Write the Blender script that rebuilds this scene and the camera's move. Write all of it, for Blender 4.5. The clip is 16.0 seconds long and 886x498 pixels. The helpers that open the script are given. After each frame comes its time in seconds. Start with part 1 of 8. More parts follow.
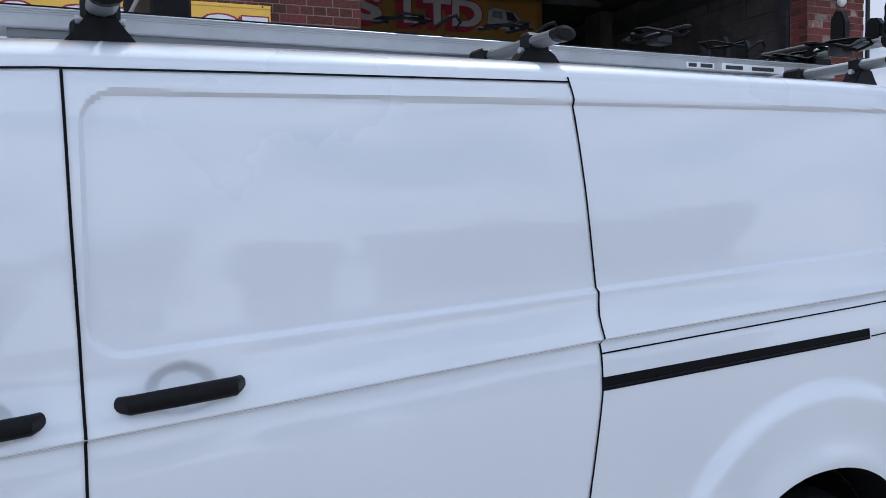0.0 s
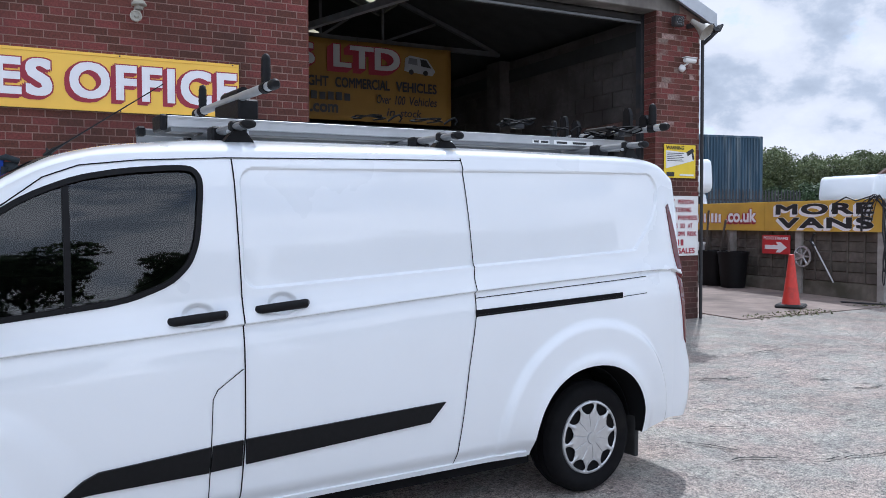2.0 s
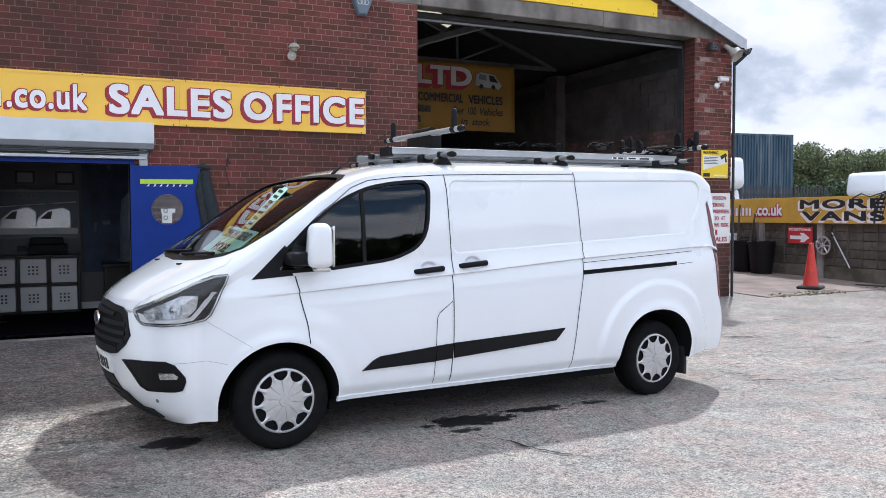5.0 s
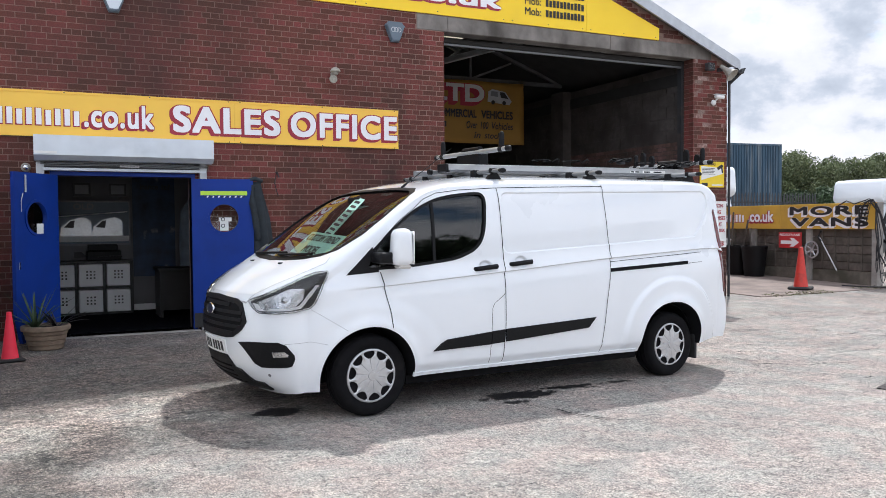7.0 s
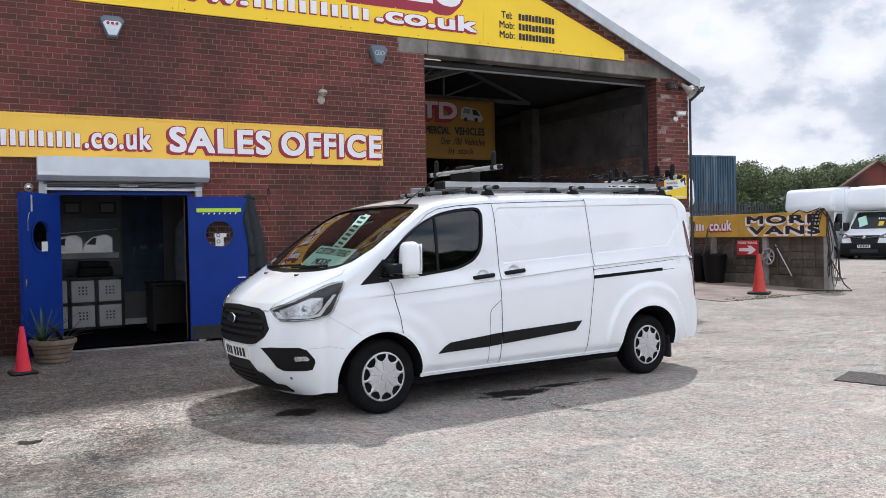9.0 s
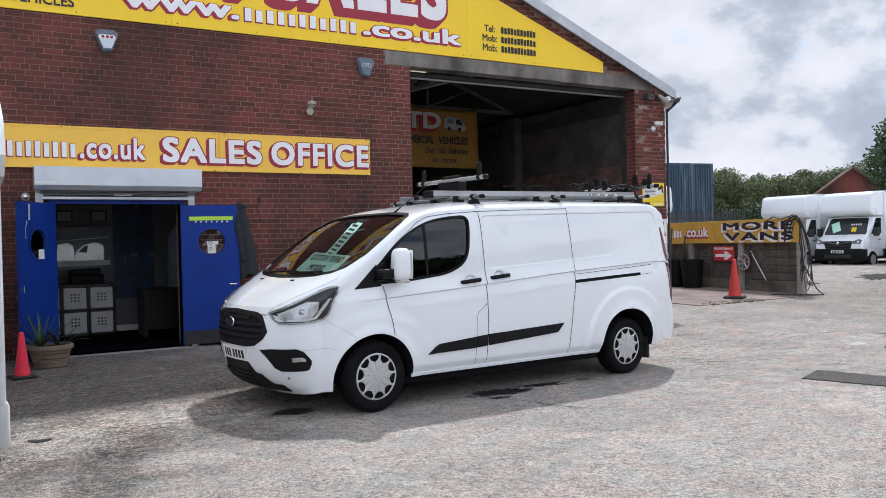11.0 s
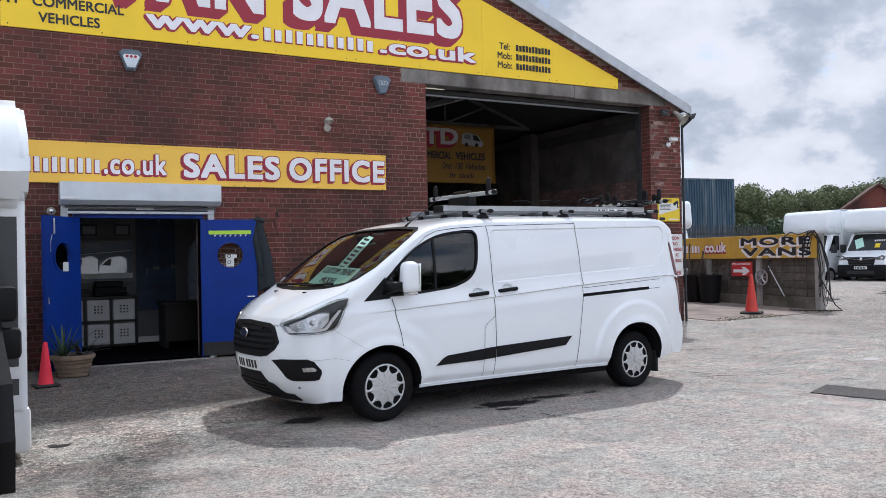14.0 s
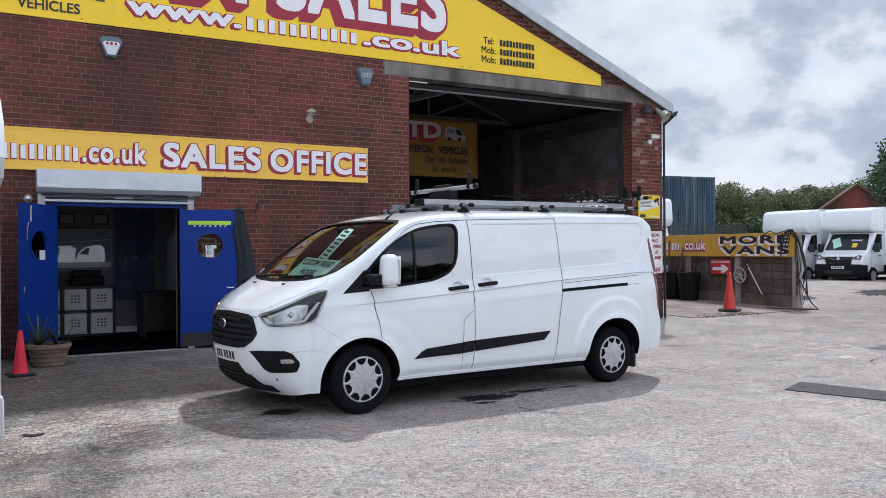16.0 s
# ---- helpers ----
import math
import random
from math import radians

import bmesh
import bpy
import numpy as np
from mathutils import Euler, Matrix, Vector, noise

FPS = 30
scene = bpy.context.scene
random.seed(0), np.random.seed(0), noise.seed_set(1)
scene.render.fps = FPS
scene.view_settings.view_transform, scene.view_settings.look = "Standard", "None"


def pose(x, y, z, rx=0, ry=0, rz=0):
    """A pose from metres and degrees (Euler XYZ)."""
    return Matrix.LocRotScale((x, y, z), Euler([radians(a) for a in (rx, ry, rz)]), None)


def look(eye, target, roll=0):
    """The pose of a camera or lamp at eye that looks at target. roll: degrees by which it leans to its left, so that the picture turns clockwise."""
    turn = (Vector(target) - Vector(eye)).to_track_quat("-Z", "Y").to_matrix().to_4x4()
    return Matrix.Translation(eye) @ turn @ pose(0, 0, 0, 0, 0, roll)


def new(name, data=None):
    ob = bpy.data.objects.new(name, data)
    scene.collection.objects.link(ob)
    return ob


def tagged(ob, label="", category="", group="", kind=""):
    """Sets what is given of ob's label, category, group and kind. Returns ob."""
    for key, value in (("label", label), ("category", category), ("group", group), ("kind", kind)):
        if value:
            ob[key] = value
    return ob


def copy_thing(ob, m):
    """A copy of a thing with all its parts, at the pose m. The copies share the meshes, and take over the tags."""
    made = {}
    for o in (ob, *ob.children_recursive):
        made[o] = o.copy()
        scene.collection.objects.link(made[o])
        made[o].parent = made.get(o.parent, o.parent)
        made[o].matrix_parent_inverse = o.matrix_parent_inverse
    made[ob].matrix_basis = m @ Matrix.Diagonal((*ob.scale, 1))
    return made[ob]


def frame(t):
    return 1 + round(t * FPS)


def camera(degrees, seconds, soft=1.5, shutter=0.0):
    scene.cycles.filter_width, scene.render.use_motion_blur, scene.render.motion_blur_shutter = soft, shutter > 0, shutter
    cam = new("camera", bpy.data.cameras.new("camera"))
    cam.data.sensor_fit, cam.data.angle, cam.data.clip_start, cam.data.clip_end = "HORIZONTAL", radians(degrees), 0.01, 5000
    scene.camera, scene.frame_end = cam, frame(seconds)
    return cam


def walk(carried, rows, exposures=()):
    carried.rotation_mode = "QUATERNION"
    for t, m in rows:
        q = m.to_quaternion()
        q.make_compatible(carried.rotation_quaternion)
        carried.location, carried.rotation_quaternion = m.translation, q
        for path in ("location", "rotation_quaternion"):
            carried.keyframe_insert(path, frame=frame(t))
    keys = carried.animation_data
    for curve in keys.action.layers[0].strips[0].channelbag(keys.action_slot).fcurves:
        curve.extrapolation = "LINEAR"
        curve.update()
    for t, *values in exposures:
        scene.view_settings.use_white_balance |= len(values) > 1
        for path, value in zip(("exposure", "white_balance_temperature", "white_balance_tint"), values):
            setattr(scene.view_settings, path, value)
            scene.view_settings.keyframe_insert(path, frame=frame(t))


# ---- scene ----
cam = camera(57.2, 16.0, soft=0.6)
PATH = [
    (0, (0.046, 0.082, 1.524), (0.757, 1.948, 1.412), -1.0),
    (0.5, (-0.175, -0.381, 1.581), (0.697, 1.415, 1.463), -0.3),
    (1, (-0.436, -0.834, 1.586), (0.51, 0.925, 1.487), -0.4),
    (1.5, (-0.591, -1.29, 1.572), (0.344, 0.476, 1.492), -0.4),
    (2, (-0.873, -1.702, 1.527), (0.044, 0.074, 1.457), -0.2),
    (2.5, (-1.087, -2.072, 1.543), (-0.183, -0.29, 1.467), -0.1),
    (3, (-1.325, -2.429, 1.548), (-0.431, -0.642, 1.46), -0.1),
    (3.5, (-1.688, -2.67, 1.523), (-0.8, -0.88, 1.423), 0.2),
    (4, (-1.955, -2.993, 1.519), (-1.081, -1.198, 1.415), -0.1),
    (4.5, (-2.215, -3.26, 1.521), (-1.353, -1.458, 1.425), -0.2),
    (5, (-2.561, -3.446, 1.514), (-1.711, -1.638, 1.43), -0.2),
    (5.2, (-2.665, -3.542, 1.506), (-1.82, -1.731, 1.433), -0.4),
    (7.3, (-3.614, -4.288, 1.503), (-2.726, -2.497, 1.44), -0.5),
    (7.5, (-3.67, -4.338, 1.49), (-2.768, -2.554, 1.425), -0.6),
    (8, (-3.833, -4.442, 1.495), (-2.904, -2.673, 1.43), -0.8),
    (8.5, (-4.039, -4.493, 1.499), (-3.088, -2.734, 1.447), -1.1),
    (9, (-4.121, -4.588, 1.516), (-3.158, -2.836, 1.481), -1.2),
    (11.5, (-4.384, -4.956, 1.512), (-3.377, -3.227, 1.495), -1.4),
    (12, (-4.343, -5.045, 1.514), (-3.349, -3.31, 1.499), -1.6),
    (12.5, (-4.315, -5.086, 1.5), (-3.347, -3.336, 1.493), -1.8),
    (13, (-4.327, -5.088, 1.507), (-3.381, -3.326, 1.508), -1.7),
    (13.5, (-4.32, -5.1, 1.506), (-3.377, -3.337, 1.517), -1.6),
    (14, (-4.332, -5.102, 1.497), (-3.377, -3.345, 1.517), -1.2),
    (14.5, (-4.327, -5.113, 1.514), (-3.354, -3.366, 1.535), -0.9),
    (15, (-4.327, -5.113, 1.506), (-3.336, -3.376, 1.524), -0.6),
    (15.5, (-4.318, -5.113, 1.496), (-3.322, -3.379, 1.507), -0.4),
    (16, (-4.315, -5.113, 1.49), (-3.322, -3.377, 1.495), -0.4),
]
LIGHT = [(0.0, -0.14, 5250, 10), (1.0, 0.08, 5350, 10), (2.0, 0.26, 5450, 10), (4.0, 0.44, 5570, 10), (5.0, 0.45, 5670, 10), (8.0, 0.48, 5960, 10), (9.0, 0.38, 5930, 10), (12.0, 0.21, 5800, 10), (16.0, 0.19, 5700, 10)]
walk(cam, [(t, look(eye, target, roll)) for t, eye, target, roll in PATH], LIGHT)

# ---- world and light ----
from mathutils.bvhtree import BVHTree
from mathutils.geometry import delaunay_2d_cdt

SUN = Vector((0.50, 0.48, 1.0)).normalized()
sun = new("sun", bpy.data.lights.new("sun", "SUN"))
sun.data.energy, sun.data.angle, sun.data.color = 2.7, radians(1.5), (1.0, 0.95, 0.88)
sun.matrix_world = look((20, 40, 80), Vector((20, 40, 80)) - SUN)
tagged(sun, "sun high behind the building", "sun", kind="structure")

world = bpy.data.worlds.new("sky")
scene.world = world
world.use_nodes = True
wn, wl = world.node_tree.nodes, world.node_tree.links
wn.clear()
w_out = wn.new("ShaderNodeOutputWorld")
w_bg = wn.new("ShaderNodeBackground")
w_sky = wn.new("ShaderNodeTexSky")
w_sky.sky_type, w_sky.sun_disc = "NISHITA", False
w_sky.sun_elevation, w_sky.sun_rotation = math.asin(SUN.z), math.atan2(SUN.x, SUN.y)
w_tc = wn.new("ShaderNodeTexCoord")
w_div = wn.new("ShaderNodeVectorMath"); w_div.operation = "MULTIPLY"
w_comb = wn.new("ShaderNodeCombineXYZ")
for k, stretch in enumerate((1.0, 1.0, 1.6)):
    w_comb.inputs[k].default_value = stretch
wl.new(w_tc.outputs["Generated"], w_div.inputs[0]); wl.new(w_comb.outputs[0], w_div.inputs[1])


def w_noise(scale, detail, rough, shift):
    add = wn.new("ShaderNodeVectorMath"); add.operation = "ADD"; add.inputs[1].default_value = shift
    n = wn.new("ShaderNodeTexNoise")
    n.inputs["Scale"].default_value, n.inputs["Detail"].default_value, n.inputs["Roughness"].default_value = scale, detail, rough
    wl.new(w_div.outputs[0], add.inputs[0]); wl.new(add.outputs[0], n.inputs["Vector"])
    return n.outputs["Fac"]


def w_ramp(fac, stops):
    r = wn.new("ShaderNodeValToRGB")
    wl.new(fac, r.inputs[0])
    e = r.color_ramp.elements
    e[0].position, e[0].color = stops[0]
    e[1].position, e[1].color = stops[1]
    for pos, col in stops[2:]:
        e.new(pos).color = col
    return r.outputs["Color"]


cover = w_ramp(w_noise(3.4, 10, 0.58, (3.1, 0.4, 0)), [(0.39, (0, 0, 0, 1)), (0.46, (1, 1, 1, 1))])
CLOUD = 7.4
tone = w_ramp(w_noise(6.8, 12, 0.56, (0.3, 5.0, 1.0)), [(0.37, (CLOUD * 0.60, CLOUD * 0.63, CLOUD * 0.69, 1)), (0.45, (CLOUD * 0.74, CLOUD * 0.765, CLOUD * 0.82, 1)), (0.51, (CLOUD * 1.02, CLOUD * 0.99, CLOUD * 0.995, 1)), (0.62, (CLOUD * 1.16, CLOUD * 1.11, CLOUD * 1.105, 1))])
w_mix = wn.new("ShaderNodeMix"); w_mix.data_type = "RGBA"
wl.new(cover, w_mix.inputs["Factor"])
# clouds facing the sun are lit from the front, those below it from behind
w_dot = wn.new("ShaderNodeVectorMath"); w_dot.operation = "DOT_PRODUCT"; w_dot.inputs[1].default_value = (-0.24 / 0.537, -0.48 / 0.537, 0.0)
w_fac = wn.new("ShaderNodeMapRange")
for k, v in enumerate((-1.0, 1.0, 0.74, 1.48)):
    w_fac.inputs[k + 1].default_value = v
wl.new(w_tc.outputs["Generated"], w_dot.inputs[0]); wl.new(w_dot.outputs["Value"], w_fac.inputs[0])
w_lit = wn.new("ShaderNodeVectorMath"); w_lit.operation = "SCALE"
# clouds pile up and pale towards the horizon
w_sep = wn.new("ShaderNodeSeparateXYZ"); wl.new(w_tc.outputs["Generated"], w_sep.inputs[0])
w_low = wn.new("ShaderNodeMapRange")
for k, v in enumerate((0.02, 0.42, 1.06, 1.0)):
    w_low.inputs[k + 1].default_value = v
wl.new(w_sep.outputs[2], w_low.inputs[0])
w_both = wn.new("ShaderNodeMath"); w_both.operation = "MULTIPLY"
wl.new(w_low.outputs[0], w_both.inputs[0]); wl.new(w_fac.outputs[0], w_both.inputs[1])
wl.new(tone, w_lit.inputs[0]); wl.new(w_both.outputs[0], w_lit.inputs["Scale"])
wl.new(w_sky.outputs[0], w_mix.inputs[6]); wl.new(w_lit.outputs[0], w_mix.inputs[7])
wl.new(w_mix.outputs[2], w_bg.inputs["Color"])
w_bg.inputs["Strength"].default_value = 0.114
wl.new(w_bg.outputs[0], w_out.inputs[0])


# ---- materials ----
def mat(name, color, rough=0.6, metal=0.0, coat=0.0, spec=0.5, var=0.0, scale=8.0, bump=0.0, bscale=60.0, dirt=None, dscale=1.5, dlo=0.5, dhi=0.7,
        rvar=0.0, rnd=0.0, island=False, coords="Object", streak=False):
    """A surface: base colour, grain at one scale, dirt or wear at another, fine relief."""
    m = bpy.data.materials.new(name)
    m.use_nodes = True
    n, l = m.node_tree.nodes, m.node_tree.links
    b = n["Principled BSDF"]
    b.inputs["Base Color"].default_value = (*color, 1)
    b.inputs["Roughness"].default_value, b.inputs["Metallic"].default_value = rough, metal
    b.inputs["Coat Weight"].default_value, b.inputs["Coat Roughness"].default_value = coat, 0.03
    b.inputs["Specular IOR Level"].default_value = spec
    tc = n.new("ShaderNodeTexCoord")
    where = n.new("ShaderNodeNewGeometry").outputs["Position"] if coords == "World" else tc.outputs[coords]

    def tex(sc, det=5, runs=False):
        t = n.new("ShaderNodeTexNoise")
        t.inputs["Scale"].default_value, t.inputs["Detail"].default_value = sc, det
        src = where
        if runs:
            # stains that run down the face
            mp = n.new("ShaderNodeMapping"); mp.inputs["Scale"].default_value = (1.0, 1.0, 0.42)
            l.new(where, mp.inputs[0]); src = mp.outputs[0]
        l.new(src, t.inputs["Vector"])
        return t.outputs["Fac"]

    def scaled(fac, lo, hi, a=0.3, z=0.7):
        r = n.new("ShaderNodeMapRange")
        r.inputs[1].default_value, r.inputs[2].default_value, r.inputs[3].default_value, r.inputs[4].default_value = a, z, lo, hi
        l.new(fac, r.inputs[0])
        return r.outputs[0]

    col = None
    if var or rnd:
        hsv = n.new("ShaderNodeHueSaturation")
        hsv.inputs["Color"].default_value = (*color, 1)
        val = scaled(tex(scale), 1 - var, 1 + var)
        if rnd:
            if island:
                g = n.new("ShaderNodeNewGeometry"); src = g.outputs["Random Per Island"]
            else:
                g = n.new("ShaderNodeObjectInfo"); src = g.outputs["Random"]
            mul = n.new("ShaderNodeMath"); mul.operation = "MULTIPLY"
            l.new(val, mul.inputs[0]); l.new(scaled(src, 1 - rnd, 1 + rnd, 0, 1), mul.inputs[1])
            val = mul.outputs[0]
            l.new(scaled(src, 0.488, 0.512, 1, 0), hsv.inputs["Hue"])
        l.new(val, hsv.inputs["Value"])
        col = hsv.outputs[0]
    if dirt:
        mx = n.new("ShaderNodeMix"); mx.data_type = "RGBA"
        l.new(scaled(tex(dscale, 7, streak), 0, 1, dlo, dhi), mx.inputs["Factor"])
        if col:
            l.new(col, mx.inputs[6])
        else:
            mx.inputs[6].default_value = (*color, 1)
        mx.inputs[7].default_value = (*dirt, 1)
        col = mx.outputs[2]
    if col:
        l.new(col, b.inputs["Base Color"])
    if rvar:
        l.new(scaled(tex(scale * 0.7), rough - rvar, rough + rvar), b.inputs["Roughness"])
    if bump:
        bp = n.new("ShaderNodeBump")
        bp.inputs["Strength"].default_value, bp.inputs["Distance"].default_value = 1.0, bump
        l.new(tex(bscale, 4), bp.inputs["Height"])
        l.new(bp.outputs[0], b.inputs["Normal"])
    return m


M_paint = mat("white_paint", (0.85, 0.88, 0.905), 0.30, coat=1.0, var=0.015, scale=2, rvar=0.04)
M_paint.node_tree.nodes["Principled BSDF"].inputs["Coat IOR"].default_value = 1.58
M_white = mat("white_plastic", (0.78, 0.78, 0.77), 0.4, var=0.03, scale=3)
M_black = mat("black_plastic", (0.008, 0.008, 0.009), 0.5, spec=0.18, var=0.15, scale=40, bump=0.0004, bscale=600)
M_gap = mat("panel_gap", (0.006, 0.006, 0.007), 0.9, spec=0.2, var=0.1)
M_rubber = mat("tyre_rubber", (0.006, 0.006, 0.007), 0.8, spec=0.15, var=0.2, scale=20, dirt=(0.014, 0.013, 0.012), dscale=6, dlo=0.5, dhi=0.8)
M_silver = mat("silver_wheel", (0.60, 0.61, 0.62), 0.27, metal=0.6, coat=0.3, var=0.06, scale=30, dirt=(0.42, 0.41, 0.40), dscale=9, dlo=0.6, dhi=0.9)
M_alu = mat("aluminium", (0.46, 0.465, 0.47), 0.45, metal=0.5, var=0.06, scale=12, dirt=(0.36, 0.36, 0.355), dscale=5, dlo=0.55, dhi=0.85)
M_grey = mat("grey_tube", (0.21, 0.215, 0.22), 0.45, metal=0.4, var=0.06, scale=15)
M_steel = mat("galvanised_steel", (0.50, 0.52, 0.54), 0.4, metal=0.5, var=0.12, scale=6, dirt=(0.42, 0.42, 0.42), dscale=3, dlo=0.55, dhi=0.8)
M_hood = mat("bright_galvanised_hood", (0.66, 0.70, 0.74), 0.34, metal=0.45, var=0.10, scale=2.5, dirt=(0.50, 0.54, 0.57), dscale=1.8, dlo=0.5, dhi=0.75, rvar=0.08)
M_dark = mat("dark_steel", (0.035, 0.036, 0.04), 0.6, var=0.2, scale=8, dirt=(0.09, 0.06, 0.045), dscale=4, dlo=0.55, dhi=0.8)
BRICK = dict(var=0.34, scale=52, bump=0.005, bscale=150, dirt=(0.038, 0.019, 0.016), dscale=0.75, dlo=0.40, dhi=0.72, rnd=0.38, coords="World", streak=True)
M_brick = mat("brick", (0.150, 0.044, 0.032), 0.85, **BRICK)
M_brick_join = mat("brick_run", (0.150, 0.044, 0.032), 0.85, island=True, **BRICK)
M_brick_pale = mat("spalled_brick", (0.30, 0.215, 0.185), 0.95, var=0.35, scale=30, bump=0.006, bscale=90, rnd=0.3, island=True, dirt=(0.15, 0.06, 0.05), dscale=9, dlo=0.45, dhi=0.6)
M_mortar = mat("mortar", (0.30, 0.200, 0.165), 0.95, var=0.2, scale=20, dirt=(0.10, 0.064, 0.053), dscale=0.75, dlo=0.40, dhi=0.74, bump=0.002, bscale=150, coords="World", streak=True)
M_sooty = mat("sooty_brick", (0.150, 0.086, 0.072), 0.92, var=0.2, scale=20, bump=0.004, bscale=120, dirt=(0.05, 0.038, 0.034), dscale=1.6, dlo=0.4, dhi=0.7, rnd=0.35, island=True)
M_concrete = mat("concrete", (0.33, 0.31, 0.285), 0.9, var=0.12, scale=10, bump=0.003, bscale=80, dirt=(0.15, 0.135, 0.12), dscale=2.2, dlo=0.45, dhi=0.7)
M_lintel = mat("weathered_lintel", (0.235, 0.215, 0.195), 0.92, var=0.16, scale=9, bump=0.004, bscale=70, dirt=(0.075, 0.066, 0.058), dscale=1.6, dlo=0.42, dhi=0.66, coords="World", streak=True)
M_truss = mat("grey_truss_steel", (0.10, 0.10, 0.105), 0.7, var=0.2, scale=6, dirt=(0.06, 0.045, 0.035), dscale=3)
# block tone is grimy, and also lowered for the gloom inside the bay
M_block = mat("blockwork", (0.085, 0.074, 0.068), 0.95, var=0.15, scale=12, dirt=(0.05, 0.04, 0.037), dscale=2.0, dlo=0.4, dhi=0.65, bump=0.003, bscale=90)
M_yellow = mat("yellow_board", (1.0, 0.68, 0.012), 0.4, var=0.03, scale=2, dirt=(0.93, 0.63, 0.02), dscale=1.3, dlo=0.5, dhi=0.8)
M_amber = mat("amber_board", (0.98, 0.60, 0.075), 0.42, var=0.04, scale=2, dirt=(0.93, 0.55, 0.075), dscale=1.6, dlo=0.5, dhi=0.8)
M_maroon = mat("maroon_letter", (0.34, 0.02, 0.042), 0.45, var=0.05, scale=4)
M_letter = mat("white_letter", (0.90, 0.88, 0.90), 0.4, var=0.03, scale=5)
# white of the banner letters, greyed for the shade inside the bay
M_dim_letter = mat("shaded_white_print", (0.55, 0.53, 0.52), 0.6, var=0.06, scale=4)
M_ink = mat("black_letter", (0.02, 0.02, 0.022), 0.5, var=0.1, scale=5)
M_blue = mat("blue_door_paint", (0.004, 0.035, 0.27), 0.5, spec=0.3, var=0.06, scale=3, dirt=(0.004, 0.026, 0.19), dscale=2.5, dlo=0.5, dhi=0.8)
M_lime = mat("lime_tape", (0.52, 0.80, 0.06), 0.5, var=0.05)
M_red = mat("red_sign", (0.55, 0.03, 0.035), 0.45, var=0.06, dirt=(0.42, 0.05, 0.05), dscale=4)
M_cone = mat("orange_cone", (0.60, 0.045, 0.03), 0.5, var=0.08, scale=12, dirt=(0.30, 0.04, 0.03), dscale=7, dlo=0.52, dhi=0.8)
M_blackboard = mat("grimy_rubber", (0.03, 0.03, 0.03), 0.8, var=0.2, scale=10)
M_aged = mat("aged_cream_enamel", (0.42, 0.40, 0.34), 0.5, var=0.12, scale=20, dirt=(0.25, 0.23, 0.19), dscale=18)
M_hair = mat("faint_panel_line", (0.40, 0.41, 0.42), 0.5, var=0.05)
M_terra = mat("stone_planter", (0.25, 0.19, 0.135), 0.9, var=0.15, scale=14, bump=0.003, bscale=70, dirt=(0.2, 0.14, 0.1), dscale=5)
M_leaf = mat("strap_leaf", (0.06, 0.10, 0.045), 0.5, var=0.3, scale=9, rnd=0.3, island=True)
M_soil = mat("soil", (0.035, 0.026, 0.02), 1.0, var=0.3, scale=30, bump=0.01, bscale=50)
M_cloth = mat("dark_jacket_cloth", (0.025, 0.032, 0.038), 0.9, var=0.25, scale=12, bump=0.002, bscale=200)
M_skin = mat("container_blue", (0.035, 0.075, 0.115), 0.6, var=0.3, scale=4, dirt=(0.15, 0.185, 0.21), dscale=3.0, dlo=0.48, dhi=0.68)
# amber for the yard sign, with the wall's shaded side in the colour
M_amber_shaded = mat("shaded_amber_board", (0.66, 0.40, 0.05), 0.5, var=0.06, scale=2, dirt=(0.50, 0.30, 0.05), dscale=1.6, dlo=0.45, dhi=0.75)
_sk = M_skin.node_tree
for nd in [q for q in _sk.nodes if q.bl_idname == "ShaderNodeTexNoise"]:
    mp = _sk.nodes.new("ShaderNodeMapping"); mp.inputs["Scale"].default_value = (1.6, 1.6, 0.12)
    src = nd.inputs["Vector"].links[0].from_socket
    _sk.links.new(src, mp.inputs[0]); _sk.links.new(mp.outputs[0], nd.inputs["Vector"])
M_gravelboard = mat("gravel_board", (0.17, 0.15, 0.125), 0.95, var=0.2, scale=9, dirt=(0.08, 0.075, 0.055), dscale=2.0, dlo=0.4, dhi=0.65, bump=0.004, bscale=60)
M_panel = mat("concrete_panel", (0.105, 0.09, 0.075), 0.95, var=0.3, scale=9, dirt=(0.06, 0.05, 0.042), dscale=2.3, dlo=0.45, dhi=0.68, bump=0.004, bscale=60, rnd=0.15)
# banner amber, darkened because it hangs deep in the bay's shade
M_banner_dim = mat("shaded_banner_cloth", (0.31, 0.165, 0.026), 0.7, var=0.08, scale=3)
M_tree = mat("tree_foliage", (0.135, 0.165, 0.075), 0.75, var=0.35, scale=0.9, rnd=0.35, island=True)
M_tree2 = mat("dark_foliage", (0.045, 0.075, 0.03), 0.75, var=0.35, scale=0.9, rnd=0.3, island=True)
M_bark = mat("bark", (0.09, 0.07, 0.055), 0.95, var=0.25, scale=9, bump=0.01, bscale=30)
M_roofsheet = mat("roof_sheet", (0.20, 0.205, 0.21), 0.7, var=0.1, scale=4, dirt=(0.12, 0.12, 0.12), dscale=2)
# near-black tone carries the bay's overhead shade in the colour
M_inside = mat("dimmed_soffit", (0.035, 0.034, 0.033), 0.9, var=0.2, scale=4)
# office wall, floor and wood tones hold the dimness of the room
M_office = mat("dimmed_office_wall", (0.17, 0.168, 0.17), 0.8, var=0.04, scale=3)
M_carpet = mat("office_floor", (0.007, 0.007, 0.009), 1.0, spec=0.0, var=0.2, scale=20)
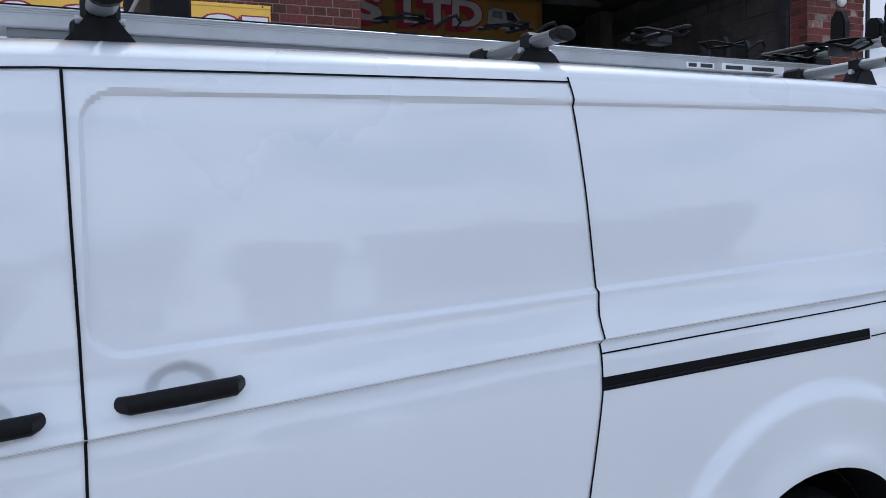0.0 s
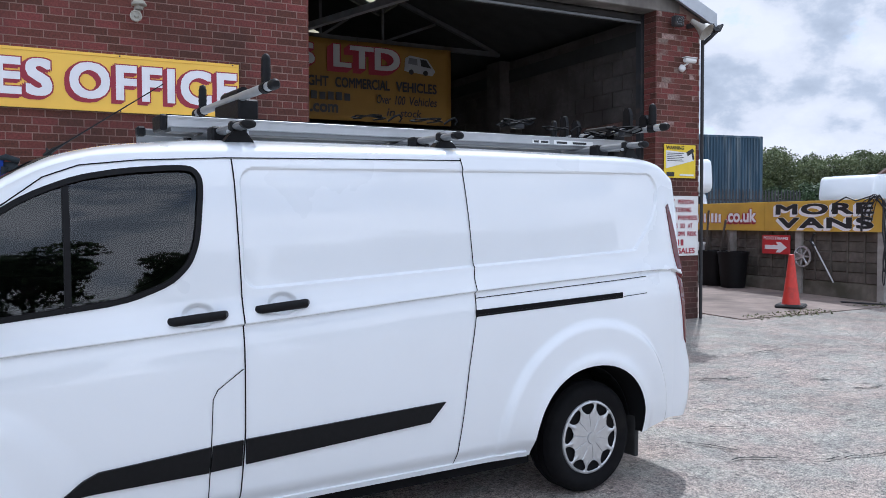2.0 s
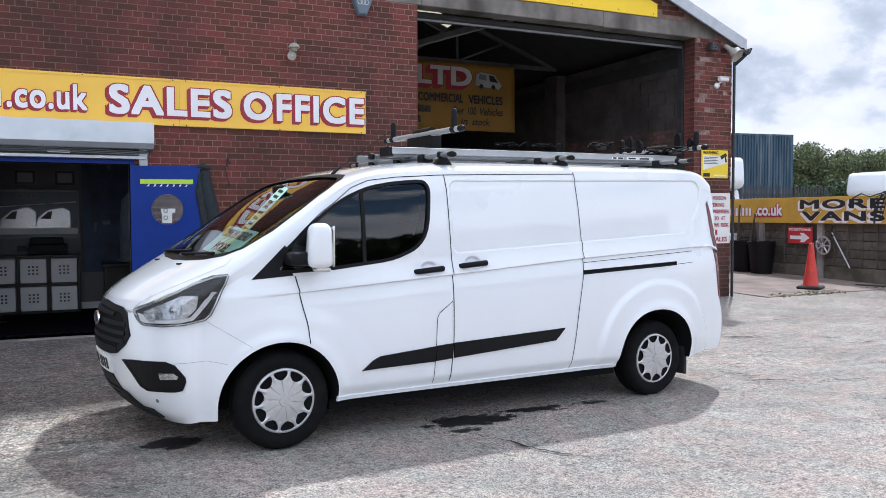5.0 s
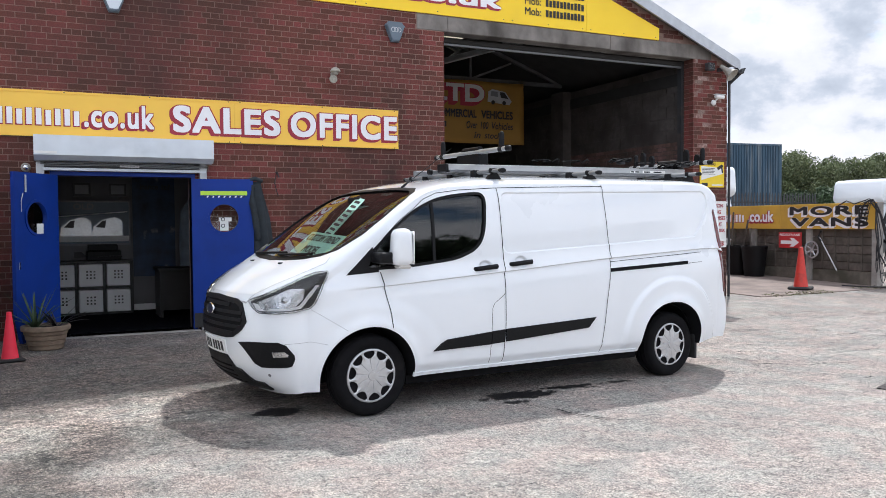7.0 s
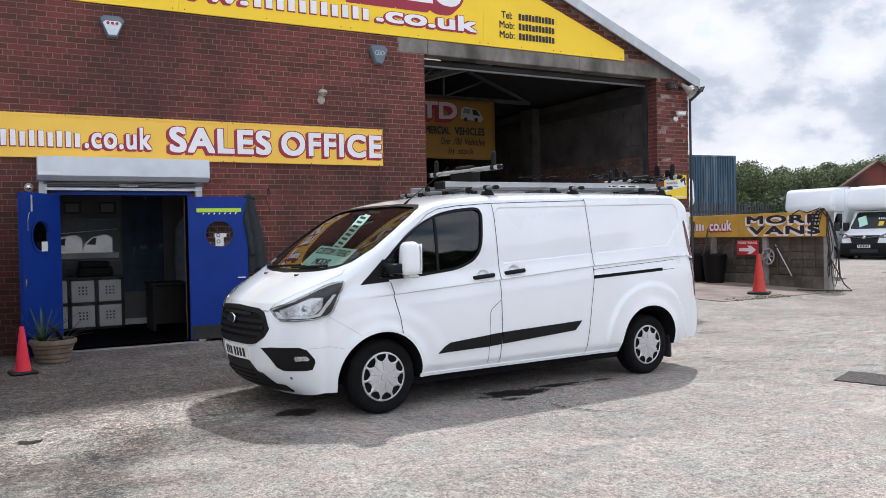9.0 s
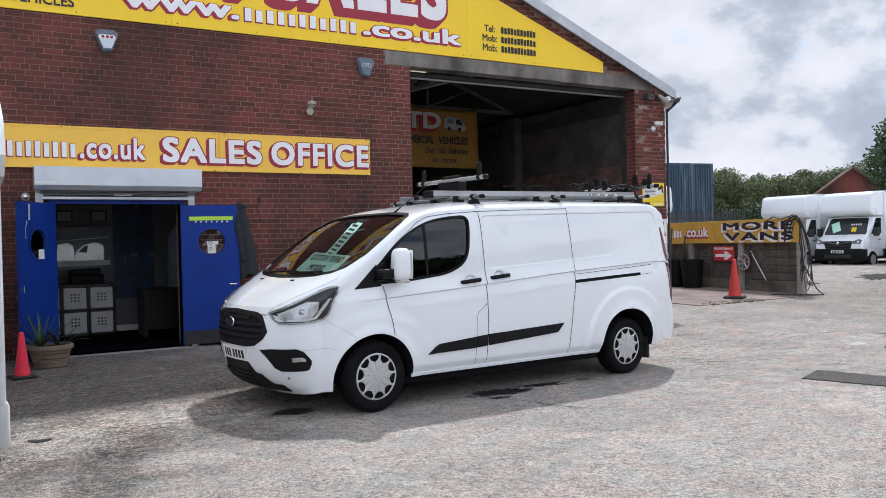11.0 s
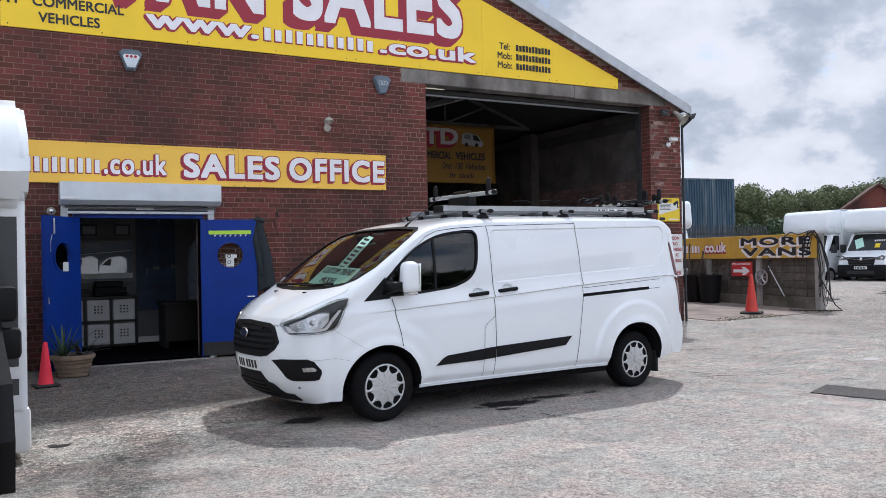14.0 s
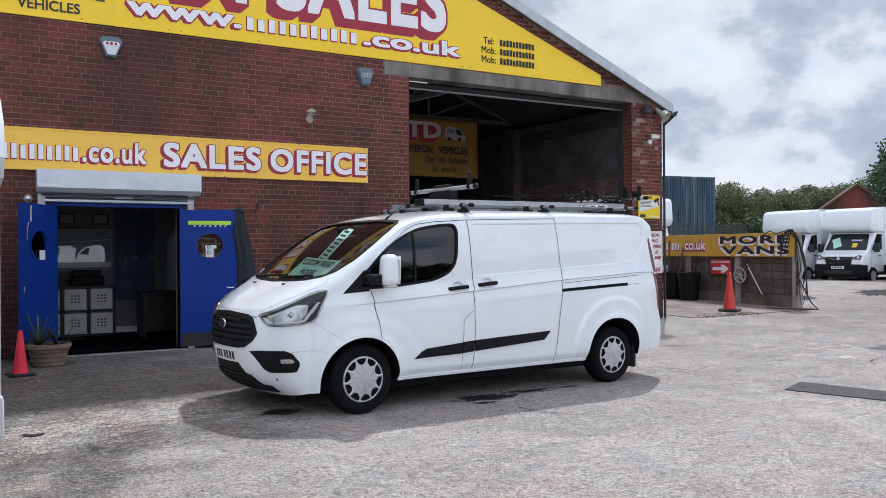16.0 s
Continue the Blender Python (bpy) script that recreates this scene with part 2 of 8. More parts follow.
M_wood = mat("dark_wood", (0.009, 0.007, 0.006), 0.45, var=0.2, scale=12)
M_poster = mat("poster_blue", (0.02, 0.045, 0.10), 0.5, var=0.6, scale=4, dirt=(0.30, 0.30, 0.32), dscale=3.5, dlo=0.62, dhi=0.72)
M_paper = mat("paper", (0.80, 0.80, 0.78), 0.6, var=0.03, scale=9)
M_green = mat("pale_green_card", (0.55, 0.85, 0.72), 0.6, var=0.03, scale=9)
M_lampred = mat("tail_lamp_red", (0.11, 0.004, 0.008), 0.15, coat=0.5, var=0.1)
M_chrome = mat("chrome", (0.85, 0.86, 0.87), 0.12, metal=1.0, var=0.03)
M_seat = mat("seat_cloth", (0.03, 0.03, 0.033), 0.9, var=0.2, scale=30)
M_warn = mat("warning_yellow", (0.85, 0.62, 0.02), 0.4, var=0.03)


def glass(name, tint, dark, ior=1.85):
    """Tinted sheet glass: a clear tinted body under a mirror-like surface."""
    m = bpy.data.materials.new(name)
    m.use_nodes = True
    n, l = m.node_tree.nodes, m.node_tree.links
    n.remove(n["Principled BSDF"])
    t = n.new("ShaderNodeBsdfTransparent"); t.inputs[0].default_value = (*[c * dark for c in tint], 1)
    g = n.new("ShaderNodeBsdfGlossy"); g.inputs["Roughness"].default_value = 0.015; g.inputs[0].default_value = (1, 1, 1, 1)
    f = n.new("ShaderNodeFresnel"); f.inputs[0].default_value = ior
    mx = n.new("ShaderNodeMixShader")
    l.new(f.outputs[0], mx.inputs[0]); l.new(t.outputs[0], mx.inputs[1]); l.new(g.outputs[0], mx.inputs[2])
    l.new(mx.outputs[0], n["Material Output"].inputs[0])
    return m


M_glass = glass("tinted_side_glass", (0.88, 0.93, 0.92), 0.42, 1.62)
M_screen = glass("windscreen_glass", (0.9, 0.97, 0.93), 0.90, 1.42)
M_clear = glass("clear_lens", (1, 1, 1), 0.94, 1.4)


# ---- mesh tools ----
def mesh_of(bm, name, material, smooth=0.0):
    me = bpy.data.meshes.new(name)
    bm.normal_update()
    bm.to_mesh(me)
    bm.free()
    for m in (material if isinstance(material, (list, tuple)) else [material]):
        me.materials.append(m)
    if smooth:
        me.shade_smooth()
        me.set_sharp_from_angle(angle=radians(smooth))
    return me


def part(name, bm, material, parent=None, label="", smooth=0.0, at=None):
    """One mesh object, under a thing or under a part."""
    ob = new(name, bm if isinstance(bm, bpy.types.Mesh) else mesh_of(bm, name, material, smooth))
    if parent is not None:
        ob.parent = parent
    if at is not None:
        ob.matrix_basis = at
    if label:
        ob["label"] = label
    return ob


def thing(name, at, label, category, group="", kind=""):
    ob = new(name)
    ob.empty_display_size = 0.1
    ob.matrix_basis = at
    return tagged(ob, label, category, group, kind)


def box(x0, x1, y0, y1, z0, z1, bm=None, bevel=0.0, seg=1):
    bm = bm if bm is not None else bmesh.new()
    vs = [bm.verts.new((x, y, z)) for x in (x0, x1) for y in (y0, y1) for z in (z0, z1)]
    fs = [bm.faces.new([vs[i] for i in f]) for f in ((0, 1, 3, 2), (4, 6, 7, 5), (0, 4, 5, 1), (2, 3, 7, 6), (0, 2, 6, 4), (1, 5, 7, 3))]
    if bevel:
        es = list({e for f in fs for e in f.edges})
        bmesh.ops.bevel(bm, geom=es, offset=bevel, segments=seg, affect="EDGES", profile=0.5)
    return bm


def prism(poly, axis, a, b, bm=None, bevel=0.0):
    """A polygon extruded from a to b along an axis; poly gives the two other coordinates in order."""
    bm = bm if bm is not None else bmesh.new()

    def p3(p, k):
        return {"x": (k, p[0], p[1]), "y": (p[0], k, p[1]), "z": (p[0], p[1], k)}[axis]
    lo = [bm.verts.new(p3(p, a)) for p in poly]
    hi = [bm.verts.new(p3(p, b)) for p in poly]
    fs = [bm.faces.new(lo), bm.faces.new(hi[::-1])]
    for i in range(len(poly)):
        j = (i + 1) % len(poly)
        fs.append(bm.faces.new((lo[j], lo[i], hi[i], hi[j])))
    bmesh.ops.recalc_face_normals(bm, faces=fs)
    if bevel:
        bmesh.ops.bevel(bm, geom=list({e for f in fs[:2] for e in f.edges}), offset=bevel, segments=2, affect="EDGES")
    return bm


def tube(points, r, bm=None, seg=8, cap=True, sq=None):
    """A tube along a polyline."""
    bm = bm if bm is not None else bmesh.new()
    pts = [Vector(p) for p in points]
    rings = []
    for i, p in enumerate(pts):
        d = (pts[min(i + 1, len(pts) - 1)] - pts[max(i - 1, 0)]).normalized()
        u = d.cross(Vector((0, 0, 1)))
        if u.length < 1e-3:
            u = d.cross(Vector((1, 0, 0)))
        u.normalize()
        w = u.cross(d).normalized()
        rr = r[i] if isinstance(r, (list, tuple)) else r
        ring = []
        for k in range(seg):
            a = 2 * math.pi * (k + 0.5) / seg
            cu, cw = math.cos(a) * rr, math.sin(a) * rr
            if sq:
                cu, cw = cu * sq[0], cw * sq[1]
            ring.append(bm.verts.new(p + u * cu + w * cw))
        rings.append(ring)
    for a, b in zip(rings, rings[1:]):
        for k in range(seg):
            bm.faces.new((a[k], a[(k + 1) % seg], b[(k + 1) % seg], b[k]))
    if cap:
        bm.faces.new(rings[0][::-1]); bm.faces.new(rings[-1])
    bmesh.ops.recalc_face_normals(bm, faces=bm.faces)
    return bm


def lathe(profile, seg=32, bm=None, axis="z", at=(0, 0, 0), ring=False):
    """A profile of (radius, height) turned about an axis; ring: the profile closes on itself and leaves the middle open."""
    bm = bm if bm is not None else bmesh.new()
    rings = []
    for r, h in profile:
        loop = []
        for k in range(seg):
            a = 2 * math.pi * k / seg
            c, s = r * math.cos(a), r * math.sin(a)
            p = {"z": (c, s, h), "y": (c, h, s), "x": (h, c, s)}[axis]
            loop.append(bm.verts.new(Vector(at) + Vector(p)))
        rings.append(loop)
    for a, b in zip(rings, rings[1:]):
        for k in range(seg):
            bm.faces.new((a[k], a[(k + 1) % seg], b[(k + 1) % seg], b[k]))
    if ring:
        for k in range(seg):
            bm.faces.new((rings[-1][k], rings[-1][(k + 1) % seg], rings[0][(k + 1) % seg], rings[0][k]))
    else:
        bm.faces.new(rings[0][::-1]); bm.faces.new(rings[-1])
    bmesh.ops.remove_doubles(bm, verts=bm.verts, dist=1e-5)
    bmesh.ops.recalc_face_normals(bm, faces=bm.faces)
    return bm


def curve_at(table, x):
    """A smooth value from a table of (x, value)."""
    if x <= table[0][0]:
        return table[0][1]
    for i in range(len(table) - 1):
        (x0, y0), (x1, y1) = table[i], table[i + 1]
        if x <= x1:
            xa, ya = table[i - 1] if i else (2 * x0 - x1, 2 * y0 - y1)
            xb, yb = table[i + 2] if i + 2 < len(table) else (2 * x1 - x0, 2 * y1 - y0)
            h, t = x1 - x0, (x - x0) / (x1 - x0)
            m0, m1 = (y1 - ya) / (x1 - xa) * h, (yb - y0) / (xb - x0) * h
            return (2 * t**3 - 3 * t**2 + 1) * y0 + (t**3 - 2 * t**2 + t) * m0 + (-2 * t**3 + 3 * t**2) * y1 + (t**3 - t**2) * m1
    return table[-1][1]


def smooth01(a, b, x):
    t = max(0.0, min(1.0, (x - a) / (b - a)))
    return t * t * (3 - 2 * t)


def text_mesh(name, words, width, height, material, depth=0.006, bold=0.0, slant=0.0, space=1.0):
    """Letters fitted into width x height, in the x-z plane, facing -y, from the lower left corner."""
    cu = bpy.data.curves.new(name, "FONT")
    cu.body, cu.size, cu.extrude, cu.shear, cu.space_character = words, 1.0, 0.0, slant, space
    cu.resolution_u = 4
    ob = bpy.data.objects.new(name, cu)
    scene.collection.objects.link(ob)
    dg = bpy.context.evaluated_depsgraph_get()
    me = bpy.data.meshes.new_from_object(ob.evaluated_get(dg))
    bpy.data.objects.remove(ob)
    bpy.data.curves.remove(cu)
    bm = bmesh.new()
    bm.from_mesh(me)
    bpy.data.meshes.remove(me)
    xs, ys = [v.co.x for v in bm.verts], [v.co.y for v in bm.verts]
    x0, y0, sx, sy = min(xs) - bold, min(ys) - bold, width / (max(xs) - min(xs) + 2 * bold), height / (max(ys) - min(ys) + 2 * bold)
    for v in bm.verts:
        v.co = Vector(((v.co.x - x0) * sx, 0, (v.co.y - y0) * sy))
    up = bmesh.ops.extrude_face_region(bm, geom=list(bm.faces))
    for v in up["geom"]:
        if isinstance(v, bmesh.types.BMVert):
            v.co.y -= depth
    bmesh.ops.recalc_face_normals(bm, faces=bm.faces)
    if bold:
        # a heavier stroke with crisp corners: the same letters laid over one another round a small square
        base = list(bm.verts) + list(bm.edges) + list(bm.faces)
        turns = 12 if height > 0.15 else 4
        for k in range(turns):
            a = 2 * math.pi * (k + 0.5) / turns
            c, q = math.cos(a), math.sin(a)
            far = 1.0 / max(abs(c), abs(q)) * 0.93
            dup = bmesh.ops.duplicate(bm, geom=base)
            move = Vector((bold * sx * c * far, -0.00003 * (k + 1), bold * sy * q * far))
            bmesh.ops.translate(bm, verts=[g for g in dup["geom"] if isinstance(g, bmesh.types.BMVert)], vec=move)
    return mesh_of(bm, name, material)


def lettering(parent, words, x, y, z, width, height, material=None, shade=None, drop=(0.03, 0.03), bold=0.01, edge=0.03, slant=0.0, depth=0.0012, space=1.0):
    """Letters on a board, each word a part of its own, with a drop shade behind them where the sign has one."""
    if " " in words:
        each = width / len(words)
        for word in words.split():
            lettering(parent, word, x, y, z, each * (len(word) - 0.15), height, material, shade, drop, bold, edge, slant, depth, space)
            x += each * (len(word) + 1)
        return None
    if shade:
        n = max(3, int(math.hypot(*drop) / 0.014))
        g = edge * height / 0.75
        for k in range(n):
            f = k / (n - 1)
            part("letter_shade", text_mesh("letter_shade", words, width + 2 * g, height + 2 * g, shade, 0.0004, bold + edge, slant, space), None, parent,
                 at=pose(x - g - drop[0] * f, y - 0.0027 * (n - k) / n, z - g - drop[1] * f))
    return part("lettering", text_mesh("lettering", words, width, height, material, depth, bold, slant, space), None, parent, at=pose(x, y - 0.0036, z))


def bars(parent, x, y, z, width, height, count, material, shade=None, drop=0.03, name="bar", gap=0.30, wave=0.10):
    """A row of plain bars in place of writing."""
    step = width / count
    for k in range(count):
        h = height * (1 - wave * (k % 3 == 1))
        if shade:
            part("bar_shade", box(x + k * step - drop, x + (k + 1 - gap) * step + drop * 0.3, y - 0.003, y, z - drop, z + h + drop * 0.3), shade, parent)
        part(name, box(x + k * step, x + (k + 1 - gap) * step, y - 0.009, y - 0.003, z, z + h), material, parent)


def ground_z(x, y):
    """The yard rises gently towards the building and dips a little under the van's tail."""
    dip = 0.0142 * max(0.0, min(3.9, x + 1.3)) * (1.0 - smooth01(4.5, 7.5, x))
    return 0.022 + 0.018 * (max(-14, min(12, y)) - 1.7) - dip


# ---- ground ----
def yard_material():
    m = mat("worn_asphalt", (0.20, 0.185, 0.175), 0.92)
    n, l = m.node_tree.nodes, m.node_tree.links
    b = n["Principled BSDF"]
    tc = n.new("ShaderNodeTexCoord")

    def tex(sc, det, rough=0.55, stretch=None):
        t = n.new("ShaderNodeTexNoise")
        t.inputs["Scale"].default_value, t.inputs["Detail"].default_value, t.inputs["Roughness"].default_value = sc, det, rough
        if stretch:
            mp = n.new("ShaderNodeMapping"); mp.inputs["Scale"].default_value = stretch
            l.new(tc.outputs["Object"], mp.inputs[0]); l.new(mp.outputs[0], t.inputs["Vector"])
        else:
            l.new(tc.outputs["Object"], t.inputs["Vector"])
        return t.outputs["Fac"]

    def ramp(fac, stops):
        r = n.new("ShaderNodeValToRGB")
        l.new(fac, r.inputs[0])
        e = r.color_ramp.elements
        e[0].position, e[0].color = stops[0]
        e[1].position, e[1].color = stops[1]
        for p, c in stops[2:]:
            e.new(p).color = c
        return r.outputs["Color"]

    def mix(fac, a, c, mode="MIX"):
        x = n.new("ShaderNodeMix"); x.data_type, x.blend_type = "RGBA", mode
        if isinstance(fac, float):
            x.inputs["Factor"].default_value = fac
        else:
            l.new(fac, x.inputs["Factor"])
        l.new(a, x.inputs[6])
        if isinstance(c, tuple):
            x.inputs[7].default_value = c
        else:
            l.new(c, x.inputs[7])
        return x.outputs[2]

    base = ramp(tex(0.55, 6), [(0.32, (0.315, 0.292, 0.272, 1)), (0.68, (0.425, 0.394, 0.367, 1))])
    patchy = ramp(tex(1.7, 8, 0.65), [(0.38, (0.88, 0.88, 0.88, 1)), (0.62, (1.07, 1.06, 1.04, 1))])
    grit = ramp(tex(78, 6, 0.9), [(0.43, (0.22, 0.22, 0.23, 1)), (0.495, (0.98, 0.98, 0.98, 1)), (0.57, (1.55, 1.53, 1.50, 1))])
    pits = ramp(tex(17, 9, 0.75), [(0.37, (0.40, 0.40, 0.41, 1)), (0.43, (1.0, 1.0, 1.0, 1)), (0.60, (1.08, 1.07, 1.06, 1))])
    stone = n.new("ShaderNodeTexVoronoi"); stone.inputs["Scale"].default_value = 70
    l.new(tc.outputs["Object"], stone.inputs["Vector"])
    chips = ramp(stone.outputs["Distance"], [(0.0, (1.28, 1.26, 1.23, 1)), (0.55, (0.78, 0.78, 0.79, 1))])
    tint = ramp(tex(2.6, 5), [(0.40, (0.955, 1.005, 0.985, 1)), (0.60, (1.06, 0.985, 0.955, 1))])
    mottle = ramp(tex(24, 5, 0.7), [(0.36, (0.60, 0.60, 0.61, 1)), (0.50, (1.02, 1.02, 1.02, 1)), (0.64, (1.28, 1.26, 1.24, 1))])
    drift = ramp(tex(5.5, 6, 0.6, (0.7, 1.3, 1)), [(0.36, (0.84, 0.84, 0.85, 1)), (0.62, (1.09, 1.08, 1.06, 1))])
    spot = n.new("ShaderNodeTexVoronoi"); spot.inputs["Scale"].default_value = 7.0
    l.new(tc.outputs["Object"], spot.inputs["Vector"])
    spots = ramp(spot.outputs["Distance"], [(0.045, (0.16, 0.16, 0.165, 1)), (0.10, (1.0, 1.0, 1.0, 1))])
    col = mix(1.0, base, patchy, "MULTIPLY")
    col = mix(1.0, col, tint, "MULTIPLY")
    col = mix(0.9, col, grit, "MULTIPLY")
    col = mix(0.9, col, pits, "MULTIPLY")
    col = mix(0.7, col, chips, "MULTIPLY")
    col = mix(0.85, col, mottle, "MULTIPLY")
    col = mix(0.8, col, drift, "MULTIPLY")
    col = mix(0.75, col, spots, "MULTIPLY")
    worn = ramp(tex(0.9, 9, 0.7, (0.6, 1.6, 1)), [(0.56, (0, 0, 0, 1)), (0.70, (1, 1, 1, 1))])
    wf = n.new("ShaderNodeMath"); wf.operation = "MULTIPLY"; wf.inputs[1].default_value = 0.30
    l.new(worn, wf.inputs[0])
    col = mix(wf.outputs[0], col, (0.50, 0.47, 0.44, 1))
    # older, darker surfacing between the doorway and the van, building shade mixed in
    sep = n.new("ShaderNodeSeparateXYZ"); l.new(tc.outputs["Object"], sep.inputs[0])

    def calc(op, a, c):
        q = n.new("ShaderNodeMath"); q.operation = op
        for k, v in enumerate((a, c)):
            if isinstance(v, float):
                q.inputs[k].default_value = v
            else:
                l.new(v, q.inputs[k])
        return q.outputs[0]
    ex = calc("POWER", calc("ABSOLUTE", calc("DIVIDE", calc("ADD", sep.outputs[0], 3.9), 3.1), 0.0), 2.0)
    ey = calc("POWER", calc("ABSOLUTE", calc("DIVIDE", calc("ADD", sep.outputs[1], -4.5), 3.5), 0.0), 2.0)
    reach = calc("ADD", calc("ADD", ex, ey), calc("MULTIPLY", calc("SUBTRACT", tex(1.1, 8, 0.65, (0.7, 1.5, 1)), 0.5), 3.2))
    old_and_shade = n.new("ShaderNodeMapRange")
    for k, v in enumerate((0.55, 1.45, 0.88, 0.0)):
        old_and_shade.inputs[k + 1].default_value = v
    l.new(reach, old_and_shade.inputs[0])
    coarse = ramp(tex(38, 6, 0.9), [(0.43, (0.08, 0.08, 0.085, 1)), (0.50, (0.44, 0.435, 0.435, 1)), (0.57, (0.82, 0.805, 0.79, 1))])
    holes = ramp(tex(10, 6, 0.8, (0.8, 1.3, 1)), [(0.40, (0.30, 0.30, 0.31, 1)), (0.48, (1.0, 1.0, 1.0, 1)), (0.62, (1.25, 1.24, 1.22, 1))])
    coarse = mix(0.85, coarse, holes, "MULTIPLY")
    col = mix(old_and_shade.outputs[0], col, mix(1.0, col, coarse, "MULTIPLY"))

    def strip(x0, y0, x1, y1, wide, lo, hi, rag):
        """A ragged band along a line on the ground."""
        dx, dy = x1 - x0, y1 - y0
        ln = math.hypot(dx, dy)
        u = calc("ADD", calc("MULTIPLY", calc("SUBTRACT", sep.outputs[0], x0), dx / ln), calc("MULTIPLY", calc("SUBTRACT", sep.outputs[1], y0), dy / ln))
        v = calc("ADD", calc("MULTIPLY", calc("SUBTRACT", sep.outputs[0], x0), -dy / ln), calc("MULTIPLY", calc("SUBTRACT", sep.outputs[1], y0), dx / ln))
        du = calc("MAXIMUM", calc("SUBTRACT", calc("ABSOLUTE", calc("SUBTRACT", u, ln / 2), 0.0), ln / 2), 0.0)
        d = calc("DIVIDE", calc("SQRT", calc("ADD", calc("MULTIPLY", du, du), calc("MULTIPLY", v, v)), 0.0), wide)
        d = calc("ADD", d, calc("MULTIPLY", calc("SUBTRACT", tex(3.2, 8, 0.7), 0.5), rag))
        r = n.new("ShaderNodeMapRange")
        for k, q in enumerate((0.35, 1.0, hi, lo)):
            r.inputs[k + 1].default_value = q
        l.new(d, r.inputs[0])
        return r.outputs[0]
    # browner, darker surface in the yard beyond the building
    col = mix(strip(12.5, 3.0, 34.0, 13.0, 5.5, 0.0, 0.75, 0.9), col, mix(1.0, col, (0.66, 0.62, 0.58, 1), "MULTIPLY"))
    # pale washed-out residue, and a strip where the top coat has gone
    col = mix(strip(-4.6, 1.75, -2.75, 2.62, 0.66, 0.0, 0.85, 3.0), col, mix(1.0, col, (2.3, 2.3, 2.27, 1), "MULTIPLY"))
    col = mix(strip(-4.0, -0.2, -3.25, 2.1, 0.34, 0.0, 0.75, 2.6), col, mix(1.0, col, coarse, "MULTIPLY"))
    col = mix(strip(-6.5, 0.6, -4.3, 1.2, 0.9, 0.0, 0.5, 2.2), col, mix(1.0, col, coarse, "MULTIPLY"))
    l.new(col, b.inputs["Base Color"])
    bp = n.new("ShaderNodeBump"); bp.inputs["Strength"].default_value, bp.inputs["Distance"].default_value = 0.9, 0.006
    l.new(stone.outputs["Distance"], bp.inputs["Height"])
    bp2 = n.new("ShaderNodeBump"); bp2.inputs["Strength"].default_value, bp2.inputs["Distance"].default_value = 0.8, 0.02
    l.new(tex(4, 8, 0.65), bp2.inputs["Height"]); l.new(bp2.outputs[0], bp.inputs["Normal"])
    l.new(bp.outputs[0], b.inputs["Normal"])
    return m


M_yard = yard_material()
M_oil = mat("oil_stain", (0.02, 0.019, 0.019), 0.5, var=0.3, scale=30, bump=0.004, bscale=90)
M_crack = mat("crack_fill", (0.02, 0.019, 0.018), 0.95, var=0.2)
M_patch = mat("tar_patch", (0.105, 0.096, 0.090), 0.95, spec=0.1, var=0.7, scale=60, bump=0.006, bscale=90)
M_slab = mat("pale_concrete_slab", (0.27, 0.215, 0.185), 0.92, var=0.14, scale=5, dirt=(0.15, 0.12, 0.105), dscale=1.2, dlo=0.45, dhi=0.7, bump=0.003, bscale=60)
M_moss = mat("moss_and_weeds", (0.10, 0.11, 0.045), 0.95, var=0.3, scale=30, rnd=0.3, island=True)


def grid_axis(lo, hi, near0, near1, fine, coarse):
    out, x = [], near0
    while x < near1:
        out.append(x); x += fine
    step, x = coarse, near1
    while x < hi:
        out.append(x); x += step; step *= 1.5
    out.append(hi)
    step, x = coarse, near0 - coarse
    while x > lo:
        out.append(x); x -= step; step *= 1.5
    out.append(lo)
    return sorted(out)


def build_ground():
    xs, ys = grid_axis(-400, 600, -12, 16, 0.5, 1.0), grid_axis(-300, 700, -14, 14, 0.5, 1.0)
    bm = bmesh.new()
    vs = [[bm.verts.new((x, y, ground_z(x, y) - 0.3 * (-10.6 < x <= 7.0 and 7.4 < y < 25.5) + 0.006 * noise.noise((x * 0.4, y * 0.4, 0)) * (abs(x) < 16))) for y in ys] for x in xs]
    for i in range(len(xs) - 1):
        for j in range(len(ys) - 1):
            bm.faces.new((vs[i][j], vs[i + 1][j], vs[i + 1][j + 1], vs[i][j + 1]))
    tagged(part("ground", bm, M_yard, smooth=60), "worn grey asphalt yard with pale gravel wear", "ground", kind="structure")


build_ground()


def blot(name, cx, cy, rx, ry, material, label, seed, lift=0.006, rough=0.35, turn=0.0, kind="structure", n=140):
    """A flat stain, patch or puddle mark with a ragged edge."""
    bm = bmesh.new()
    c = bm.verts.new((0, 0, 0))
    ring = []
    for k in range(n):
        a = 2 * math.pi * k / n
        f = 1 + rough * noise.fractal((math.cos(a) * 2.2, math.sin(a) * 2.2, seed), 0.9, 2.0, 4)
        x, y = rx * f * math.cos(a), ry * f * math.sin(a)
        x, y = x * math.cos(turn) - y * math.sin(turn), x * math.sin(turn) + y * math.cos(turn)
        ring.append(bm.verts.new((x, y, ground_z(cx + x, cy + y) - ground_z(cx, cy))))
    for k in range(n):
        bm.faces.new((c, ring[k], ring[(k + 1) % n]))
    ob = part(name, bm, material, at=pose(cx, cy, ground_z(cx, cy) + lift))
    return tagged(ob, label, "stain", kind=kind)


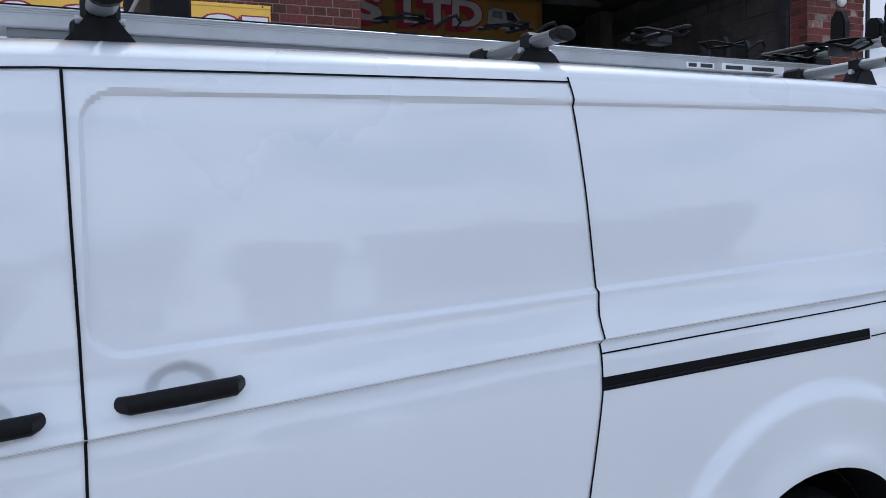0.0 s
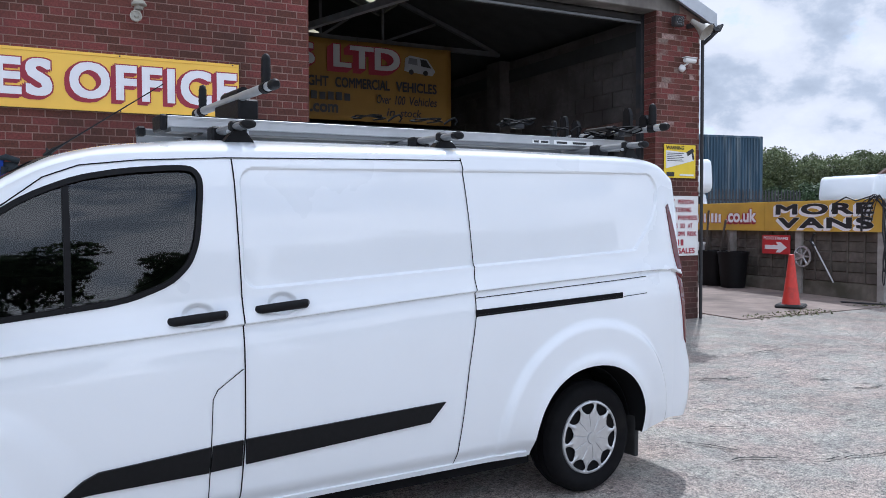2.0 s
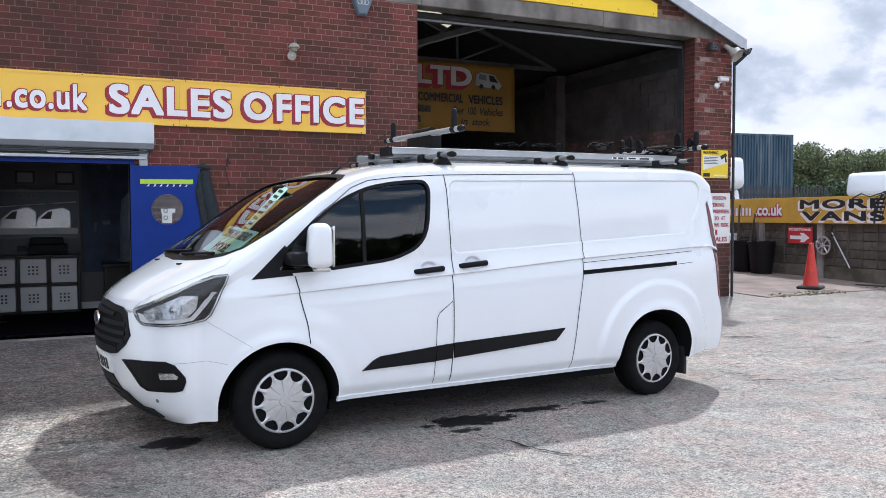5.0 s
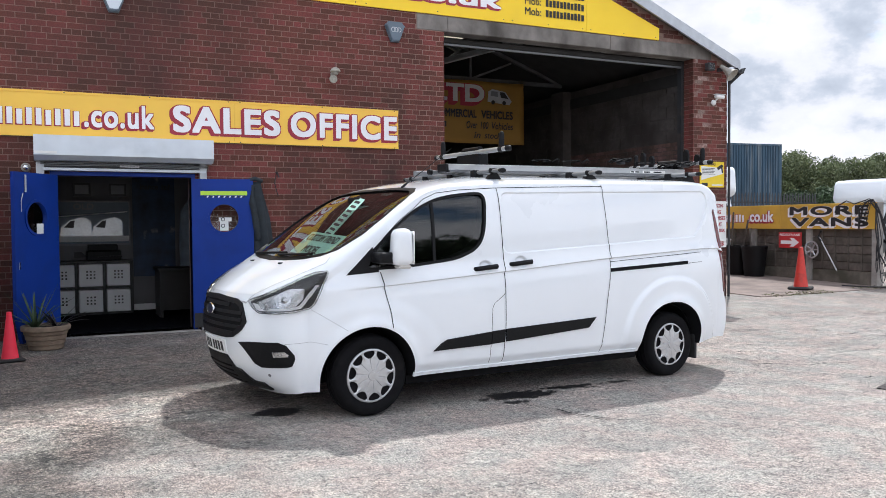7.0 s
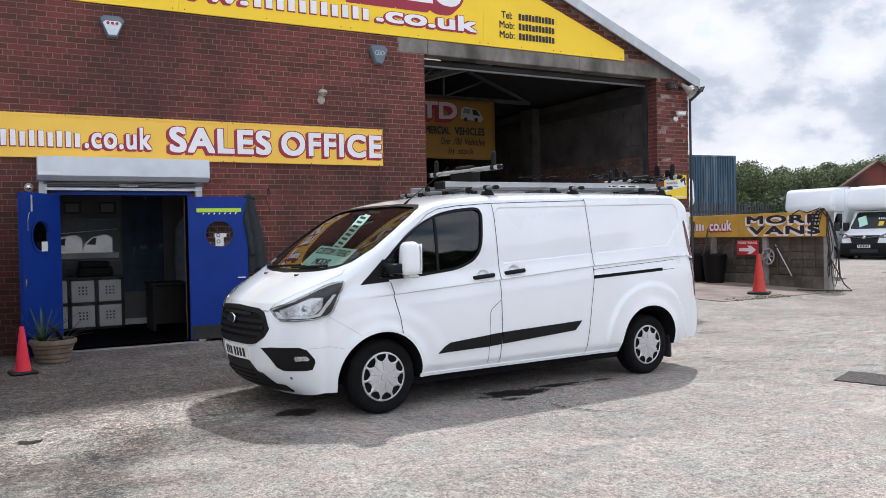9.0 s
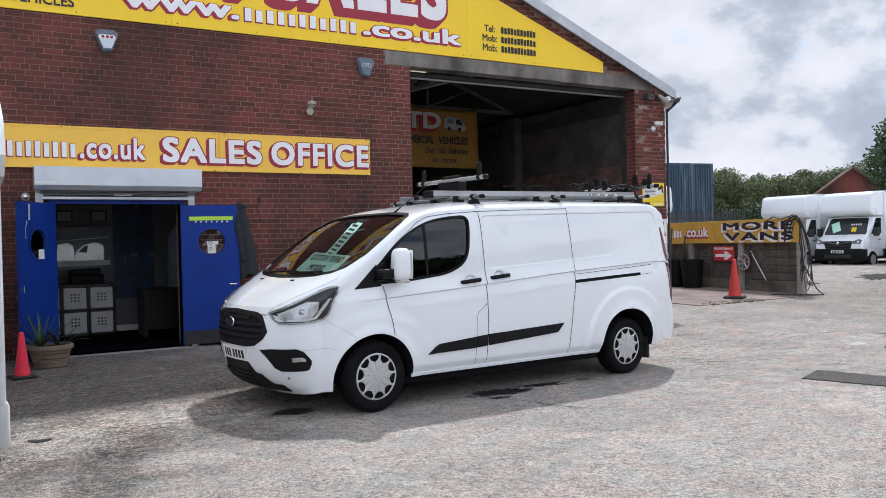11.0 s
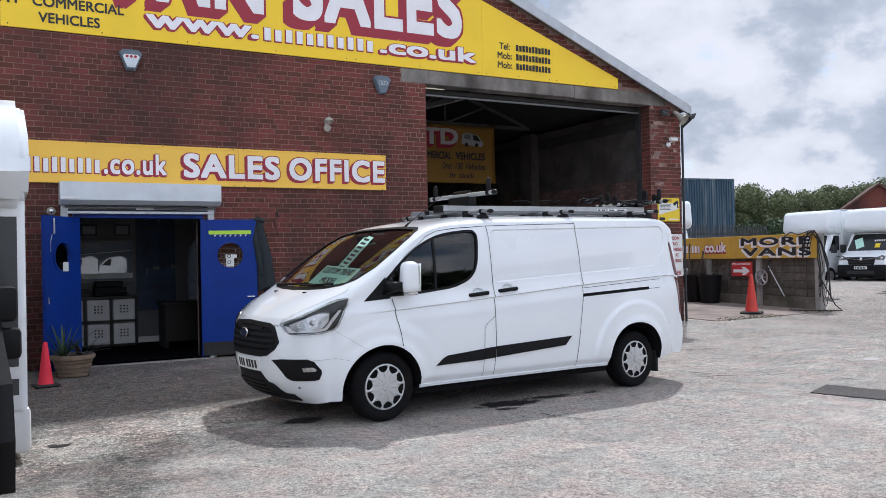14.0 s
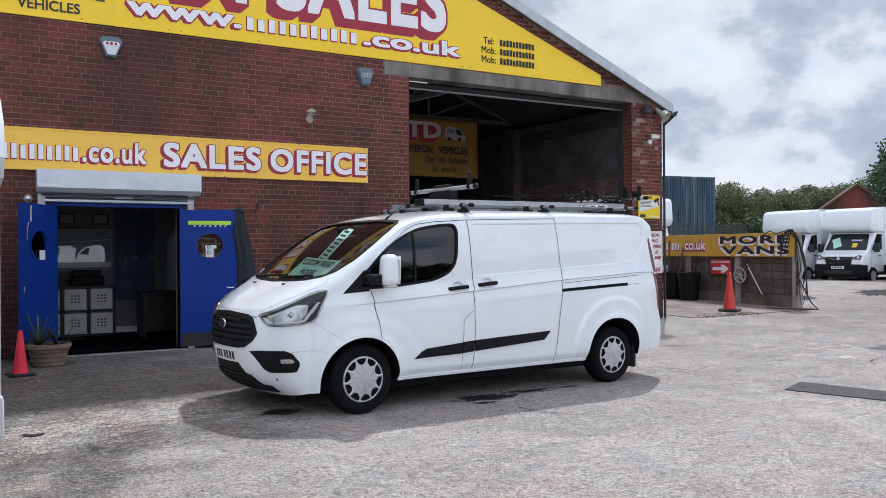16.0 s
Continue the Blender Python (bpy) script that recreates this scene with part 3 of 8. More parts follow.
def crack(points, width, seed, label="dark crack across the asphalt"):
    """A jagged dark crack along a line on the ground."""
    rnd = random.Random(seed)
    bm = bmesh.new()
    pts = []
    for (x0, y0), (x1, y1) in zip(points, points[1:]):
        n = max(2, int(math.hypot(x1 - x0, y1 - y0) / 0.035))
        pts += [(x0 + (x1 - x0) * k / n + rnd.uniform(-0.018, 0.018), y0 + (y1 - y0) * k / n + rnd.uniform(-0.018, 0.018)) for k in range(n)]
    pts.append(points[-1])
    prev = None
    for i, (x, y) in enumerate(pts):
        w = width * rnd.uniform(0.3, 1.1) * math.sin(math.pi * (i + 0.6) / (len(pts) + 0.2))
        (xa, ya), (xb, yb) = pts[max(i - 3, 0)], pts[min(i + 3, len(pts) - 1)]
        ln = math.hypot(xb - xa, yb - ya) or 1.0
        px, py = -(yb - ya) / ln * w, (xb - xa) / ln * w
        a = bm.verts.new((x - px, y - py, ground_z(x, y - py) + 0.011)); b = bm.verts.new((x + px, y + py, ground_z(x, y + py) + 0.011))
        if prev:
            bm.faces.new((prev[0], a, b, prev[1]))
        prev = (a, b)
    return tagged(part("ground_crack", bm, M_crack), label, "crack", kind="structure")


def oil_patch(cx, cy, rx, ry, seed, count, label):
    """A broken-up oil stain: many small ragged spots that run together towards the middle."""
    rnd = random.Random(seed)
    bm = bmesh.new()
    for k in range(count):
        f = rnd.random() ** 0.75
        a = rnd.uniform(0, 2 * math.pi)
        x, y = cx + rx * f * math.cos(a), cy + ry * f * math.sin(a)
        r = rnd.uniform(0.25, 1.0) * (1.15 - f) * min(rx, ry) * 0.62
        z0 = ground_z(x, y) + 0.006 + 0.00004 * k
        mid, ring = bm.verts.new((x, y, z0)), []
        for q in range(22):
            b = 2 * math.pi * q / 22
            g = r * (1 + 0.55 * noise.fractal((math.cos(b) * 1.6 + k * 3.1, math.sin(b) * 1.6, seed), 0.8, 2.0, 3))
            px, py = x + 1.7 * g * math.cos(b), y + 0.8 * g * math.sin(b)
            ring.append(bm.verts.new((px, py, ground_z(px, py) + 0.006 + 0.00004 * k)))
        for q in range(22):
            bm.faces.new((mid, ring[q], ring[(q + 1) % 22]))
    return tagged(part("oil_stain", bm, M_oil), label, "stain", kind="structure")


oil_patch(0.10, 1.80, 0.42, 0.15, 1, 70, "black oil stain broken into spots on the asphalt under the van")
oil_patch(-0.02, 1.58, 0.14, 0.07, 9, 16, "small dark oil spots on the asphalt")
oil_patch(-1.93, 2.05, 0.20, 0.14, 2, 46, "small dark oil stain on the asphalt under the van's nose")
oil_patch(1.30, 1.95, 0.20, 0.06, 3, 26, "small dark oil stain on the asphalt")
oil_patch(0.75, 1.92, 0.50, 0.10, 13, 24, "scattered oil drips on the asphalt")
oil_patch(-3.95, 2.2, 0.16, 0.07, 17, 14, "small dark damp mark on the asphalt")
crack([(-0.05, 1.60), (0.0, 1.42), (0.12, 1.22), (0.2, 0.98), (0.38, 0.78), (0.55, 0.58)], 0.011, 4)
rc = random.Random(14)
for k in range(58):
    x, y = rc.uniform(2.6, 10.5), rc.uniform(-0.4, 6.2)
    a = rc.gauss(-0.40, 0.35)
    L = rc.uniform(0.2, 0.8)
    crack([(x, y), (x + L * 0.5 * math.cos(a), y + L * 0.5 * math.sin(a) + rc.uniform(-0.05, 0.05)), (x + L * math.cos(a), y + L * math.sin(a))], rc.uniform(0.004, 0.014), 30 + k)
M_damp = mat("damp_asphalt", (0.055, 0.050, 0.046), 0.9, spec=0.1, var=0.3, scale=12, bump=0.004, bscale=60, rvar=0.15)
M_pale = mat("pale_residue", (0.44, 0.42, 0.395), 0.95, var=0.12, scale=30, bump=0.004, bscale=90)
blot("pale_patch", 5.95, 1.80, 0.15, 0.09, M_pale, "small pale cement patch in the yard", 6.0, rough=0.3, lift=0.007)
blot("oil_stain", 7.3, 2.0, 0.34, 0.16, M_oil, "dark damp hollow in the yard", 7.0, rough=0.5)
for k, (x, y, rx, ry) in enumerate(((9.4, 2.6, 0.9, 0.20), (10.9, 2.5, 0.8, 0.22), (13.6, 4.9, 1.3, 0.35), (16.5, 6.4, 1.4, 0.4), (19.0, 9.5, 1.6, 0.5), (14.8, 9.0, 1.0, 0.3))):
    blot("damp_patch", x, y, rx, ry, M_damp, "dark damp hollow in the far yard", 40.0 + k, rough=0.75, lift=0.005, turn=0.5)


def tar_patch(corners, seed):
    """A square-cut repair with slightly ragged edges, laid on the asphalt."""
    rnd = random.Random(seed)
    ring = []
    for (x0, y0), (x1, y1) in zip(corners, corners[1:] + corners[:1]):
        n = max(2, int(math.hypot(x1 - x0, y1 - y0) / 0.05))
        ring += [(x0 + (x1 - x0) * k / n + rnd.uniform(-0.012, 0.012), y0 + (y1 - y0) * k / n + rnd.uniform(-0.012, 0.012)) for k in range(n)]
    cx, cy = sum(p[0] for p in corners) / 4, sum(p[1] for p in corners) / 4
    bm = bmesh.new()
    mid = bm.verts.new((cx, cy, ground_z(cx, cy) + 0.009))
    top = [bm.verts.new((x, y, ground_z(x, y) + 0.009)) for x, y in ring]
    low = [bm.verts.new((x, y, ground_z(x, y) - 0.01)) for x, y in ring]
    for k in range(len(ring)):
        q = (k + 1) % len(ring)
        bm.faces.new((mid, top[k], top[q])); bm.faces.new((top[k], low[k], low[q], top[q]))
    bmesh.ops.recalc_face_normals(bm, faces=bm.faces)
    return tagged(part("tar_patch", bm, M_patch), "dark square tar repair in the yard", "patch", kind="structure")


tar_patch([(3.31, 0.73), (3.83, -0.47), (4.30, -0.23), (3.88, 0.96)], 5)


# ---- main building ----
YF = 6.93        # face of the front wall
BAY_L, BAY_R, BAY_TOP = 1.93, 6.88, 4.40
DOOR_L, DOOR_R, DOOR_TOP, DOOR_SILL = -3.43, -1.80, 2.13, 0.13
WALL_R, WALL_L, APEX_X, EAVE, PITCH = 7.68, -10.9, -1.6, 4.36, 0.407


def roof_z(x):
    return EAVE + PITCH * min(WALL_R - x, x - WALL_L)


def wall_pieces(bm, y0, y1):
    """The front wall's core, cut round the doorway and the bay."""
    def slab(x0, x1, z0, z1=None):
        top = [(x0, z1), (x1, z1)] if z1 is not None else [(x0, roof_z(x0)), (x1, roof_z(x1))]
        if z1 is None and x0 < APEX_X < x1:
            top.insert(1, (APEX_X, roof_z(APEX_X)))
        prism([(x1, z0), (x0, z0)] + top, "y", y0, y1, bm)
    slab(WALL_L, DOOR_L, -0.4); slab(DOOR_L, DOOR_R, DOOR_TOP); slab(DOOR_R, BAY_L, -0.4)
    slab(DOOR_L, DOOR_R, -0.4, DOOR_SILL - 0.06)
    slab(BAY_L, BAY_R, BAY_TOP + 0.22); slab(BAY_R, WALL_R, -0.4)
    return bm


wall_front = tagged(part("wall_front", wall_pieces(bmesh.new(), YF - 0.001, YF + 0.24), M_mortar), "dark red brick gable wall with pale mortar", "wall", kind="structure")

# concrete lintel over the bay, in three castings
for a, b in ((1.49, 2.0), (2.003, 5.05), (5.053, 7.30)):
    tagged(part("lintel", box(a, b, YF - 0.012, YF + 0.26, BAY_TOP - 0.01 * (a > 5), 4.632, bevel=0.008), M_lintel, wall_front), "weathered concrete lintel")

# doorway lining
frame_bm = box(DOOR_L - 0.05, DOOR_L, YF - 0.02, YF + 0.16, DOOR_SILL - 0.02, DOOR_TOP)
box(DOOR_R, DOOR_R + 0.05, YF - 0.02, YF + 0.16, DOOR_SILL - 0.02, DOOR_TOP, frame_bm)
box(DOOR_L - 0.05, DOOR_R + 0.05, YF - 0.02, YF + 0.16, DOOR_TOP, DOOR_TOP + 0.05, frame_bm)
door_frame = tagged(part("door_frame", frame_bm, M_blue), "blue painted double door frame", "door frame", kind="structure")
tagged(part("door_sill", box(DOOR_L - 0.08, DOOR_R + 0.08, YF - 0.16, YF + 0.2, 0.02, DOOR_SILL - 0.01, bevel=0.008), M_concrete), "low worn concrete doorstep", "doorstep", kind="structure")


def side_walls():
    d = 19.0
    bm = box(WALL_R - 0.24, WALL_R, YF + 0.24, YF + d, -0.4, EAVE)
    tagged(part("wall_right", bm, M_brick_join), "brick side wall of the workshop", "wall", kind="structure")
    bm = box(WALL_L, WALL_L + 0.24, YF + 0.24, YF + d, -0.4, EAVE)
    tagged(part("wall_left", bm, M_brick_join), "brick side wall of the workshop", "wall", kind="structure")
    bm = prism([(WALL_R, -0.4), (WALL_L, -0.4), (WALL_L, EAVE), (APEX_X, roof_z(APEX_X)), (WALL_R, EAVE)], "y", YF + d, YF + d + 0.24)
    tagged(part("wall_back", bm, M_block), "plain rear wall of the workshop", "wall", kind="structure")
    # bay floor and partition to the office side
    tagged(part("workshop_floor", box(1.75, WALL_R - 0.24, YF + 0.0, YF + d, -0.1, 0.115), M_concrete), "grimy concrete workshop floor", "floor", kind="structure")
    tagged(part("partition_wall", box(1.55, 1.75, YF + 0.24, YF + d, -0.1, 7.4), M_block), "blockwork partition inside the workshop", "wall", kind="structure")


side_walls()


def translucent(name, color):
    """A thin sheet that lets daylight through, scattered."""
    m = bpy.data.materials.new(name)
    m.use_nodes = True
    n, l = m.node_tree.nodes, m.node_tree.links
    n.remove(n["Principled BSDF"])
    a, b, mx = n.new("ShaderNodeBsdfTranslucent"), n.new("ShaderNodeBsdfDiffuse"), n.new("ShaderNodeMixShader")
    a.inputs[0].default_value = b.inputs[0].default_value = (*color, 1)
    mx.inputs[0].default_value = 0.35
    l.new(a.outputs[0], mx.inputs[1]); l.new(b.outputs[0], mx.inputs[2])
    l.new(mx.outputs[0], n["Material Output"].inputs[0])
    return m


M_light = translucent("fibreglass_rooflight", (0.50, 0.46, 0.32))
ROOFLIGHTS, LIGHT_X = ((11.35, 12.35), (14.65, 15.65)), (3.1, 5.05)


def build_roof():
    th, y0, y1 = 0.05, YF - 0.14, YF + 19.3
    over = 0.16
    for sgn, name in ((1, "roof_right"), (-1, "roof_left")):
        xe = WALL_R + over if sgn > 0 else WALL_L - over
        ze = EAVE - PITCH * over + 0.03
        n = 60
        bm, sheet = bmesh.new(), bmesh.new()
        ys = [y0 + (y1 - y0) * k / 240 for k in range(241)]
        cols = [xe] + ([LIGHT_X[1], LIGHT_X[0]] if sgn > 0 else []) + [APEX_X]

        def rows(mesh):
            out = []
            for x in cols:
                z = ze + (roof_z(APEX_X) + 0.03 - ze) * (x - xe) / (APEX_X - xe)
                out.append([(mesh.verts.new((x, y, z + 0.02 * math.sin(y * 42))), mesh.verts.new((x, y, z + th + 0.02 * math.sin(y * 42)))) for y in ys])
            return out
        sheets = {bm: rows(bm), sheet: rows(sheet)}
        for c in range(len(cols) - 1):
            for k in range(240):
                clear = c == 1 and any(ya < (ys[k] + ys[k + 1]) / 2 < yb for ya, yb in ROOFLIGHTS)
                mesh = sheet if clear else bm
                a, b = sheets[mesh][c], sheets[mesh][c + 1]
                mesh.faces.new((a[k][1], a[k + 1][1], b[k + 1][1], b[k][1]))
                if not clear:
                    mesh.faces.new((a[k][0], b[k][0], b[k + 1][0], a[k + 1][0]))
                    mesh.faces.new((a[k][0], a[k + 1][0], a[k + 1][1], a[k][1]))
        for mesh in (bm, sheet):
            bmesh.ops.delete(mesh, geom=[v for v in mesh.verts if not v.link_faces], context="VERTS")
            bmesh.ops.recalc_face_normals(mesh, faces=mesh.faces)
        tagged(part(name, bm, M_roofsheet), "corrugated sheet workshop roof", "roof", kind="structure")
        if sgn > 0:
            tagged(part("rooflight", sheet, M_light), "pale corrugated fibreglass rooflights in the workshop roof", "rooflight", kind="structure")
        else:
            sheet.free()
        # barge board along the gable
        poly = [(xe, ze - 0.10), (xe, ze + 0.09), (APEX_X, roof_z(APEX_X) + 0.12), (APEX_X, roof_z(APEX_X) - 0.06)]
        tagged(part("barge_board", prism(poly, "y", YF - 0.17, YF - 0.13), M_steel), "pale grey metal barge board along the gable", "barge board", kind="structure")


build_roof()

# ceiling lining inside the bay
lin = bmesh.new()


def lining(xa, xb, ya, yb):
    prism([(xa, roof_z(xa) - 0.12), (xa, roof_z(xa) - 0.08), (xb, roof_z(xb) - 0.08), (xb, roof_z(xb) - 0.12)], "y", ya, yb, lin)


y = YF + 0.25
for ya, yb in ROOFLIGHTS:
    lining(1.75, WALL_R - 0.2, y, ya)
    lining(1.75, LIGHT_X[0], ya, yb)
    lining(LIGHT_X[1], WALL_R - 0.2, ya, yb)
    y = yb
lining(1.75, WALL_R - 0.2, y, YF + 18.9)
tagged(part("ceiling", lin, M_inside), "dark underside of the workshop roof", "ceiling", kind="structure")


def build_bay():
    # right inside wall: brick up to shoulder height, blocks over it, one pier
    zs = 0.115
    bmw = bmesh.new()
    rnd = random.Random(5)
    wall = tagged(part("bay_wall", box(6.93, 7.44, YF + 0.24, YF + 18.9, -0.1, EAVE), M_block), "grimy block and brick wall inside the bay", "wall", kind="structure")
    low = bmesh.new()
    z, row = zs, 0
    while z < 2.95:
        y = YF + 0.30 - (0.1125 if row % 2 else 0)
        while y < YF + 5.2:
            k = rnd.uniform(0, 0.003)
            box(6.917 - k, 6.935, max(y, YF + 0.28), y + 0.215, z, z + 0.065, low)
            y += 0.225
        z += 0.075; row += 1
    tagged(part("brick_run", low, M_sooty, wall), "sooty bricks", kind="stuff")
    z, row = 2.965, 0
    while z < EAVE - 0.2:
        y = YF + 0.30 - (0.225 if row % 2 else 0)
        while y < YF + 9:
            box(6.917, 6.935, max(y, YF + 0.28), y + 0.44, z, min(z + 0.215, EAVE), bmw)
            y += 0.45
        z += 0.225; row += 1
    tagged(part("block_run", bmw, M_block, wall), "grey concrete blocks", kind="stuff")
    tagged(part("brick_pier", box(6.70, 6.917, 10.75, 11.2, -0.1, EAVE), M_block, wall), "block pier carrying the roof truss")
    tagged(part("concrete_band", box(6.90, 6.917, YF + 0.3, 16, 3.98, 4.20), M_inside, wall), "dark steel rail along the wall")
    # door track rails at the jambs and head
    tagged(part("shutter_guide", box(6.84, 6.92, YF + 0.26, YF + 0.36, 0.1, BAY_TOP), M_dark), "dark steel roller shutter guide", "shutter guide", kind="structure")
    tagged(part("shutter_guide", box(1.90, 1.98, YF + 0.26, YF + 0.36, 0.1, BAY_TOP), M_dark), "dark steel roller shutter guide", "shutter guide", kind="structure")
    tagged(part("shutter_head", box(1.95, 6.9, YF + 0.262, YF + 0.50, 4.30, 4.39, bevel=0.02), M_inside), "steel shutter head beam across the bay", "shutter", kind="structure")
    tagged(part("shutter_rail", box(1.98, 6.86, YF + 0.262, YF + 0.30, 4.262, 4.294, bevel=0.004), M_grey), "pale steel rail under the shutter head", "shutter rail", kind="structure")


build_bay()


def build_truss(y):
    t = thing("roof_truss", pose(0, y, 0), "dark steel roof truss spanning the workshop", "roof truss", group="roof trusses")
    part("bottom_chord", box(1.8, 6.9, -0.04, 0.04, 4.50, 4.58), M_truss, t)
    part("top_chord", tube([(6.9, 0, 4.55), (1.8, 0, 4.55 + 5.1 * 0.36)], 0.05, seg=4), M_truss, t)
    for a, b, z in ((2.4, 2.4, 6.05), (3.5, 3.5, 5.65), (4.6, 4.6, 5.3), (2.4, 3.5, 5.65), (3.5, 4.6, 5.3), (4.6, 5.6, 4.95)):
        part("web_bar", tube([(a, 0, 4.55), (b, 0, z)], 0.03, seg=4), M_truss, t)
    return t


tr = build_truss(11.1)
copy_thing(tr, pose(0, 15.0, 0))
tagged(part("purlin_brace", tube([(5.0, 7.6, 4.95), (3.2, 10.9, 4.62)], 0.07, seg=4), M_steel), "grey steel brace under the roof", "roof brace", kind="structure")

# ---- signs on the front ----
def build_signs():
    s = thing("fascia_sign", pose(0, YF - 0.003, 0), "long amber sign board lettered sales office in white and maroon", "sign")
    part("board", box(-5.2, -1.23, -0.03, 0, 2.602, 3.163, bevel=0.003), M_amber, s)
    part("board", box(-1.227, 1.165, -0.03, 0, 2.602, 3.163, bevel=0.003), M_amber, s)
    part("edge_strip", box(-5.2, 1.165, -0.036, -0.03, 3.135, 3.163), M_amber, s)
    part("edge_strip", box(-5.2, 1.165, -0.036, -0.03, 2.602, 2.625), M_amber, s)
    lettering(s, "SALES", -2.02, -0.032, 2.715, 1.42, 0.355, M_letter, M_maroon, (0.034, 0.026), bold=0.036, edge=0.026, space=1.13)
    lettering(s, "OFFICE", -0.455, -0.032, 2.715, 1.60, 0.355, M_letter, M_maroon, (0.034, 0.026), bold=0.036, edge=0.026, space=1.13)
    lettering(s, ".co.uk", -3.08, -0.032, 2.735, 0.83, 0.30, M_letter, M_maroon, (0.026, 0.02), bold=0.026, edge=0.026, space=1.10)
    bars(s, -4.25, -0.032, 2.745, 1.16, 0.20, 11, M_letter, M_maroon, 0.014, gap=0.42)
    for x in (-4.6, -3.3, -2.3, -1.3, -1.15, 0.0, 1.1):
        for z in (2.613, 3.15):
            part("screw", lathe([(0.008, 0), (0.008, 0.004)], 8, axis="y", at=(x, -0.041, z)), M_dark, s)

    g = thing("gable_sign", pose(0, YF - 0.003, 0), "huge yellow gable sign board lettered van sales", "sign")
    top = lambda x: 4.84 + 0.367 * (6.08 - x) if x > APEX_X else 4.84 + 0.367 * (6.08 - APEX_X) - 0.367 * (APEX_X - x)
    edges = [-9.2, -6.75, -4.3, -1.85, 0.6, 3.05, 4.55, 6.08]
    for a, b in zip(edges, edges[1:]):
        poly = [(b - 0.002, 4.64), (a, 4.64), (a, top(a))] + ([(APEX_X, top(APEX_X))] if a < APEX_X < b else []) + [(b - 0.002, top(b))]
        part("board", prism(poly, "y", -0.025, 0), M_yellow, g)
        for x in (a + 0.08, (a + b) / 2, b - 0.08):
            part("screw", lathe([(0.009, 0), (0.009, 0.004)], 8, axis="y", at=(x, -0.03, 4.68)), M_dark, g)
    lettering(g, "VAN", -3.05, -0.027, 5.20, 2.25, 1.02, M_letter, M_maroon, (0.13, 0.12), bold=0.036, edge=0.026, space=1.10)
    lettering(g, "SALES", -0.35, -0.027, 5.20, 3.0, 1.02, M_letter, M_maroon, (0.13, 0.12), bold=0.036, edge=0.026, space=1.10)
    lettering(g, "www.", -2.50, -0.027, 4.83, 1.62, 0.19, M_letter, M_maroon, (0.03, 0.025), bold=0.03, edge=0.03)
    bars(g, -0.80, -0.027, 4.83, 1.85, 0.19, 11, M_letter, M_maroon, 0.02, gap=0.42)
    lettering(g, ".co.uk", 1.10, -0.027, 4.83, 1.83, 0.25, M_letter, M_maroon, (0.03, 0.025), bold=0.03, edge=0.03)
    for k, w in enumerate(("Tel:", "Mob:", "Mob:")):
        z = 5.13 - k * 0.165
        lettering(g, w, 3.40 - 0.04 * (k > 0), -0.027, z, 0.22 + 0.08 * (k > 0), 0.12, M_ink, bold=0.015)
        bars(g, 3.75, -0.027, z, 0.76, 0.11, 11, M_ink)
    lettering(g, "LIGHT COMMERCIAL", -4.62, -0.027, 4.95, 1.85, 0.14, M_ink, bold=0.02)
    lettering(g, "VEHICLES", -3.86, -0.027, 4.735, 0.76, 0.14, M_ink, bold=0.02)
    lettering(g, "SUPPLIERS OF", -4.5, -0.027, 5.16, 1.5, 0.14, M_ink, bold=0.02)

    w = thing("warning_sign", pose(0, YF - 0.012, 0), "yellow and white warning sign about cameras on the brick pier", "sign")
    part("plate", box(7.02, 7.60, -0.012, 0, 2.11, 2.575, bevel=0.003), M_warn, w)
    part("face", prism([(7.05, 2.24), (7.57, 2.36), (7.57, 2.46), (7.05, 2.49)], "y", -0.015, -0.011), M_paper, w)
    lettering(w, "WARNING", 7.05, -0.012, 2.505, 0.33, 0.05, M_ink, bold=0.02)
    for k in range(5):
        part("bar", box(7.07, 7.37 - 0.03 * (k % 2), -0.0175, -0.014, 2.448 - k * 0.026, 2.457 - k * 0.026), M_ink, w)
    part("camera_picture", prism([(7.42, 2.47), (7.54, 2.53), (7.57, 2.49), (7.45, 2.42)], "y", -0.018, -0.012), M_ink, w)
    part("camera_picture", prism([(7.52, 2.47), (7.55, 2.48), (7.57, 2.38), (7.54, 2.37)], "y", -0.018, -0.012), M_ink, w)
    part("bar", box(7.06, 7.2, -0.016, -0.012, 2.13, 2.19), M_ink, w); part("bar", box(7.3, 7.56, -0.016, -0.012, 2.14, 2.165), M_paper, w)

    r = thing("notice_board", pose(0, YF - 0.012, 0), "white notice with dark red lettering on the brick pier", "sign")
    part("plate", box(6.98, 7.66, -0.01, 0, 1.02, 1.86, bevel=0.003), M_paper, r)
    for k, (words, w2) in enumerate((("ANY PERSON", 0.50), ("ENTERING", 0.40), ("THESE PREMISES", 0.62), ("DOES SO AT", 0.46), ("THEIR OWN RISK", 0.62))):
        lettering(r, words, 7.32 - w2 / 2, -0.012, 1.745 - k * 0.112, w2, 0.066, M_maroon, bold=0.02)
    lettering(r, "VAN", 7.05, -0.012, 1.05, 0.18, 0.08, M_maroon, bold=0.025)
    lettering(r, "SALES", 7.28, -0.012, 1.05, 0.31, 0.08, M_maroon, bold=0.025)
    for x in (7.25, 7.33):
        part("bar", box(x, x + 0.05, -0.014, -0.01, 1.165, 1.25), M_maroon, r)


build_signs()


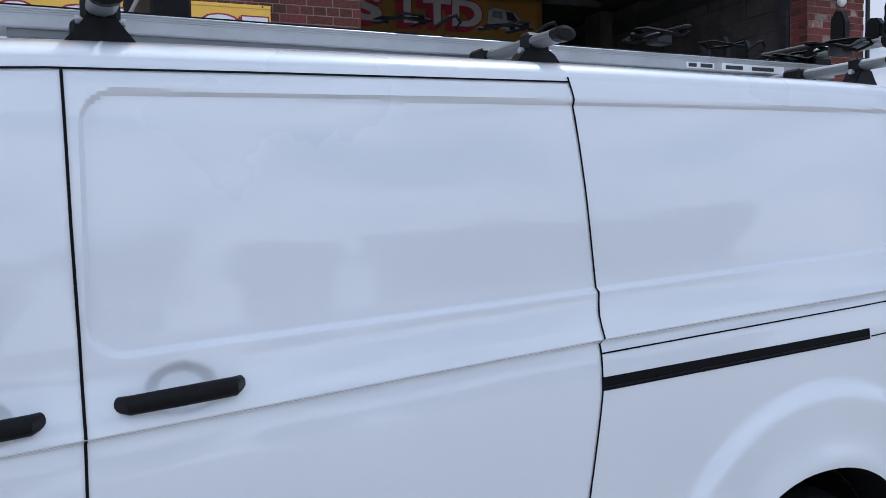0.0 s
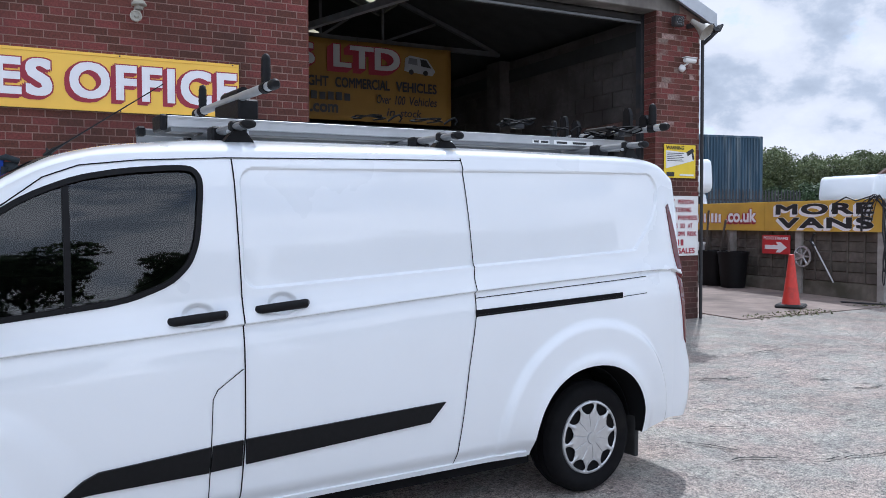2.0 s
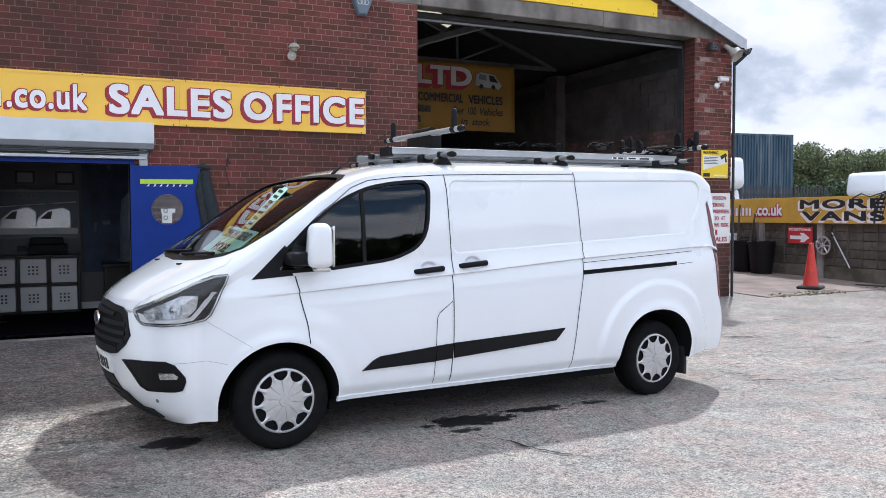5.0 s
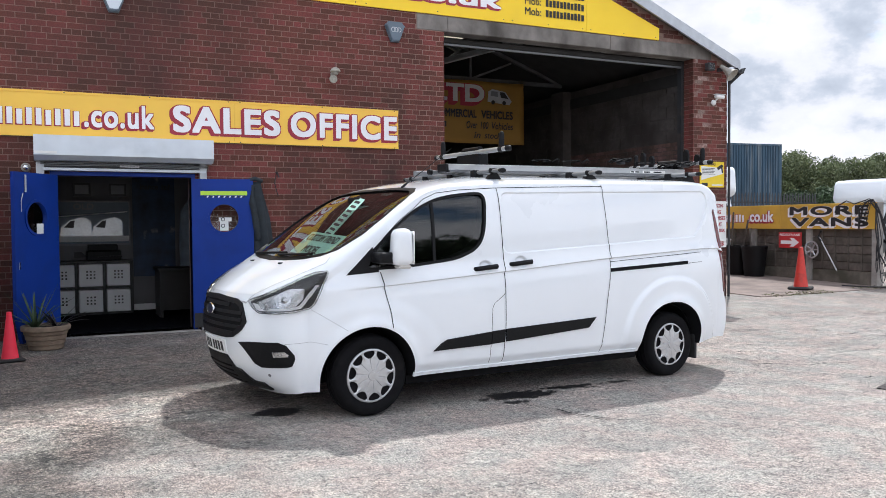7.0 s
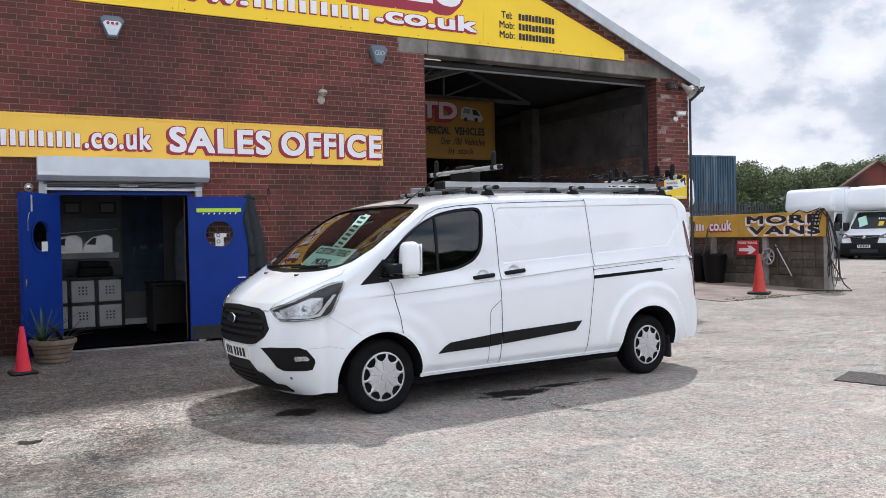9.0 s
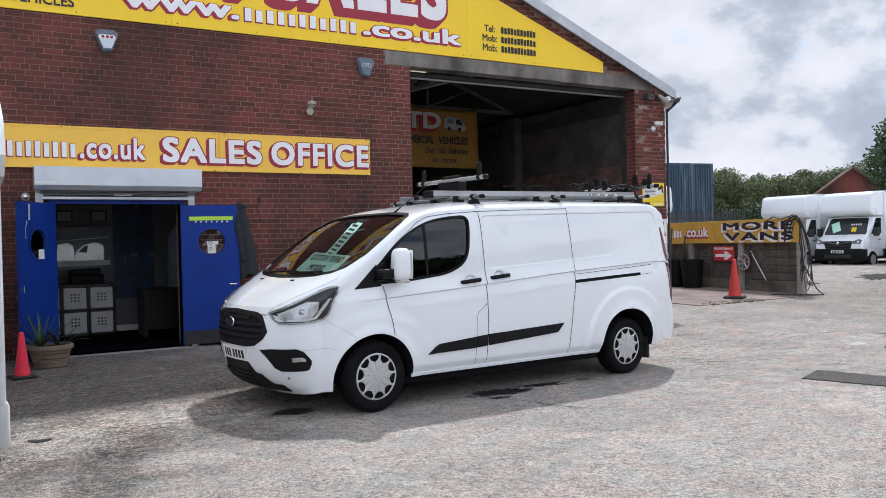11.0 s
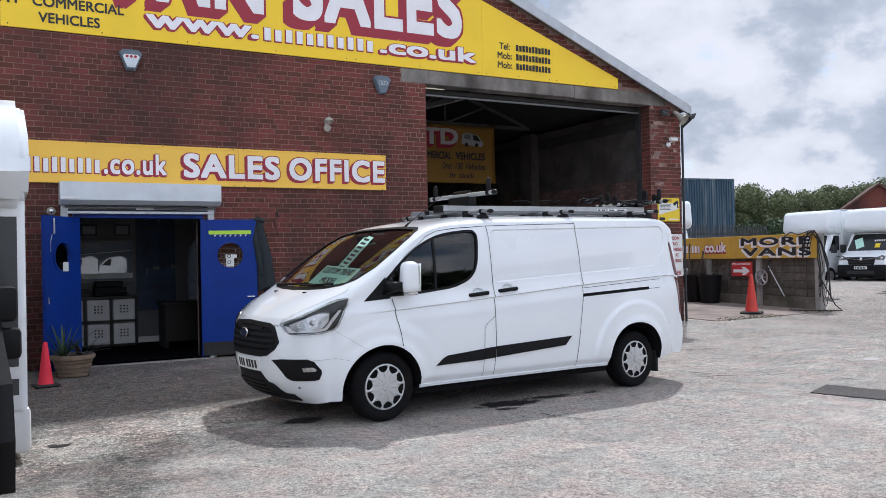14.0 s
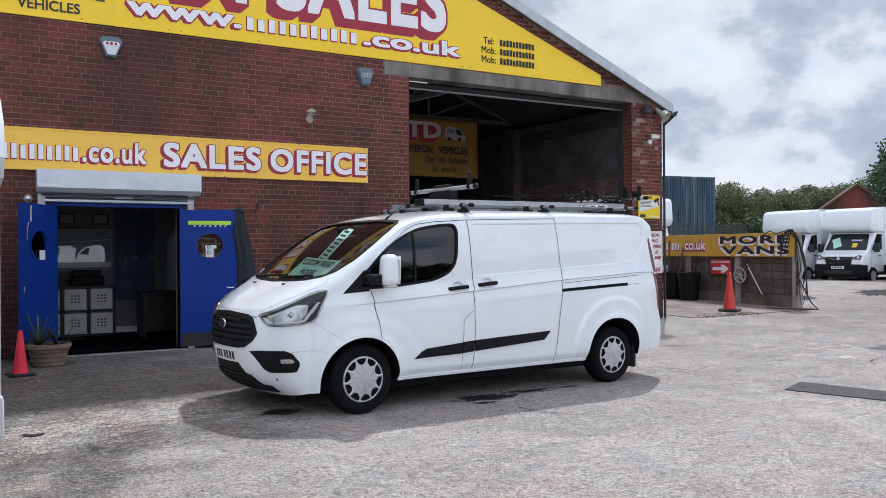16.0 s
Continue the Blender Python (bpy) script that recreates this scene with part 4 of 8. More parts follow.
def build_banner():
    b = thing("banner", pose(0, 10.98, 0), "yellow cloth banner hung from the roof truss", "banner")
    bm = bmesh.new()
    n, m = 40, 12
    vs = [[bm.verts.new((0.6 + 5.24 * i / n, 0.012 * math.sin(i * 0.9) * (1 - j / m) + 0.01 * noise.noise((i * 0.4, j * 0.5, 2)), 3.18 + 1.32 * j / m - 0.012 * math.sin(math.pi * (i % 10) / 10) * (j == m))) for j in range(m + 1)] for i in range(n + 1)]
    for i in range(n):
        for j in range(m):
            bm.faces.new((vs[i][j], vs[i + 1][j], vs[i + 1][j + 1], vs[i][j + 1]))
    cloth = part("cloth", bm, M_banner_dim, b, smooth=60)
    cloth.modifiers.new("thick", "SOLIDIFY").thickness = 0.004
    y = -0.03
    lettering(b, "LTD", 3.66, y, 4.04, 1.19, 0.37, M_dim_letter, M_maroon, (0.09, 0.07), bold=0.036, edge=0.03)
    lettering(b, "S", 2.95, y, 4.04, 0.40, 0.36, M_dim_letter, M_maroon, (0.09, 0.07), bold=0.036, edge=0.03)
    lettering(b, "LIGHT COMMERCIAL VEHICLES", 3.10, y, 3.71, 2.46, 0.17, M_ink, bold=0.03)
    bars(b, 2.85, y, 3.50, 1.14, 0.13, 8, M_ink)
    lettering(b, ".com", 3.26, y, 3.29, 0.48, 0.14, M_ink, bold=0.03)
    lettering(b, "Over 100 Vehicles", 4.42, y, 3.49, 1.14, 0.15, M_ink, bold=0.01, slant=0.2)
    lettering(b, "in stock", 4.60, y, 3.29, 0.66, 0.13, M_ink, bold=0.01, slant=0.2)
    # small picture of a van, as plain shapes
    part("van_picture", prism([(4.93, 4.07), (5.46, 4.02), (5.52, 4.10), (5.46, 4.18), (5.36, 4.30), (5.04, 4.34), (4.95, 4.29)], "y", y - 0.004, y), M_alu, b)
    part("van_picture_window", prism([(5.25, 4.17), (5.44, 4.15), (5.34, 4.28), (5.23, 4.29)], "y", y - 0.007, y - 0.004), M_ink, b)
    part("van_picture_window", prism([(5.00, 4.20), (5.18, 4.18), (5.17, 4.29), (5.02, 4.30)], "y", y - 0.007, y - 0.004), M_grey, b)
    for x in (5.06, 5.33):
        part("van_picture_wheel", lathe([(0.045, 0), (0.045, 0.004)], 14, axis="y", at=(x, y - 0.008, 4.06)), M_ink, b)
    for x in (0.7, 2.4, 4.1, 5.78):
        part("tie", tube([(x, 0, 4.47), (x, 0.05, 4.62)], 0.006, seg=5), M_dark, b)


build_banner()


# ---- fittings on the front wall ----
def alarm_box(x, z, label, ringed):
    a = thing("alarm_box", pose(x, YF, z), label, "alarm box", group="alarm boxes")
    poly = [(-0.155, 0.10), (-0.10, 0.155), (0.10, 0.155), (0.155, 0.10), (0.06, -0.14), (-0.06, -0.14)]
    part("base", prism(poly, "y", -0.06, 0, bevel=0.012), M_slate, a)
    part("cover", prism([(p[0] * 0.93, p[1] * 0.93) for p in poly], "y", -0.095, -0.045, bevel=0.012), M_slate, a, smooth=45)
    if not ringed:
        part("silver_shield", prism([(-0.115, 0.045), (-0.085, 0.075), (0.085, 0.075), (0.115, 0.045), (0.05, -0.105), (-0.05, -0.105)], "y", -0.100, -0.092, bevel=0.003), M_hood, a)
        badge = part("badge", prism([(-0.085, 0.02), (-0.105, 0.045), (-0.085, 0.07), (0.085, 0.07), (0.105, 0.045), (0.085, 0.02)], "y", -0.104, -0.099), M_white, a)
        for k in (-0.055, 0, 0.055):
            part("badge_dot", lathe([(0.0, 0.0), (0.020, 0.0), (0.020, 0.004), (0.0, 0.004)], 12, axis="y", at=(k, -0.107, 0.045)), M_maroon, badge)
    else:
        for k in (-0.045, 0.0, 0.045):
            part("badge_ring", lathe([(0.036, 0), (0.036, 0.004), (0.027, 0.004), (0.027, 0)], 18, axis="y", at=(k, -0.10, 0.03), ring=True), M_steel, a)


M_slate = mat("slate_grey_plastic", (0.13, 0.17, 0.21), 0.4, var=0.08, scale=5)
alarm_box(-2.71, 4.33, "slate alarm bell box with silver shield and maroon dots", False)
alarm_box(1.12, 4.30, "slate grey alarm bell box with ring badge", True)


def security_lamp(x, z):
    s = thing("security_lamp", pose(x, YF, z), "small white twin security lamp with sensor", "lamp")
    part("bracket", box(-0.03, 0.03, -0.05, 0, 0.0, 0.05, bevel=0.006), M_aged, s)
    part("lamp_shade", lathe([(0.0, 0.05), (0.03, 0.048), (0.055, 0.03), (0.075, 0.0), (0.07, -0.012), (0.045, -0.02), (0.035, -0.05), (0.0, -0.055)], 20, axis="z", at=(0.01, -0.10, 0.06)), M_aged, s, smooth=40)
    part("sensor", lathe([(0.02, 0.06), (0.05, 0.03), (0.058, 0.0), (0.056, -0.012), (0.044, -0.014), (0.040, -0.004), (0.018, -0.002), (0.016, -0.02), (0.0, -0.022)], 20, axis="y", at=(-0.02, -0.10, -0.055)), M_aged, s, smooth=40)
    part("aerial", tube([(0.03, -0.03, 0.08), (0.035, -0.03, 0.20)], 0.004, seg=5), M_grey, s)


security_lamp(0.17, 3.60)


def horn_and_lights():
    h = thing("horn_speaker", pose(7.46, YF, 4.23), "cream weathered horn loudspeaker under the eave", "loudspeaker")
    part("horn", lathe([(0.04, 0.10), (0.05, 0.0), (0.075, -0.10), (0.12, -0.2), (0.15, -0.235), (0.145, -0.24), (0.10, -0.19), (0.02, -0.12)], 22), M_terra_pale, h, smooth=50, at=pose(0.0, -0.16, 0.0, -48, 0, 22) @ Matrix.Scale(0.85, 4))
    part("bracket", box(-0.03, 0.03, -0.14, 0, -0.03, 0.03), M_dark, h)
    f = thing("flood_light", pose(7.18, YF, 4.24), "small dark flood light bracketed to the pier", "lamp")
    part("housing", box(-0.09, 0.07, -0.16, -0.06, -0.06, 0.08, bevel=0.012), M_dark, f)
    part("lens", box(-0.075, 0.055, -0.166, -0.158, -0.045, 0.065), M_clear, f)
    part("arm", box(-0.02, 0.02, -0.07, 0, -0.02, 0.02), M_steel, f)
    c = thing("security_camera", pose(7.34, YF, 3.69), "white bullet security camera on the brick pier", "camera")
    part("body", lathe([(0.03, -0.11), (0.036, -0.10), (0.036, 0.08), (0.02, 0.09)], 16, axis="x", at=(0.05, -0.13, 0.04)), M_white, c, smooth=40)
    part("hood", box(-0.07, 0.15, -0.17, -0.09, 0.075, 0.083), M_white, c)
    part("ball_mount", lathe([(0.0, -0.05), (0.04, -0.03), (0.055, 0), (0.04, 0.03), (0.0, 0.05)], 14, axis="y", at=(-0.03, -0.05, -0.06)), M_white, c, smooth=60)
    part("arm", tube([(-0.03, -0.05, -0.05), (0.03, -0.12, 0.02)], 0.014, seg=8), M_white, c)


M_terra_pale = mat("aged_cream_plastic", (0.36, 0.34, 0.30), 0.6, var=0.1, scale=8, dirt=(0.28, 0.24, 0.19), dscale=9)
horn_and_lights()

# gutter end and downpipe at the corner
gut = thing("gutter", pose(0, 0, 0), "black plastic gutter end with downpipe at the corner", "gutter")
part("channel", prism([(7.72, 4.20), (7.76, 4.16), (7.86, 4.16), (7.92, 4.26), (7.90, 4.27), (7.85, 4.19), (7.77, 4.19), (7.73, 4.26)], "y", YF - 0.22, YF + 18), M_ink, gut)
part("downpipe", tube([(7.70, YF - 0.04, 4.18), (7.70, YF - 0.04, 0.1)], 0.024, seg=10), M_ink, gut)
part("outlet", tube([(7.85, YF - 0.20, 4.2), (7.78, YF - 0.12, 4.10), (7.70, YF - 0.04, 4.0)], 0.028, seg=10), M_ink, gut)

# bell push over the doors and a hook with cable
bell = thing("door_bell_lamp", pose(-3.74, YF, 2.22), "round brass bulkhead lamp beside the shutter box", "lamp")
part("ring", lathe([(0.055, 0), (0.055, -0.03), (0.04, -0.045), (0.0, -0.045)], 20, axis="y"), M_terra_pale, bell, smooth=40)
part("dome", lathe([(0.034, -0.045), (0.028, -0.06), (0.0, -0.066)], 16, axis="y"), M_chrome, bell, smooth=60)
hook = thing("wall_cable", pose(-0.66, YF, 1.95), "black cable hanging from a hook on the brick wall", "cable")
part("hook", tube([(0.0, 0, 0.27), (0.0, -0.06, 0.27), (0.02, -0.08, 0.2)], 0.012, seg=6), M_ink, hook)
part("cable", tube([(0.0, -0.02, 0.27), (-0.03, -0.03, 0.12), (0.0, -0.03, 0.0), (0.02, -0.03, -0.05)], 0.007, seg=6), M_ink, hook)


# ---- doorway: shutter box, doors, office behind ----
def build_shutter():
    s = thing("roller_shutter", pose(0, YF, 0), "galvanised roller shutter box rolled up over the doorway", "roller shutter")
    poly = [(-0.30, 2.36), (-0.24, 2.30), (0, 2.30), (0, 2.60), (-0.30, 2.60)]
    part("hood", prism(poly, "x", -3.65, -1.55, bevel=0.004), M_hood, s)
    part("sticker", box(-3.64, -3.40, -0.3045, -0.30, 2.375, 2.405), M_paper, s)
    # dark box stands for the black shadow under the hood
    part("slat_roll", box(-3.58, -1.60, -0.07, -0.003, 2.20, 2.298), M_dark, s)
    for k in range(3):
        part("slat", tube([(-3.58, -0.12 + 0.02 * k, 2.285 - k * 0.018), (-2.6, -0.14 + 0.02 * k, 2.292 - k * 0.018), (-1.60, -0.12 + 0.02 * k, 2.272 - k * 0.018)], 0.008, seg=6), M_grey, s)
    part("bottom_bar", box(-3.56, -1.62, -0.105, -0.06, 2.185, 2.222, bevel=0.004), M_hood, s)
    for x in (-3.60, -1.67):
        part("guide", box(x - 0.03, x + 0.06, -0.09, -0.001, DOOR_SILL - 0.05, 2.30), M_steel, s)
    part("sticker", box(-2.68, -2.45, -0.104, -0.10, 2.24, 2.27), M_paper, s)


build_shutter()


def ring_mesh(r0, r1, y0, y1, cx, cz, seg=40):
    return lathe([(r0, y0), (r1, y0), (r1, y1), (r0, y1)], seg, axis="y", at=(cx, 0, cz), ring=True)


def door_leaf(name, at, w, h, sgn, label):
    """A leaf hinged at its origin, running along +x or -x, with a round porthole."""
    d = thing(name, at, label, "door", group="blue double doors")
    d["kind"] = "structure"
    cx, cz, r = sgn * w * 0.52, h * 0.735, 0.195
    bm = bmesh.new()
    n = 48
    rings = []
    for y in (0, -0.045):
        inner, outer = [], []
        for k in range(n):
            a = 2 * math.pi * k / n + math.pi / n
            c, q = math.cos(a), math.sin(a)
            inner.append(bm.verts.new((cx + r * c, y, cz + r * q)))
            f = min(((sgn * w if c * sgn > 0 else 0) - cx) / c if abs(c) > 1e-6 else 9e9, ((h if q > 0 else 0) - cz) / q if abs(q) > 1e-6 else 9e9)
            outer.append(bm.verts.new((cx + f * c, y, cz + f * q)))
        rings.append((inner, outer))
    for k in range(n):
        j = (k + 1) % n
        for inner, outer in rings:
            bm.faces.new((inner[k], inner[j], outer[j], outer[k]))
        bm.faces.new((rings[0][0][k], rings[0][0][j], rings[1][0][j], rings[1][0][k]))
        bm.faces.new((rings[0][1][k], rings[0][1][j], rings[1][1][j], rings[1][1][k]))
    for sx in (0, sgn * w):
        for sz in (0, h):
            for inner, outer in rings:
                near = sorted(outer, key=lambda v: (v.co - Vector((sx, v.co.y, sz))).length)[:2]
                bm.faces.new((near[0], near[1], bm.verts.new((sx, near[0].co.y, sz))))
    bmesh.ops.recalc_face_normals(bm, faces=bm.faces)
    part("leaf", bm, M_blue, d)
    part("porthole_rim", ring_mesh(r - 0.012, r + 0.018, -0.058, 0.012, cx, cz), M_blue, d, smooth=50)
    part("porthole_glass", lathe([(r - 0.005, -0.026), (r - 0.005, -0.02)], 36, axis="y", at=(cx, 0, cz)), M_clear, d)
    return d, cx, cz


dl, cx, cz = door_leaf("door_left", pose(DOOR_L, YF - 0.03, 0.15, 0, 0, 55), 0.80, 1.98, -1, "blue panelled door leaf standing open with a round porthole")
part("notice", box(cx - 0.02, cx + 0.10, -0.062, -0.058, cz - 0.19, cz - 0.07), M_paper, dl)
part("bolt", tube([(-0.62, -0.06, 1.75), (-0.62, -0.06, 1.95)], 0.012, seg=6), M_steel, dl)
part("bolt_chain", tube([(-0.66, -0.055, 1.74), (-0.70, -0.06, 1.65), (-0.70, -0.06, 1.52)], 0.005, seg=5), M_steel, dl)
part("handle", box(-0.77, -0.75, -0.075, -0.045, 0.86, 0.94), M_chrome, dl)
dr, cx, cz = door_leaf("door_right", pose(DOOR_R, YF - 0.04, 0.15, 0, 0, -8), 0.79, 1.96, 1, "blue door leaf folded back on the wall with lime tape and porthole")
part("tape", box(0.11, 0.71, -0.049, -0.045, 1.745, 1.80), M_lime, dr)
for k in range(15):
    x = 0.15 + k * 0.036
    part("tape_stripe", prism([(x, 1.715), (x + 0.018, 1.715), (x + 0.03, 1.738), (x + 0.012, 1.738)], "y", -0.049, -0.045), M_letter if k % 2 else M_ink, dr)
part("kick_plate", box(0.01, 0.78, -0.05, -0.045, 0.0, 0.19), M_blackboard, dr)
part("lever_handle", tube([(0.74, -0.045, 0.83), (0.74, -0.085, 0.83), (0.64, -0.085, 0.83)], 0.010, seg=8), M_chrome, dr)
part("notice", box(cx - 0.06, cx + 0.05, -0.062, -0.058, cz - 0.165, cz - 0.02), M_paper, dr)
part("notice", box(cx - 0.07, cx + 0.09, -0.064, -0.062, cz - 0.04, cz + 0.01), M_paper, dr)
for z in (-0.015, -0.10):
    part("no_smoking_ring", ring_mesh(0.018, 0.026, -0.068, -0.0625, cx - 0.02, cz + z, 16), M_ink, dr)

def jacket():
    j = thing("jacket", pose(-1.0, YF - 0.13, 0), "dark jacket hanging over the corner of the blue door", "jacket")
    bm = bmesh.new()
    n, m = 28, 22
    rows = []
    for i in range(m + 1):
        t = i / m
        z = 2.08 - 1.0 * t
        half = 0.07 + 0.035 * min(1, t * 2.2) + 0.03 * t
        x0 = 0.02 + 0.11 * t
        row = []
        for k in range(n):
            a = 2 * math.pi * k / n
            fold = 1 + 0.16 * math.sin(5 * a + 3 * t) * min(1, t * 2)
            row.append(bm.verts.new((x0 + half * math.cos(a) * fold, 0.075 * math.sin(a) * fold * (0.5 + 0.5 * min(1, 3 * t)), z + 0.03 * math.sin(3 * a) * t)))
        rows.append(row)
    for a, b in zip(rows, rows[1:]):
        for k in range(n):
            bm.faces.new((a[k], a[(k + 1) % n], b[(k + 1) % n], b[k]))
    bm.faces.new(rows[0][::-1]); bm.faces.new(rows[-1])
    bmesh.ops.recalc_face_normals(bm, faces=bm.faces)
    part("body", bm, M_cloth, j, smooth=70)
    part("sleeve", tube([(-0.02, -0.05, 2.03), (-0.04, -0.07, 1.8), (0.0, -0.08, 1.55), (0.03, -0.08, 1.3)], [0.03, 0.045, 0.045, 0.035], seg=10), M_cloth, j, smooth=70)
    part("collar", tube([(-0.08, -0.02, 2.09), (0.0, -0.06, 2.12), (0.10, -0.02, 2.09)], 0.03, seg=8), M_cloth, j, smooth=70)


jacket()


def build_office():
    x0, x1, y0, y1, z0, z1 = -4.6, -0.9, YF + 0.25, YF + 3.0, DOOR_SILL - 0.01, 2.55
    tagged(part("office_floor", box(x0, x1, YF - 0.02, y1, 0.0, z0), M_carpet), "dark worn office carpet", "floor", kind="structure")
    tagged(part("office_ceiling", box(x0, x1, y0, y1, z1, z1 + 0.1), M_office), "white office ceiling, its colour dimmed with the room", "ceiling", kind="structure")
    tagged(part("office_wall_back", box(x0, x1, y1, y1 + 0.1, z0, z1), M_office), "off-white office wall, its colour dimmed with the room", "wall", kind="structure")
    tagged(part("office_wall_left", box(x0 - 0.1, x0, y0, y1, z0, z1), M_office), "off-white office wall, its colour dimmed with the room", "wall", kind="structure")
    tagged(part("office_wall_right", box(x1, x1 + 0.1, y0, y1, z0, z1), M_office), "off-white office wall, its colour dimmed with the room", "wall", kind="structure")
    tagged(part("baseboard", box(x0, x1, y1 - 0.02, y1 - 0.001, z0, z0 + 0.1), M_white), "white office baseboard", "baseboard", kind="structure")
    # cube shelving with boxes
    sx, sy = -3.53, y1 - 0.42
    sh = thing("cube_shelf", pose(sx, sy, z0), "dark wooden cube shelving unit with white boxes", "shelf")
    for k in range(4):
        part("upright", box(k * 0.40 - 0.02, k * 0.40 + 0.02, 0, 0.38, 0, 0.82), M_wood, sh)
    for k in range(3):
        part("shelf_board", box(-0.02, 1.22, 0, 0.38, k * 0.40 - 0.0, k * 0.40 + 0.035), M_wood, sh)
    for i in range(3):
        for j in range(2):
            b = thing("storage_box", pose(sx + 0.03 + i * 0.40, sy - 0.015, z0 + 0.04 + j * 0.40), "white storage box with a grid of holes", "box", group="boxes in the cube shelf")
            part("body", box(0, 0.34, 0, 0.33, 0, 0.345, bevel=0.006), M_white, b)
            for u in range(3):
                for v in range(3):
                    part("hole", box(0.105 + u * 0.052, 0.13 + u * 0.052, -0.004, 0.001, 0.12 + v * 0.05, 0.145 + v * 0.05), M_ink, b)
    pr = thing("printer", pose(sx + 0.55, sy + 0.02, z0 + 0.84), "black office printer on the cube shelf", "printer")
    part("body", box(0, 0.5, 0, 0.33, 0, 0.15, bevel=0.012), M_black, pr)
    part("scanner_lid", box(0.02, 0.45, 0, 0.32, 0.152, 0.25, bevel=0.012), M_black, pr)
    part("paper_tray", box(0.16, 0.5, -0.12, 0.0, 0.05, 0.07), M_black, pr)
    # poster
    po = thing("wall_poster", pose(-2.27, y1 - 0.006, z0 + 0.55), "dark blue pictorial poster on the office wall", "poster")
    part("sheet", box(0, 0.66, -0.004, 0, 0, 1.65), M_poster, po)
    lettering(po, "inance it?", 0.12, -0.003, 1.42, 0.48, 0.09, M_dark, bold=0.02)
    # glazed panel with reflected vans built in as pale flat shapes, lettering over them
    wb = thing("display_board", pose(-3.45, y1 - 0.03, z0 + 1.10), "framed glazed panel on the office wall with reflected vans as pale shapes", "picture")
    part("panel", box(0, 1.12, -0.02, 0.02, 0, 0.66, bevel=0.004), M_slate, wb)
    for a, b, c, d in ((-0.02, 1.14, -0.03, 0.0), (-0.02, 1.14, 0.66, 0.685)):
        part("frame_bar", box(a, b, -0.03, 0.02, c, d), M_grey, wb)
    for a in (-0.02, 1.12):
        part("frame_bar", box(a, a + 0.02, -0.03, 0.02, 0.0, 0.66), M_grey, wb)
    part("print", box(0.0, 1.12, -0.0225, -0.02, 0.03, 0.12), M_paper, wb)
    for x in (0.10, 0.56):
        part("print", prism([(x, 0.12), (x + 0.46, 0.12), (x + 0.46, 0.36), (x + 0.36, 0.42), (x + 0.16, 0.38), (x + 0.03, 0.27)], "y", -0.0225, -0.02), M_silver, wb)
        part("print", prism([(x + 0.06, 0.26), (x + 0.16, 0.36), (x + 0.22, 0.37), (x + 0.20, 0.25)], "y", -0.0245, -0.0225), M_wood, wb)
    part("print", prism([(0.05, 0.42), (1.10, 0.50), (1.10, 0.515), (0.05, 0.435)], "y", -0.0225, -0.02), M_paper, wb)
    lettering(wb, "OLD", 0.30, -0.020, 0.54, 0.30, 0.10, M_grey, bold=0.03)
    for x, z in ((0.78, -0.22), (0.30, -0.22)):
        dc = thing("van_decal", pose(-3.45 + x, y1 - 0.002, z0 + 1.10 + z), "small black van silhouette stuck on the office wall", "decal", group="van decals")
        part("silhouette", prism([(0, 0), (0.18, 0), (0.18, 0.035), (0.145, 0.05), (0.11, 0.085), (0.0, 0.085)], "y", -0.006, 0), M_ink, dc)
    for k, x in enumerate((-3.15, -2.62)):
        pf = thing("picture_frame", pose(x, y1 - 0.02, z0 + 1.86), "small dark picture frame on the office wall", "picture frame", group="picture frames")
        part("frame", box(0, 0.26, -0.015, 0.015, 0, 0.2), M_ink, pf)
        part("print", box(0.03, 0.23, -0.018, -0.014, 0.03, 0.17), M_grey, pf)
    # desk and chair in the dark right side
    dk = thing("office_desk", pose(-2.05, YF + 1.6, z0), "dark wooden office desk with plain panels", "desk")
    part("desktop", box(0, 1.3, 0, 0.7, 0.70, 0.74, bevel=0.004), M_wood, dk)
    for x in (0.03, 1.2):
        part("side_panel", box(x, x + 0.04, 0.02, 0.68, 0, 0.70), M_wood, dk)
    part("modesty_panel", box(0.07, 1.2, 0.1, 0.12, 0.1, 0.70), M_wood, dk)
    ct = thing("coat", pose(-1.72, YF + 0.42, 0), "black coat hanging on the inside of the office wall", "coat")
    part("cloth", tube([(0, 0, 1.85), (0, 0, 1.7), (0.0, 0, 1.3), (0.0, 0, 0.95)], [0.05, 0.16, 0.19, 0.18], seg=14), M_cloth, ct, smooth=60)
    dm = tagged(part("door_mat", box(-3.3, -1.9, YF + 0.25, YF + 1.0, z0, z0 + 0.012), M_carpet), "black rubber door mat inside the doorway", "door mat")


build_office()


